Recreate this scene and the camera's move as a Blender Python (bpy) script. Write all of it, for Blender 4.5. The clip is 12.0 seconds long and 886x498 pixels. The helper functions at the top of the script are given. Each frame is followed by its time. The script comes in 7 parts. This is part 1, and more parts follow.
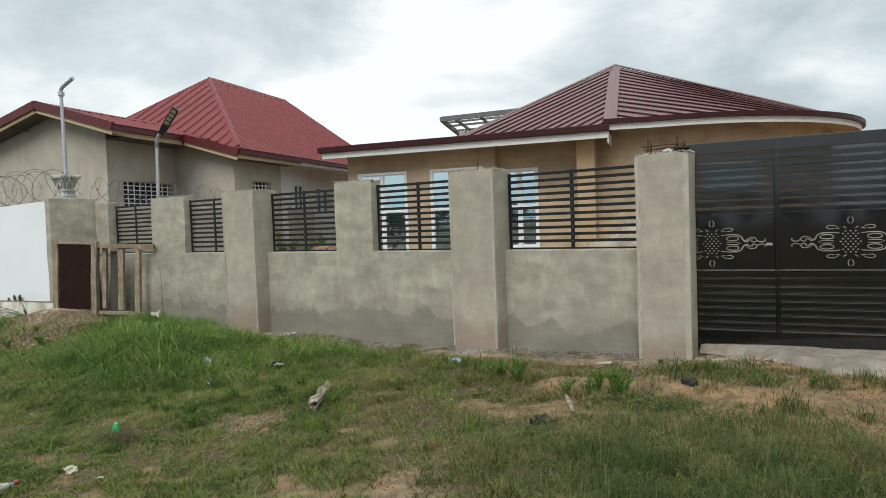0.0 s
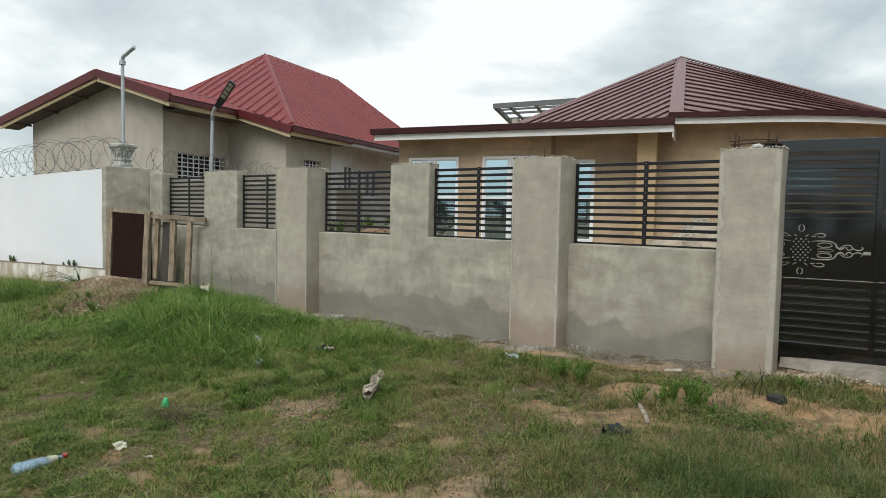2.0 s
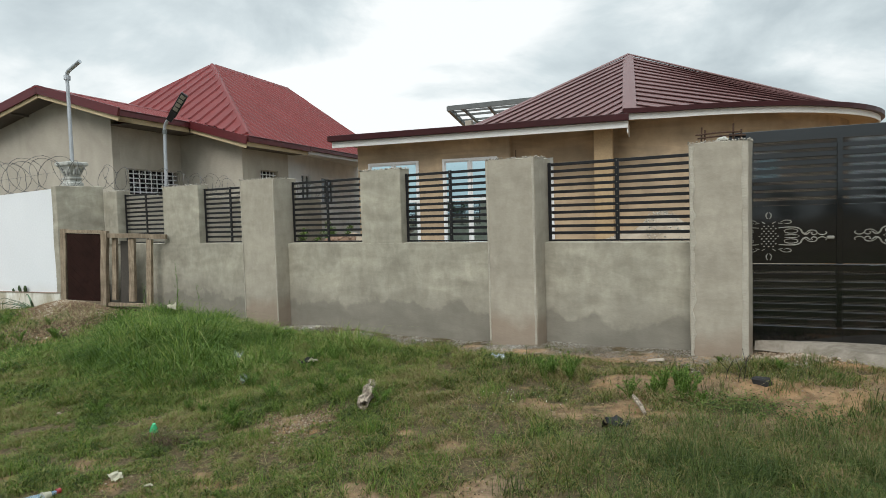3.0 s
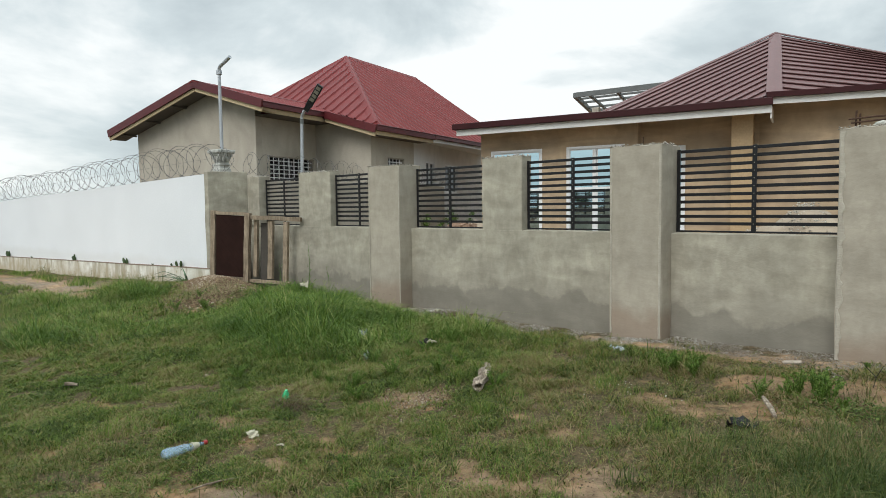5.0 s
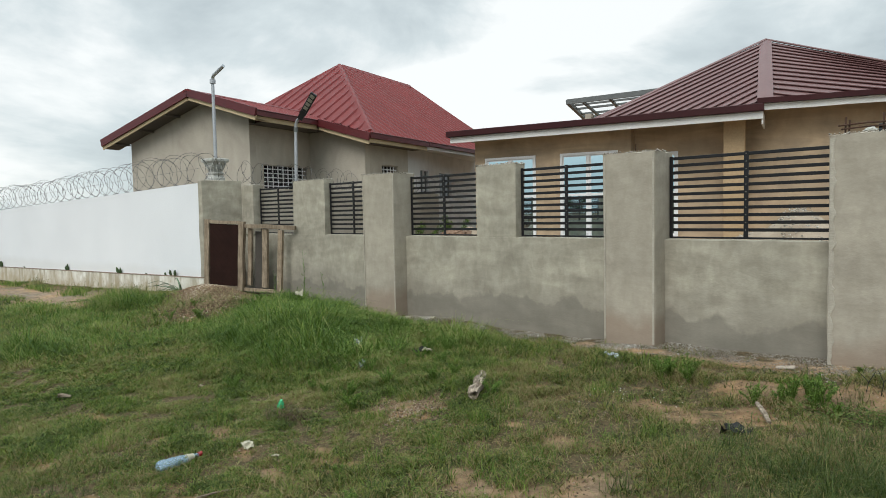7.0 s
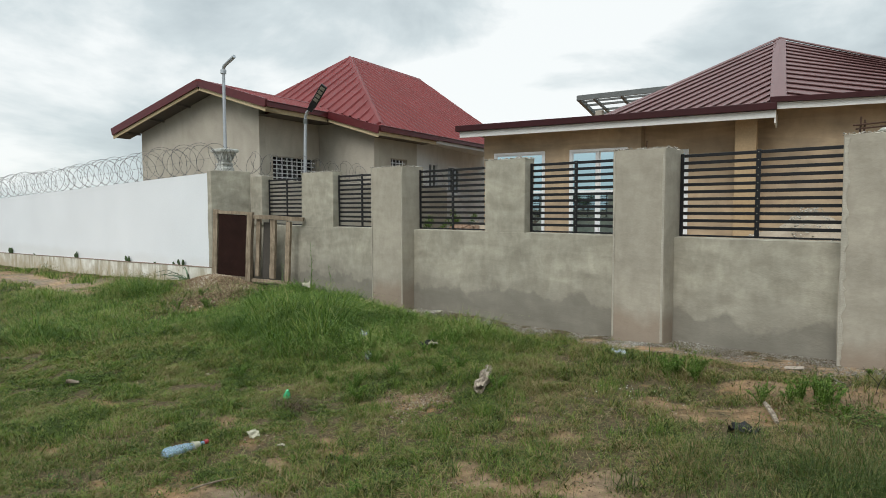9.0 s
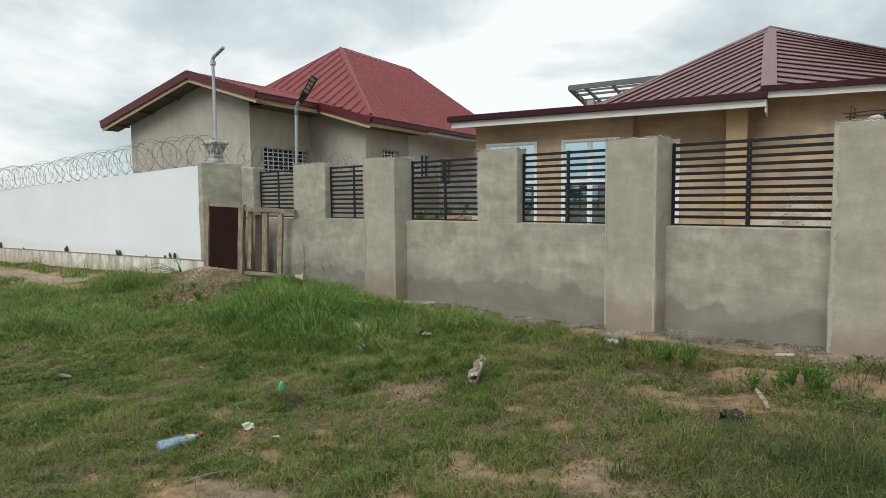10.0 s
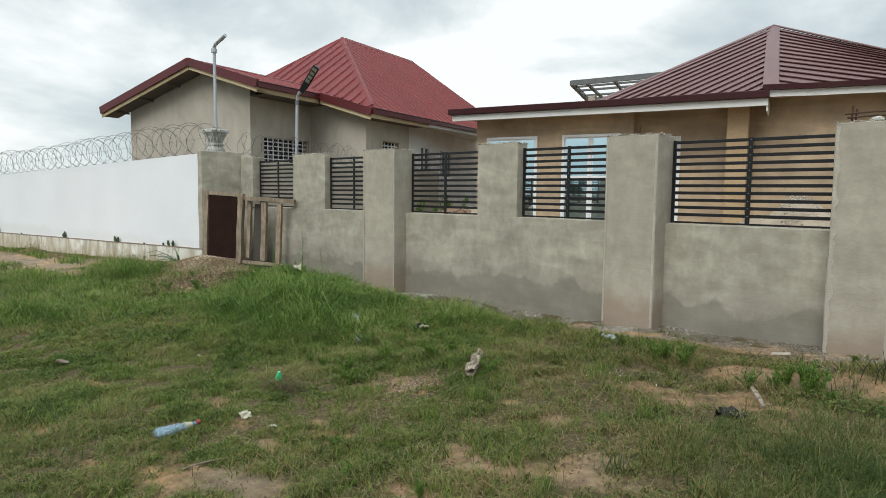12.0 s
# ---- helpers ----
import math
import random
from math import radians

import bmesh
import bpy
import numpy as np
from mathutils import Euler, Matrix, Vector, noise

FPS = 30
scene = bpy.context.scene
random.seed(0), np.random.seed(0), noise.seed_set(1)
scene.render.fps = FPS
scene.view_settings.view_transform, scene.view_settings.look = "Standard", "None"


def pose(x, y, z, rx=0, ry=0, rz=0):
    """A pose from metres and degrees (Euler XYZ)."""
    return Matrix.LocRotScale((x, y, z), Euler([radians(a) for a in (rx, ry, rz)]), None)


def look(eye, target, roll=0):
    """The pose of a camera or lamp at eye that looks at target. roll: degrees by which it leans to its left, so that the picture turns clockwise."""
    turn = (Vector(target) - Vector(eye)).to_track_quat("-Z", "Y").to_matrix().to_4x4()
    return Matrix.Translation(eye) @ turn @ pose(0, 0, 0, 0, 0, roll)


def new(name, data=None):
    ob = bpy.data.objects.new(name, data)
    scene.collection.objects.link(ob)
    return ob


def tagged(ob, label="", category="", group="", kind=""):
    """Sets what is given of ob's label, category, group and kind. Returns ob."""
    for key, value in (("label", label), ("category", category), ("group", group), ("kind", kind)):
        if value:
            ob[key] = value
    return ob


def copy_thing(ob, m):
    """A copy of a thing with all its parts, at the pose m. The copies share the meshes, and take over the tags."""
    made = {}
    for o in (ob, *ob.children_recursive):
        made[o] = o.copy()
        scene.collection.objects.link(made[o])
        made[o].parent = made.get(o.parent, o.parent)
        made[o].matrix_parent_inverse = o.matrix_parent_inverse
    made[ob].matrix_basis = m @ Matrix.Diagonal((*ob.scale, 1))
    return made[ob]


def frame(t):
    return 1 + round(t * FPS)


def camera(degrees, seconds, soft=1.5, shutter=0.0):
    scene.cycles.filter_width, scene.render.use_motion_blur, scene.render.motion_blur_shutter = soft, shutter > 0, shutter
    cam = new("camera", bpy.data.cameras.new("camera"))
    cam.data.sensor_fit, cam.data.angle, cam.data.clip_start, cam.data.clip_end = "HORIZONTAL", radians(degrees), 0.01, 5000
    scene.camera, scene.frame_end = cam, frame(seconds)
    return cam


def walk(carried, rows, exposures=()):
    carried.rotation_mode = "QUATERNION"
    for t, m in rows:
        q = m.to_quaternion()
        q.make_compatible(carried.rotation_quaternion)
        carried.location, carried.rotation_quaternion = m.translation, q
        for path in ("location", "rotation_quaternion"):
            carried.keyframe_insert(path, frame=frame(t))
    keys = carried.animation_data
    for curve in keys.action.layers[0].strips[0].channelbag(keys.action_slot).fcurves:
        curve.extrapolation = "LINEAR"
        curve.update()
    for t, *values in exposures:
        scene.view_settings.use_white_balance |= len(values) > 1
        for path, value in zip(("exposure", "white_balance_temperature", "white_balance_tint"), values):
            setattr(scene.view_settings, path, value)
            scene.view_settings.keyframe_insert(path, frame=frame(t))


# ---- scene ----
cam = camera(70.0, 12.0, soft=0.9)
PATH = [
    (0, (-0.066, -0.248, 1.49), (-1.158, 1.426, 1.414), -2.0),
    (0.5, (-0.099, -0.261, 1.486), (-1.19, 1.414, 1.434), -2.8),
    (1, (-0.189, -0.243, 1.469), (-1.298, 1.42, 1.39), -0.7),
    (1.5, (-0.313, -0.158, 1.482), (-1.472, 1.467, 1.353), -1.9),
    (2, (-0.441, -0.119, 1.476), (-1.632, 1.483, 1.364), 1.1),
    (2.5, (-0.563, -0.193, 1.487), (-1.636, 1.492, 1.383), -1.1),
    (3, (-0.664, -0.281, 1.495), (-1.734, 1.405, 1.391), -1.7),
    (3.5, (-0.681, -0.311, 1.494), (-1.797, 1.345, 1.39), -0.7),
    (3.7, (-0.67, -0.304, 1.486), (-1.856, 1.303, 1.378), -0.5),
    (5.3, (-0.613, -0.311, 1.471), (-1.992, 1.131, 1.33), -0.6),
    (5.5, (-0.616, -0.305, 1.471), (-1.997, 1.134, 1.319), -0.5),
    (6, (-0.608, -0.307, 1.484), (-1.969, 1.149, 1.325), -1.0),
    (6.5, (-0.599, -0.317, 1.486), (-1.957, 1.146, 1.364), -1.2),
    (7, (-0.604, -0.316, 1.488), (-1.963, 1.146, 1.377), -1.1),
    (9, (-0.622, -0.316, 1.475), (-1.997, 1.131, 1.348), -0.1),
    (9.5, (-0.619, -0.318, 1.474), (-1.979, 1.142, 1.331), -0.5),
    (10, (-0.625, -0.318, 1.472), (-1.981, 1.143, 1.317), -0.5),
    (10.5, (-0.628, -0.33, 1.471), (-1.986, 1.128, 1.307), 0.1),
    (11, (-0.635, -0.325, 1.474), (-1.991, 1.135, 1.301), 0.5),
    (11.5, (-0.633, -0.329, 1.471), (-1.981, 1.138, 1.297), 0.5),
    (12, (-0.632, -0.331, 1.472), (-1.982, 1.133, 1.295), 0.6),
]
EXPOSURES = [(0.0, 0.0), (6.0, 0.0), (7.2, -0.03), (9.0, -0.07), (9.5, -0.09), (10.2, -0.04), (11.0, -0.02), (12.0, 0.0)]
walk(cam, [(t, look(eye, target, roll)) for t, eye, target, roll in PATH], EXPOSURES)

# ---- world, sun, exposure ----
world = bpy.data.worlds.new("overcast")
scene.world = world
world.use_nodes = True
wn, wl = world.node_tree.nodes, world.node_tree.links
wn.clear()
w_out, w_bg = wn.new("ShaderNodeOutputWorld"), wn.new("ShaderNodeBackground")
w_sky = wn.new("ShaderNodeTexSky")
w_sky.sky_type, w_sky.sun_disc = "NISHITA", False
w_sky.sun_elevation, w_sky.sun_rotation = radians(48), radians(-50)
w_tc, w_map = wn.new("ShaderNodeTexCoord"), wn.new("ShaderNodeMapping")
w_map.inputs["Scale"].default_value = (1.0, 1.0, 2.5)
w_map.inputs["Location"].default_value = (0.35, 0.1, 0.0)
w_n1, w_n2 = wn.new("ShaderNodeTexNoise"), wn.new("ShaderNodeTexNoise")
w_n1.inputs["Scale"].default_value, w_n1.inputs["Detail"].default_value, w_n1.inputs["Roughness"].default_value = 2.2, 10.0, 0.56
w_n1.inputs["Distortion"].default_value = 0.4
w_n2.inputs["Scale"].default_value, w_n2.inputs["Detail"].default_value = 5.0, 5.0
w_ramp = wn.new("ShaderNodeValToRGB")
w_ramp.color_ramp.elements[0].position, w_ramp.color_ramp.elements[0].color = 0.37, (0.53, 0.61, 0.638, 1)
w_ramp.color_ramp.elements[1].position, w_ramp.color_ramp.elements[1].color = 0.63, (1.01, 1.05, 1.045, 1)
w_mid = w_ramp.color_ramp.elements.new(0.50)
w_mid.color = (0.70, 0.785, 0.805, 1)
w_addn = wn.new("ShaderNodeMath")
w_addn.operation = "MULTIPLY_ADD"
w_addn.inputs[1].default_value, w_addn.inputs[2].default_value = 0.34, -0.17
w_sum = wn.new("ShaderNodeMath")
w_sum.operation = "ADD"
# the thin, bright part of the cloud cover, round the hidden sun
w_dot = wn.new("ShaderNodeVectorMath")
w_dot.operation = "DOT_PRODUCT"
w_dot.inputs[1].default_value = Vector((-0.585, 0.775, 0.2)).normalized()
w_glow = wn.new("ShaderNodeMapRange")
w_glow.inputs["From Min"].default_value, w_glow.inputs["From Max"].default_value = 0.945, 1.0
w_glow.inputs["To Min"].default_value, w_glow.inputs["To Max"].default_value = -0.025, 0.135
w_sum2 = wn.new("ShaderNodeMath")
w_sum2.operation = "ADD"
w_skys = wn.new("ShaderNodeMix")
w_skys.data_type, w_skys.blend_type = "RGBA", "MIX"
w_skys.inputs["Factor"].default_value = 0.93
w_scale = wn.new("ShaderNodeVectorMath")
w_scale.operation = "SCALE"
w_scale.inputs["Scale"].default_value = 0.09
wl.new(w_tc.outputs["Generated"], w_map.inputs["Vector"])
wl.new(w_map.outputs["Vector"], w_n1.inputs["Vector"])
wl.new(w_map.outputs["Vector"], w_n2.inputs["Vector"])
wl.new(w_n2.outputs["Fac"], w_addn.inputs[0])
wl.new(w_n1.outputs["Fac"], w_sum.inputs[0])
wl.new(w_addn.outputs[0], w_sum.inputs[1])
wl.new(w_tc.outputs["Generated"], w_dot.inputs[0])
wl.new(w_dot.outputs["Value"], w_glow.inputs["Value"])
wl.new(w_sum.outputs[0], w_sum2.inputs[0])
wl.new(w_glow.outputs["Result"], w_sum2.inputs[1])
# a heavier deck of cloud above it
w_sep, w_deck, w_sum3 = wn.new("ShaderNodeSeparateXYZ"), wn.new("ShaderNodeMapRange"), wn.new("ShaderNodeMath")
w_deck.inputs["From Min"].default_value, w_deck.inputs["From Max"].default_value = 0.22, 0.38
w_deck.inputs["To Min"].default_value, w_deck.inputs["To Max"].default_value = 0.0, -0.09
w_sum3.operation = "ADD"
wl.new(w_tc.outputs["Generated"], w_sep.inputs["Vector"])
wl.new(w_sep.outputs["Z"], w_deck.inputs["Value"])
wl.new(w_sum2.outputs[0], w_sum3.inputs[0])
wl.new(w_deck.outputs["Result"], w_sum3.inputs[1])
# and a bank low down
w_bank, w_sum4 = wn.new("ShaderNodeMapRange"), wn.new("ShaderNodeMath")
w_bank.inputs["From Min"].default_value, w_bank.inputs["From Max"].default_value = 0.07, 0.165
w_bank.inputs["To Min"].default_value, w_bank.inputs["To Max"].default_value = -0.09, 0.0
w_sum4.operation = "ADD"
wl.new(w_sep.outputs["Z"], w_bank.inputs["Value"])
wl.new(w_sum3.outputs[0], w_sum4.inputs[0])
wl.new(w_bank.outputs["Result"], w_sum4.inputs[1])
# a second thin place further round
w_dot2, w_thin, w_sum5 = wn.new("ShaderNodeVectorMath"), wn.new("ShaderNodeMapRange"), wn.new("ShaderNodeMath")
w_dot2.operation, w_sum5.operation = "DOT_PRODUCT", "ADD"
w_dot2.inputs[1].default_value = Vector((-0.955, 0.20, 0.20)).normalized()
w_thin.inputs["From Min"].default_value, w_thin.inputs["From Max"].default_value = 0.972, 0.998
w_thin.inputs["To Min"].default_value, w_thin.inputs["To Max"].default_value = 0.0, 0.10
wl.new(w_tc.outputs["Generated"], w_dot2.inputs[0])
wl.new(w_dot2.outputs["Value"], w_thin.inputs["Value"])
wl.new(w_sum4.outputs[0], w_sum5.inputs[0])
wl.new(w_thin.outputs["Result"], w_sum5.inputs[1])
wl.new(w_sum5.outputs[0], w_ramp.inputs["Fac"])
wl.new(w_sky.outputs["Color"], w_scale.inputs[0])
wl.new(w_scale.outputs["Vector"], w_skys.inputs["A"])
wl.new(w_ramp.outputs["Color"], w_skys.inputs["B"])
wl.new(w_skys.outputs["Result"], w_bg.inputs["Color"])
# an overcast sky is brightest overhead
w_zen = wn.new("ShaderNodeMapRange")
w_zen.inputs["From Min"].default_value, w_zen.inputs["From Max"].default_value = 0.42, 1.0
w_zen.inputs["To Min"].default_value, w_zen.inputs["To Max"].default_value = 1.0, 3.0
wl.new(w_sep.outputs["Z"], w_zen.inputs["Value"])
wl.new(w_zen.outputs["Result"], w_bg.inputs["Strength"])
wl.new(w_bg.outputs["Background"], w_out.inputs["Surface"])

sun_data = bpy.data.lights.new("sun", "SUN")
sun_data.energy, sun_data.angle, sun_data.color = 2.1, radians(40), (1.0, 0.98, 0.95)
sun = new("sun", sun_data)
sun.matrix_world = look((-1, -11, 17), (-4, 6, 0))


# ---- materials ----
def material(name, color, color2=None, rough=0.8, metal=0.0, scale=3.0, fine=40.0, bump=0.15, vary=0.0, spec=0.4, contrast=0.25):
    """A surface with slow stains between two colours, fine grain and relief; vary: spread between objects that share it."""
    m = bpy.data.materials.new(name)
    m.use_nodes = True
    n, l = m.node_tree.nodes, m.node_tree.links
    b = n["Principled BSDF"]
    color2 = color2 or tuple(c * 0.75 for c in color)
    tc = n.new("ShaderNodeTexCoord")
    big, small = n.new("ShaderNodeTexNoise"), n.new("ShaderNodeTexNoise")
    big.name, small.name = "big", "small"
    big.inputs["Scale"].default_value, big.inputs["Detail"].default_value = scale, 6.0
    small.inputs["Scale"].default_value, small.inputs["Detail"].default_value = fine, 4.0
    ramp = n.new("ShaderNodeValToRGB")
    ramp.color_ramp.elements[0].position, ramp.color_ramp.elements[0].color = 0.5 - contrast, (*color2, 1)
    ramp.color_ramp.elements[1].position, ramp.color_ramp.elements[1].color = 0.5 + contrast, (*color, 1)
    mix = n.new("ShaderNodeMix")
    mix.name = "grain"
    mix.data_type, mix.blend_type = "RGBA", "OVERLAY"
    mix.inputs["Factor"].default_value = 0.22
    bp = n.new("ShaderNodeBump")
    bp.inputs["Strength"].default_value, bp.inputs["Distance"].default_value = bump, 0.01
    for node in (big, small):
        l.new(tc.outputs["Object"], node.inputs["Vector"])
    l.new(big.outputs["Fac"], ramp.inputs["Fac"])
    l.new(ramp.outputs["Color"], mix.inputs["A"])
    l.new(small.outputs["Color"], mix.inputs["B"])
    sat = n.new("ShaderNodeHueSaturation")
    sat.name = "tone"
    l.new(small.outputs["Fac"], mix.inputs["B"])
    l.new(mix.outputs["Result"], sat.inputs["Color"])
    if vary:
        info = n.new("ShaderNodeObjectInfo")
        mr = n.new("ShaderNodeMapRange")
        mr.inputs["To Min"].default_value, mr.inputs["To Max"].default_value = 1 - vary, 1 + vary
        l.new(info.outputs["Random"], mr.inputs["Value"])
        l.new(mr.outputs["Result"], sat.inputs["Value"])
    l.new(sat.outputs["Color"], b.inputs["Base Color"])
    l.new(small.outputs["Fac"], bp.inputs["Height"])
    l.new(bp.outputs["Normal"], b.inputs["Normal"])
    b.inputs["Roughness"].default_value, b.inputs["Metallic"].default_value = rough, metal
    b.inputs["Specular IOR Level"].default_value = spec
    return m


def stain(m, axis_from, axis_to, color, wobble=0.25, strength=0.6, scale=1.6, drip=1.0, detail=6.0):
    """A damp or dirt line along the foot of a wall, with a ragged edge: object z from axis_to (none) down to axis_from (full)."""
    n, l = m.node_tree.nodes, m.node_tree.links
    tc, sep = n.new("ShaderNodeTexCoord"), n.new("ShaderNodeSeparateXYZ")
    nz = n.new("ShaderNodeTexNoise")
    nz.inputs["Scale"].default_value, nz.inputs["Detail"].default_value = scale, detail
    ma = n.new("ShaderNodeMath")
    ma.operation = "MULTIPLY_ADD"
    ma.inputs[1].default_value, ma.inputs[2].default_value = wobble * 2, -wobble
    ad = n.new("ShaderNodeMath")
    mr = n.new("ShaderNodeMapRange")
    mr.inputs["From Min"].default_value, mr.inputs["From Max"].default_value = axis_from, axis_to
    mr.inputs["To Min"].default_value, mr.inputs["To Max"].default_value = strength, 0.0
    mx = n.new("ShaderNodeMix")
    mx.data_type, mx.blend_type = "RGBA", "MIX"
    mx.inputs["B"].default_value = (*color, 1)
    b = n["Principled BSDF"]
    src = b.inputs["Base Color"].links[0].from_socket
    l.new(tc.outputs["Object"], sep.inputs["Vector"])
    mp = n.new("ShaderNodeMapping")
    mp.inputs["Scale"].default_value = (1.0, 1.0, drip)
    l.new(tc.outputs["Object"], mp.inputs["Vector"])
    l.new(mp.outputs["Vector"], nz.inputs["Vector"])
    l.new(nz.outputs["Fac"], ma.inputs[0])
    l.new(sep.outputs["Z"], ad.inputs[0])
    l.new(ma.outputs[0], ad.inputs[1])
    l.new(ad.outputs[0], mr.inputs["Value"])
    l.new(mr.outputs["Result"], mx.inputs["Factor"])
    l.new(src, mx.inputs["A"])
    l.new(mx.outputs["Result"], b.inputs["Base Color"])
    return m




def trowelled(m, strength=0.33):
    """Long level trowel marks and pale lime blooms over a plastered face."""
    n, l = m.node_tree.nodes, m.node_tree.links
    b = n["Principled BSDF"]
    src = b.inputs["Base Color"].links[0].from_socket
    tc, mp, nz, ramp, mx = n.new("ShaderNodeTexCoord"), n.new("ShaderNodeMapping"), n.new("ShaderNodeTexNoise"), n.new("ShaderNodeValToRGB"), n.new("ShaderNodeMix")
    mp.inputs["Scale"].default_value = (1.0, 1.0, 2.6)
    nz.inputs["Scale"].default_value, nz.inputs["Detail"].default_value, nz.inputs["Distortion"].default_value = 1.7, 8.0, 0.5
    ramp.color_ramp.elements[0].position, ramp.color_ramp.elements[0].color = 0.34, (0.60, 0.59, 0.57, 1)
    ramp.color_ramp.elements[1].position, ramp.color_ramp.elements[1].color = 0.68, (1.28, 1.28, 1.26, 1)
    mx.data_type, mx.blend_type = "RGBA", "MULTIPLY"
    mx.inputs["Factor"].default_value = strength * 1.6
    l.new(tc.outputs["Object"], mp.inputs["Vector"])
    l.new(mp.outputs["Vector"], nz.inputs["Vector"])
    l.new(nz.outputs["Fac"], ramp.inputs["Fac"])
    l.new(src, mx.inputs["A"])
    l.new(ramp.outputs["Color"], mx.inputs["B"])
    l.new(mx.outputs["Result"], b.inputs["Base Color"])
    return m


def smeared(m, axis_scale, scale, dark, light, strength, lo=0.36, hi=0.64, distortion=0.8):
    """Smears drawn out along one axis: wash marks, drips and the sweep of the float."""
    n, l = m.node_tree.nodes, m.node_tree.links
    b = n["Principled BSDF"]
    src = b.inputs["Base Color"].links[0].from_socket
    tc, mp, nz, ramp, mx = n.new("ShaderNodeTexCoord"), n.new("ShaderNodeMapping"), n.new("ShaderNodeTexNoise"), n.new("ShaderNodeValToRGB"), n.new("ShaderNodeMix")
    mp.inputs["Scale"].default_value = axis_scale
    mp.inputs["Location"].default_value = (scale, 0.3 * scale, 1.7)
    nz.inputs["Scale"].default_value, nz.inputs["Detail"].default_value, nz.inputs["Distortion"].default_value = scale, 7.0, distortion
    ramp.color_ramp.elements[0].position, ramp.color_ramp.elements[0].color = lo, (*dark, 1)
    ramp.color_ramp.elements[1].position, ramp.color_ramp.elements[1].color = hi, (*light, 1)
    mx.data_type, mx.blend_type = "RGBA", "MULTIPLY"
    mx.inputs["Factor"].default_value = strength
    l.new(tc.outputs["Object"], mp.inputs["Vector"])
    l.new(mp.outputs["Vector"], nz.inputs["Vector"])
    l.new(nz.outputs["Fac"], ramp.inputs["Fac"])
    l.new(src, mx.inputs["A"])
    l.new(ramp.outputs["Color"], mx.inputs["B"])
    l.new(mx.outputs["Result"], b.inputs["Base Color"])
    return m


def soft_grain(m, amount=0.08, stretch=(1.0, 1.0, 3.0)):
    """Quiet the grain of a floated face and draw it out level."""
    n, l = m.node_tree.nodes, m.node_tree.links
    n["grain"].inputs["Factor"].default_value = amount
    mp, tc = n.new("ShaderNodeMapping"), n.new("ShaderNodeTexCoord")
    mp.inputs["Scale"].default_value = stretch
    l.new(tc.outputs["Object"], mp.inputs["Vector"])
    l.new(mp.outputs["Vector"], n["small"].inputs["Vector"])
    return m


def wall_plaster(name, light, dark, k=1.0):
    m = soft_grain(material(name, light, dark, 0.92, scale=1.3, fine=34, bump=0.22, spec=0.2, contrast=0.2), 0.09, (1.0, 1.0, 1.3))
    m = smeared(m, (1.0, 1.0, 0.8), 6.5, (0.80, 0.79, 0.76), (1.10, 1.10, 1.09), 0.60 * k, 0.40, 0.60, 0.5)
    m = smeared(m, (0.5, 0.5, 1.9), 3.1, (0.78, 0.775, 0.75), (1.10, 1.10, 1.09), 0.42 * k, 0.40, 0.60, 1.1)
    m = smeared(m, (1.0, 1.0, 0.35), 15.0, (0.88, 0.875, 0.86), (1.06, 1.06, 1.05), 0.5 * k, 0.42, 0.58, 0.2)
    m = smeared(m, (0.7, 0.7, 1.2), 2.1, (1.0, 1.0, 1.0), (1.12, 1.12, 1.12), k, 0.50, 0.64, 1.4)
    return m


PLASTER = wall_plaster("cement_plaster", (0.405, 0.376, 0.308), (0.315, 0.293, 0.24), 0.8)
PLASTER = stain(PLASTER, 0.36, 0.66, (0.235, 0.215, 0.178), 0.40, 0.45, 1.7, 1.8, 3.0)
PLASTER = stain(PLASTER, 0.285, 0.345, (0.172, 0.158, 0.132), 0.32, 0.6, 3.2, 0.75, 4.5)
PLASTER = trowelled(PLASTER, 0.20)
PILLAR = trowelled(stain(wall_plaster("pillar_plaster", (0.388, 0.351, 0.288), (0.335, 0.302, 0.247), 0.5), 0.14, 0.34, (0.27, 0.205, 0.155), 0.3, 0.72, 2.6, 0.7), 0.10)
ARRIS = soft_grain(material("fresh_mortar_edge", (0.455, 0.42, 0.35), (0.33, 0.30, 0.245), 0.92, scale=6, fine=30, bump=0.5, spec=0.2), 0.15)
HOUSE_GREY = smeared(soft_grain(material("house_plaster", (0.47, 0.43, 0.36), (0.375, 0.34, 0.282), 0.92, scale=0.8, fine=12, bump=0.2, spec=0.2)), (1.0, 1.0, 0.6), 2.2, (0.80, 0.79, 0.77), (1.08, 1.08, 1.07), 0.5)
OCHRE = smeared(smeared(soft_grain(material("ochre_plaster", (0.51, 0.39, 0.265), (0.38, 0.288, 0.195), 0.92, scale=1.1, fine=14, bump=0.2, spec=0.2)), (0.5, 0.5, 2.0), 1.6, (0.66, 0.68, 0.72), (1.12, 1.10, 1.06), 0.6), (1.0, 1.0, 0.6), 4.0, (0.82, 0.82, 0.82), (1.06, 1.06, 1.06), 0.5)
OCHRE_PALE = material("pale_ochre_plaster", (0.46, 0.34, 0.21), (0.40, 0.28, 0.16), 0.9, scale=1.4, fine=22, bump=0.2, spec=0.2)
WHITE = stain(material("white_wall_paint", (0.76, 0.775, 0.79), (0.70, 0.715, 0.73), 0.75, scale=0.7, fine=30, bump=0.12, spec=0.3), 0.33, 0.5, (0.52, 0.5, 0.45), 0.12, 0.25)
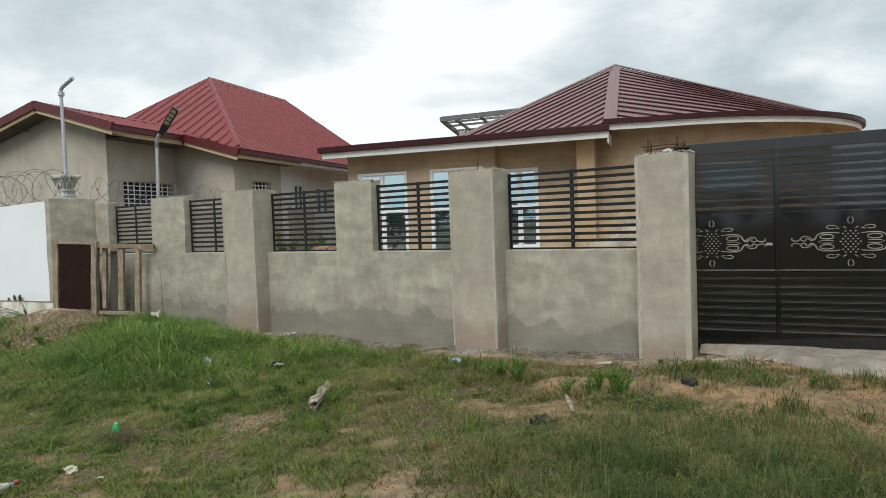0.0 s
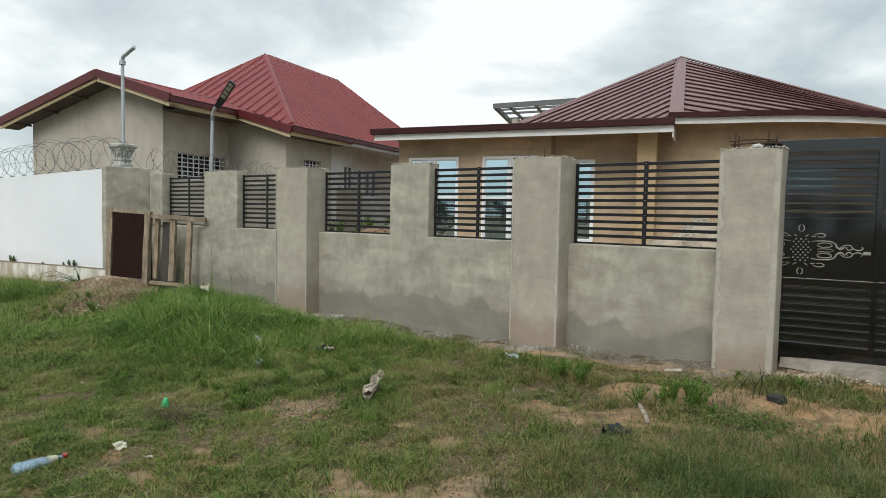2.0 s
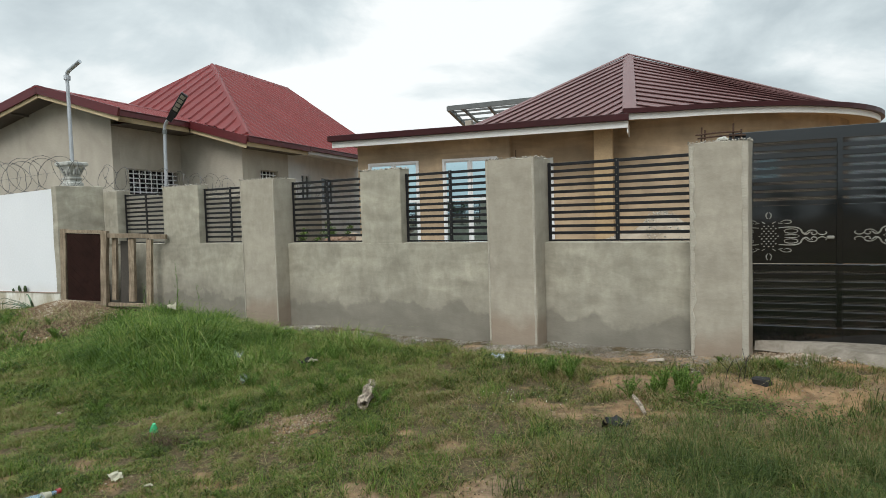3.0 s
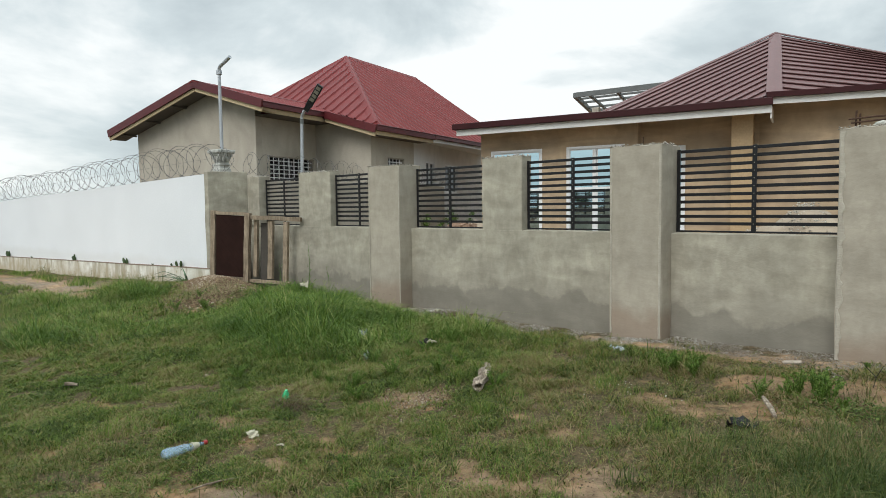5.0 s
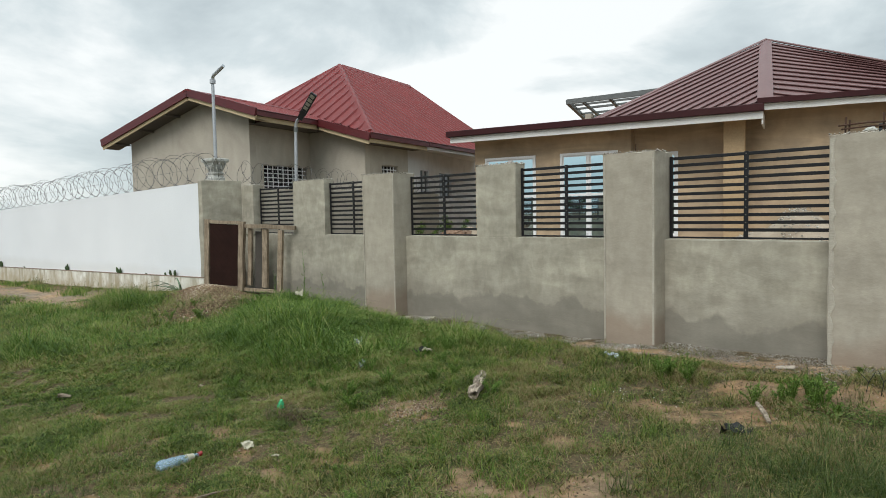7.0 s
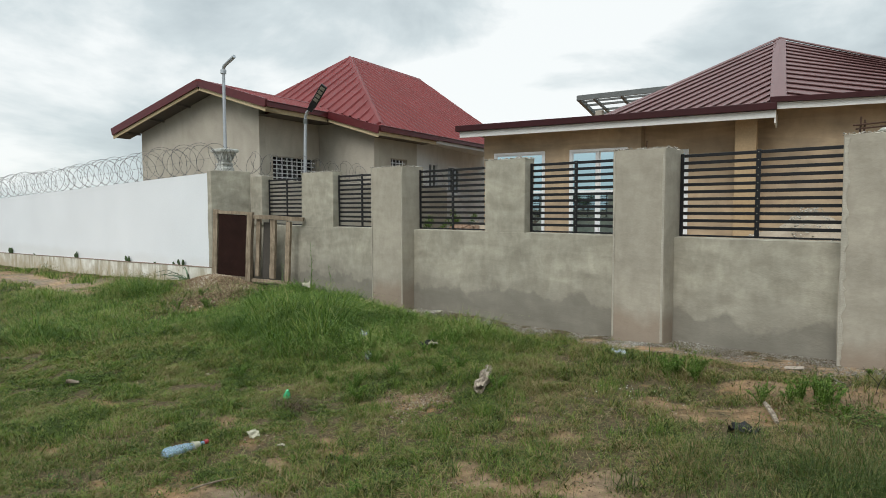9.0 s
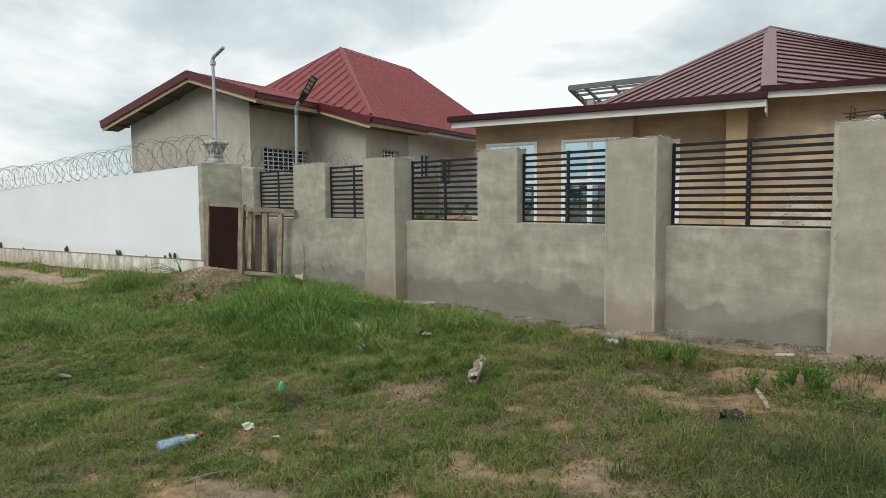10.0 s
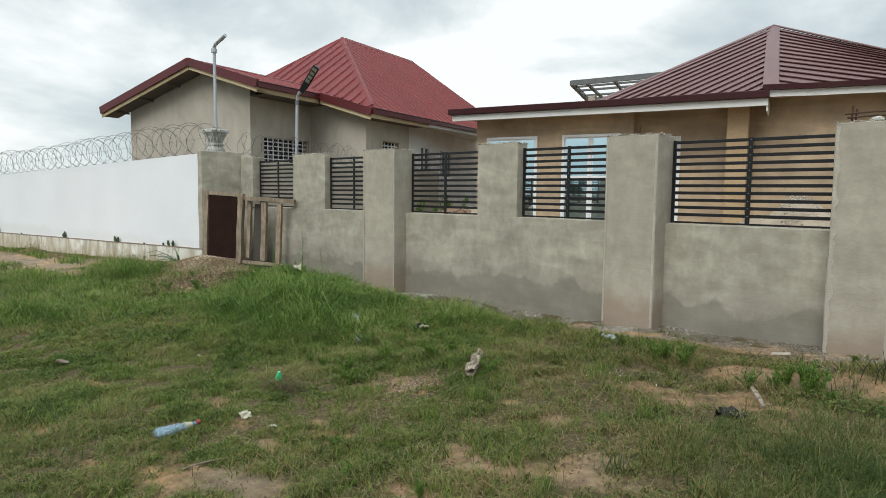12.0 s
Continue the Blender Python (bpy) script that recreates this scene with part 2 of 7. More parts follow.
PLINTH = stain(smeared(material("white_plinth_paint", (0.76, 0.75, 0.70), (0.56, 0.53, 0.45), 0.85, scale=1.7, fine=26, bump=0.3, spec=0.2), (1.0, 1.0, 0.22), 5.0, (0.50, 0.45, 0.35), (1.05, 1.05, 1.04), 0.75, 0.36, 0.56), -0.3, 0.25, (0.40, 0.325, 0.215), 0.6, 0.8, 3.4)
RUST_LEDGE = material("ledge_dirt", (0.30, 0.23, 0.18), (0.20, 0.14, 0.11), 0.95, scale=4, fine=30, bump=0.4)
FASCIA_WHITE = material("white_fascia", (0.72, 0.72, 0.70), (0.60, 0.59, 0.56), 0.6, scale=1.2, fine=20, bump=0.08)
FASCIA_WOOD = material("pale_timber_fascia", (0.52, 0.42, 0.26), (0.42, 0.33, 0.2), 0.75, scale=2.0, fine=30, bump=0.15)
SOFFIT = material("dark_timber_and_eave_shade", (0.13, 0.11, 0.09), (0.09, 0.075, 0.06), 0.85, scale=2, fine=25)
ROOF_RED = material("red_roof_sheet", (0.175, 0.027, 0.026), (0.140, 0.022, 0.021), 0.55, 0.0, scale=0.7, fine=14, bump=0.05, spec=0.24)
ROOF_MAROON = material("maroon_roof_sheet", (0.158, 0.082, 0.078), (0.128, 0.064, 0.062), 0.5, 0.0, scale=0.7, fine=14, bump=0.05, spec=0.35)
GUTTER = material("maroon_gutter", (0.045, 0.011, 0.012), (0.032, 0.008, 0.009), 0.45, 0.0, scale=1.2, fine=14, bump=0.04, spec=0.18)
GUTTER_RED = material("red_gutter", (0.105, 0.019, 0.021), (0.075, 0.013, 0.015), 0.32, 0.0, scale=1.2, fine=14, bump=0.05, spec=0.4)
BLACK = material("black_gate_paint", (0.0045, 0.005, 0.0055), (0.003, 0.0033, 0.0036), 0.07, 0.0, scale=3, fine=6, bump=0.01, spec=0.85)
RAIL = material("black_rail_paint", (0.012, 0.012, 0.013), (0.008, 0.008, 0.009), 0.38, 0.0, scale=4, fine=40, bump=0.05, spec=0.35)
STEEL = material("galvanised_steel", (0.5, 0.52, 0.54), (0.4, 0.42, 0.44), 0.45, 0.7, scale=5, fine=40, bump=0.05)
STEEL_GREY = material("grey_steel_frame", (0.15, 0.16, 0.155), (0.11, 0.12, 0.115), 0.55, 0.3, scale=3, fine=30, bump=0.05)
SILVER = material("pale_silver", (0.30, 0.285, 0.25), (0.15, 0.14, 0.12), 0.6, 0.0, scale=6, fine=50, bump=0.03)
WIRE = material("razor_wire_steel", (0.17, 0.17, 0.17), (0.11, 0.105, 0.10), 0.5, 0.6, scale=8, fine=60, bump=0.05)
TIMBER = smeared(material("weathered_timber", (0.37, 0.30, 0.22), (0.19, 0.145, 0.10), 0.9, scale=6, fine=45, bump=0.5, vary=0.25), (1.0, 1.0, 0.08), 34.0, (0.5, 0.47, 0.43), (1.15, 1.13, 1.1), 0.7)
DARK_PANEL = material("dark_brown_panel", (0.030, 0.013, 0.010), (0.018, 0.008, 0.006), 0.8, scale=5, fine=40, bump=0.2, spec=0.12)
FRAME_WHITE = material("white_window_frame", (0.75, 0.76, 0.77), (0.68, 0.69, 0.7), 0.4, scale=2, fine=20, bump=0.03)
DARK_BACKING = material("unlit_room_tone", (0.03, 0.03, 0.032), (0.02, 0.02, 0.022), 0.9)
CONCRETE = smeared(material("old_concrete_apron", (0.30, 0.268, 0.225), (0.20, 0.174, 0.142), 0.95, scale=2.6, fine=35, bump=0.6), (1.0, 1.0, 1.0), 7.0, (0.6, 0.56, 0.5), (1.1, 1.08, 1.05), 0.7)
STONE = material("pale_rubble_stone", (0.42, 0.37, 0.31), (0.27, 0.22, 0.17), 0.95, scale=6, fine=50, bump=0.5, vary=0.25)
SAND = material("sand_heap", (0.36, 0.295, 0.22), (0.22, 0.17, 0.12), 0.95, scale=3, fine=60, bump=0.6)
DARK_SHOOT = material("dark_shoot_green", (0.05, 0.085, 0.03), (0.035, 0.055, 0.02), 0.7, scale=9, fine=40, bump=0.2, vary=0.3)
GREEN_LEAF = material("leaf_green", (0.125, 0.20, 0.045), (0.065, 0.12, 0.024), 0.6, scale=6, fine=30, bump=0.1, vary=0.25)
AGAVE = material("grey_green_leaf", (0.16, 0.23, 0.14), (0.1, 0.16, 0.09), 0.55, scale=6, fine=30, bump=0.1, vary=0.2)
DRIFTWOOD = smeared(material("bleached_wood", (0.40, 0.345, 0.275), (0.16, 0.12, 0.085), 0.9, scale=12, fine=60, bump=0.9, contrast=0.16), (0.12, 1.0, 1.0), 60.0, (0.35, 0.31, 0.27), (1.15, 1.13, 1.1), 0.75)
DARK_STONE = material("charred_lump", (0.03, 0.028, 0.027), (0.015, 0.014, 0.014), 0.85, scale=9, fine=60, bump=0.6)


def glass_pane(name, tint, rough=0.03):
    m = bpy.data.materials.new(name)
    m.use_nodes = True
    b = m.node_tree.nodes["Principled BSDF"]
    b.inputs["Base Color"].default_value = (*tint, 1)
    b.inputs["Roughness"].default_value = rough
    b.inputs["Metallic"].default_value = 1.0
    return m


MIRROR_GLASS = glass_pane("blue_reflective_glass", (0.64, 0.82, 0.88))
DIM_GLASS = material("dim_grey_glass", (0.10, 0.11, 0.115), (0.08, 0.088, 0.092), 0.12, scale=1.0, fine=8, bump=0.0, spec=0.6)


# ---- mesh helpers ----
def part(name, bm, mat, parent=None, label="", smooth=False):
    me = bpy.data.meshes.new(name)
    bm.to_mesh(me)
    bm.free()
    return mesh_part(name, me, mat, parent, label, smooth)


def mesh_part(name, me, mat, parent=None, label="", smooth=False):
    if mat and not me.materials:
        me.materials.append(mat)
    if smooth:
        me.polygons.foreach_set("use_smooth", [True] * len(me.polygons))
        me.set_sharp_from_angle(angle=radians(40))
    ob = new(name, me)
    if parent:
        ob.parent = parent
    if label:
        tagged(ob, label)
    return ob


def empty(name, m=Matrix(), label="", category="", group="", kind=""):
    ob = new(name)
    ob.empty_display_size = 0.2
    ob.matrix_world = m
    return tagged(ob, label, category, group, kind)


def box(bm, x0, y0, z0, x1, y1, z1, m=None):
    vs = [bm.verts.new((x, y, z)) for z in (z0, z1) for x, y in ((x0, y0), (x1, y0), (x1, y1), (x0, y1))]
    for f in ((3, 2, 1, 0), (4, 5, 6, 7), (0, 1, 5, 4), (1, 2, 6, 5), (2, 3, 7, 6), (3, 0, 4, 7)):
        bm.faces.new([vs[i] for i in f])
    if m is not None:
        bmesh.ops.transform(bm, matrix=m, verts=vs)
    return vs


def bevelled(bm, width, segments=1):
    bmesh.ops.bevel(bm, geom=list(bm.edges), offset=width, segments=segments, affect="EDGES", profile=0.6)
    return bm


def slab(x0, y0, z0, x1, y1, z1, bevel=0.0, seg=1):
    bm = bmesh.new()
    box(bm, x0, y0, z0, x1, y1, z1)
    return bevelled(bm, bevel, seg) if bevel else bm


def tube(bm, pts, r, sides=8, caps=True):
    """A round bar along a line of points; r: a radius, or one for each point."""
    pts = [Vector(p) for p in pts]
    rr = r if isinstance(r, (list, tuple)) else [r] * len(pts)
    rings, ref = [], None
    for i, p in enumerate(pts):
        d = (pts[min(i + 1, len(pts) - 1)] - pts[max(i - 1, 0)]).normalized()
        if ref is None:
            ref = d.orthogonal().normalized()
        ref = (ref - d * ref.dot(d)).normalized()
        side = d.cross(ref)
        rings.append([bm.verts.new(p + (ref * math.cos(a) + side * math.sin(a)) * rr[i]) for a in (2 * math.pi * k / sides for k in range(sides))])
    for a, b in zip(rings, rings[1:]):
        for k in range(sides):
            bm.faces.new((a[k], a[(k + 1) % sides], b[(k + 1) % sides], b[k]))
    if caps:
        bm.faces.new(rings[0][::-1])
        bm.faces.new(rings[-1])


def bar(bm, a, b, w, h):
    """A rectangular bar from a to b, w wide across and h high."""
    a, b = Vector(a), Vector(b)
    d = (b - a).normalized()
    side = d.cross(Vector((0, 0, 1)))
    side = side.normalized() if side.length > 1e-4 else Vector((1, 0, 0))
    up = side.cross(d)
    vs = [bm.verts.new(p + side * (sx * w / 2) + up * (sz * h / 2)) for p in (a, b) for sx, sz in ((-1, -1), (1, -1), (1, 1), (-1, 1))]
    for f in ((3, 2, 1, 0), (4, 5, 6, 7), (0, 1, 5, 4), (1, 2, 6, 5), (2, 3, 7, 6), (3, 0, 4, 7)):
        bm.faces.new([vs[i] for i in f])


def capping(bm, a, b, wide, drop):
    """A folded sheet cap over a ridge or hip from a to b: two wings that fall away, with a small upturn."""
    a, b = Vector(a), Vector(b)
    d = (b - a).normalized()
    side = d.cross(Vector((0, 0, 1))).normalized()
    rows = []
    for p in (a, b):
        rows.append([bm.verts.new(p + side * (x * wide) - Vector((0, 0, z))) for x, z in ((-0.5, drop), (-0.08, 0.004), (0, 0), (0.08, 0.004), (0.5, drop), (0.5, drop + 0.02), (0, 0.03), (-0.5, drop + 0.02))])
    n = len(rows[0])
    for k in range(n):
        bm.faces.new((rows[0][k], rows[0][(k + 1) % n], rows[1][(k + 1) % n], rows[1][k]))
    bm.faces.new(rows[0])
    bm.faces.new(rows[1][::-1])


def strip(pts, n, width, z0, z1, out=0.0):
    """A band that follows a line of plan points (x, y): its outer face out metres to the right of the line, width thick."""
    bm = bmesh.new()
    pts = [Vector((p[0], p[1], 0)) for p in pts]
    rows = []
    for i, p in enumerate(pts):
        d0 = (p - pts[i - 1]).normalized() if i else None
        d1 = (pts[i + 1] - p).normalized() if i + 1 < len(pts) else None
        d = ((d0 or d1) + (d1 or d0)).normalized()
        k = 1 / max(0.5, d.dot(d0 or d1))
        right = Vector((d.y, -d.x, 0)) * k
        a, b = p + right * out, p + right * (out - width)
        rows.append([bm.verts.new((q.x, q.y, z)) for q, z in ((a, z0), (a, z1), (b, z1), (b, z0))])
    for r, s in zip(rows, rows[1:]):
        for k in range(4):
            bm.faces.new((r[k], s[k], s[(k + 1) % 4], r[(k + 1) % 4]))
    bm.faces.new(rows[0][::-1])
    bm.faces.new(rows[-1])
    bmesh.ops.recalc_face_normals(bm, faces=list(bm.faces))
    return bm


def lapped(a, b, n, height=0.07, up=(0, 0, 1)):
    """Roof sheeting between two edges a(s) and b(s), s from 0 to 1, in n courses that run from a to b, each lipped over the one below."""
    bm = bmesh.new()
    up = Vector(up).normalized()
    prof = [(0.0, 0.0)]
    for i in range(n):
        for q, h in ((0.0, 0.0), (-0.13, 0.72), (-0.13, 1.0)):
            prof.append((max(0.0, (i + q) / n), h * height))
    prof.append((1.0, 0))
    rows = [[bm.verts.new(Vector(e(s)) + up * h) for e in (a, b)] for s, h in prof]
    for r, q in zip(rows, rows[1:]):
        bm.faces.new((r[0], r[1], q[1], q[0]))
    bmesh.ops.remove_doubles(bm, verts=list(bm.verts), dist=0.0005)
    return bm


def sheeted(corners, down, spacing, height, offset=0.35):
    """Ribbed roof sheeting over a flat convex slope: ribs run straight down it, spacing metres apart."""
    bm = bmesh.new()
    p = [Vector(c) for c in corners]
    n = (p[1] - p[0]).cross(p[-1] - p[0]).normalized()
    n = n if n.z > 0 else -n
    d = Vector(down)
    d = (d - n * d.dot(n)).normalized()
    e = d.cross(n)
    flat = [((v - p[0]).dot(e), (v - p[0]).dot(d)) for v in p]
    lo, hi = min(f[0] for f in flat), max(f[0] for f in flat)

    def span(s):
        t = []
        for (s0, t0), (s1, t1) in zip(flat, flat[1:] + flat[:1]):
            if min(s0, s1) - 1e-6 <= s <= max(s0, s1) + 1e-6:
                t += [t0, t1] if abs(s1 - s0) < 1e-6 else [t0 + (t1 - t0) * (s - s0) / (s1 - s0)]
        return min(t), max(t)
    prof, i = [(lo, 0.0)], 0
    while lo + (offset + i) * spacing < hi - 0.12:
        c = lo + (offset + i) * spacing
        prof += [(c - 0.052, 0.0), (c - 0.026, height), (c + 0.026, height), (c + 0.052, 0.0)]
        i += 1
    prof = sorted({(max(lo, a), b) for a, b in prof + [f for f in ((f[0], 0.0) for f in flat) if all(abs(f[0] - (lo + (offset + k) * spacing)) > 0.06 for k in range(i))]})
    rows = []
    for a, b in prof:
        t0, t1 = span(a)
        rows.append([bm.verts.new(p[0] + e * a + d * t + n * b) for t in (t0, t1)])
    for r, q in zip(rows, rows[1:]):
        bm.faces.new((r[0], r[1], q[1], q[0]))
    bmesh.ops.remove_doubles(bm, verts=list(bm.verts), dist=0.0005)
    for f in list(bm.faces):
        f.normal_update()
        if f.normal.dot(n) < 0:
            f.normal_flip()
    return bm


def lerp(a, b):
    a, b = Vector(a), Vector(b)
    return lambda s: a.lerp(b, s)


def along(pts):
    """A point at the share s of a line of points."""
    pts = [Vector(p) for p in pts]
    d = [0.0]
    for p, q in zip(pts, pts[1:]):
        d.append(d[-1] + (q - p).length)

    def at(s):
        t = s * d[-1]
        for i in range(len(pts) - 1):
            if t <= d[i + 1] or i == len(pts) - 2:
                return pts[i].lerp(pts[i + 1], (t - d[i]) / max(1e-6, d[i + 1] - d[i]))
    return at


def lump(r, seed, rough=0.35, squash=(1, 1, 1), sub=2):
    bm = bmesh.new()
    bmesh.ops.create_icosphere(bm, subdivisions=sub, radius=r)
    off = Vector((seed * 3.7, seed * 1.3, seed * 0.7))
    for v in bm.verts:
        k = 1 + rough * noise.noise(v.co / r * 1.3 + off) + 0.4 * rough * noise.noise(v.co / r * 3.1 + off)
        v.co = Vector((v.co.x * squash[0], v.co.y * squash[1], v.co.z * squash[2])) * k
    return bm


# ---- ground ----
def bell(x, y, cx, cy, sx, sy):
    return np.exp(-((x - cx) / sx) ** 2 - ((y - cy) / sy) ** 2)


def ground_height(x, y):
    """The lie of the land: level by the fence, rising to the gate, falling to the far end of the white wall."""
    x, y = np.asarray(x, float), np.asarray(y, float)
    z = -0.02 + 0.03 * np.clip(x + 4, -1.5, 6) - 0.022 * np.clip(-13 - x, 0, 12) * np.clip((y + 4) / 6, 0, 1)
    z = z + 0.26 * bell(x, y, -11.2, 4.9, 1.9, 0.8) + 0.14 * bell(x, y, -8.6, 4.4, 2.2, 1.0) - 0.10 * bell(x, y, -4.0, 0.5, 5, 3)
    z = z + 0.045 * bell(x, y, -0.9, 5.05, 1.1, 0.16) + 0.05 * bell(x, y, -2.25, 4.95, 0.28, 0.2) + 0.04 * bell(x, y, 0.8, 4.8, 0.9, 0.25)
    z = z + 0.05 * bell(x, y, -3.5, 5.3, 3.0, 0.5) + 0.05 * bell(x, y, 0.6, 5.8, 1.6, 0.6)
    z = z + 0.03 * np.sin(1.7 * x + 0.6 * y) * np.sin(1.3 * y - 0.5 * x) + 0.012 * np.sin(4.1 * x + 1.0) * np.sin(3.7 * y)
    inside = 1 / (1 + np.exp(np.clip(-(y - 7.6) * 4, -50, 50)))
    return z * (1 - inside) + 0.12 * inside


def spaced(lo, hi, step, far):
    """Even steps from lo to hi, then ever wider ones out to far on both sides."""
    mid = list(np.arange(lo, hi + step / 2, step))
    out, d, a, b = [], step, lo, hi
    while d < far:
        d *= 1.35
        a, b = a - d, b + d
        out += [a, b]
    return np.array(sorted(mid + out))


gx, gy = spaced(-24, 4, 0.10, 260), spaced(-2.6, 8, 0.10, 260)
GX, GY = np.meshgrid(gx, gy)
GZ = ground_height(GX, GY)
near = (GX > -26) & (GX < 6) & (GY > -3) & (GY < 8)
fine_relief = np.array([noise.noise(Vector((x * 3.1, y * 3.1, 0.3))) * 0.014 + noise.noise(Vector((x * 8.3, y * 8.3, 2.3))) * 0.010 for x, y in zip(GX.ravel(), GY.ravel())]).reshape(GX.shape)
GZ = GZ + fine_relief * near
verts = np.stack([GX, GY, GZ], -1).reshape(-1, 3)
nx, ny = len(gx), len(gy)
ids = np.arange(nx * ny).reshape(ny, nx)
faces = np.stack([ids[:-1, :-1], ids[:-1, 1:], ids[1:, 1:], ids[1:, :-1]], -1).reshape(-1, 4)
ground_me = bpy.data.meshes.new("ground")
ground_me.from_pydata(verts.tolist(), [], faces.tolist())


BARE = [(-0.6, 4.98, 1.2, 0.22), (-1.55, 5.05, 0.45, 0.2), (-2.25, 4.92, 0.3, 0.22), (-0.75, 4.3, 0.7, 0.25), (1.1, 4.9, 1.2, 0.55), (0.1, 5.3, 0.7, 0.3), (-0.2, 4.5, 0.5, 0.2), (-0.55, 6.1, 0.9, 0.2), (1.2, 6.0, 1.4, 0.4), (-2.0, 4.35, 0.3, 0.2),
        (-3.72, 1.3, 0.42, 0.2), (-4.0, 1.05, 0.4, 0.2), (-3.5, 1.42, 0.28, 0.14), (-2.95, 1.85, 0.2, 0.1), (-6.28, 1.48, 0.2, 0.08), (-4.12, 2.22, 0.2, 0.08), (-2.38, 2.52, 0.34, 0.2), (-2.15, 2.9, 0.24, 0.22), (-2.82, 3.2, 0.26, 0.12), (-2.8, 2.35, 0.22, 0.12), (-2.44, 4.1, 0.3, 0.12), (-4.28, 3.3, 0.36, 0.2), (-4.45, 2.95, 0.34, 0.12), (-4.1, 3.15, 0.25, 0.14),
        (-4.0, 2.14, 0.2, 0.1), (-3.93, 1.73, 0.2, 0.1), (-4.34, 1.84, 0.2, 0.08), (-5.92, 1.48, 0.35, 0.14), (-5.4, 0.9, 0.3, 0.15), (-3.3, 3.3, 0.25, 0.1), (-2.7, 4.3, 0.3, 0.12),
        (-13.7, 3.4, 1.5, 0.4), (-16.8, 3.8, 2.6, 0.6), (-16.0, 4.3, 2.4, 0.5), (-20.5, 3.6, 2.5, 0.7), (-5.0, 1.9, 0.3, 0.1), (-7.18, 5.63, 0.3, 0.12), (-6.39, 4.92, 0.3, 0.1), (-9.3, 3.65, 0.45, 0.15), (-5.6, 5.85, 3.4, 0.18), (-2.9, 5.9, 1.6, 0.22), (-11.2, 5.0, 1.2, 0.6), (-9.8, 4.05, 0.8, 0.45), (-10.6, 4.7, 0.8, 0.35)]


def patches(x, y, k, seed):
    """Slow uneven variation over the plan, about -1 to 1."""
    return (np.sin(k * (1.00 * x + 0.37 * y) + seed) + np.sin(k * (-0.53 * x + 1.31 * y) + 2.1 * seed) + np.sin(k * (1.73 * x - 0.91 * y) + 3.7 * seed) + np.sin(k * (2.31 * x + 2.03 * y) + 0.7 * seed)) / 2.6


def bareness(x, y):
    """How far the turf is worn through to the earth, 0 to 1."""
    x, y = np.asarray(x, float), np.asarray(y, float)
    v = 0.22 * patches(x, y, 2.6, 1.0) + 0.24 * patches(x, y, 6.7, 4.0) + 0.30 * patches(x, y, 15.0, 2.0) + 0.24 * patches(x, y, 37.0, 5.0)
    for cx, cy, sx, sy in BARE:
        v = v + 0.72 * bell(x, y, cx, cy, sx * 1.1, sy * 1.1)
    v = v + np.clip((y - 7.0) * 3, 0, 1)
    v = v - 0.5 * bell(x, y, -8.5, 4.3, 2.8, 0.9) - 0.4 * bell(x, y, -1.4, 3.3, 1.2, 0.8)
    open_ground = 1 / (1 + np.exp(np.clip(-(y + 1.8) * 3, -50, 50))) / (1 + np.exp(np.clip((x - 3.2) * 3, -50, 50))) / (1 + np.exp(np.clip(-(x + 23.0) * 3, -50, 50)))
    return np.clip((v - 0.14) / 0.80, 0, 1) * np.where(y > 7, 1.0, open_ground)


attr = ground_me.attributes.new("bare", "FLOAT", "POINT")
attr.data.foreach_set("value", bareness(GX, GY).ravel().astype(np.float32))


sandy = ground_me.attributes.new("sandy", "FLOAT", "POINT")
# the unseen yard is paled too, to bounce more light onto the houses
sandy.data.foreach_set("value", np.clip(0.3 * np.clip((GY - 7.0) * 3, 0, 1) + bell(GX, GY, -16.5, 3.8, 4.5, 1.4) + 0.85 * np.exp(-((GY - 6.15) / 0.42) ** 2) * ((GX > -8.6) & (GX < -0.8)) + 0.35 * bell(GX, GY, -2.4, 2.6, 0.7, 0.5) + 0.25 * bell(GX, GY, -3.8, 1.2, 0.8, 0.5), 0, 1).ravel().astype(np.float32))


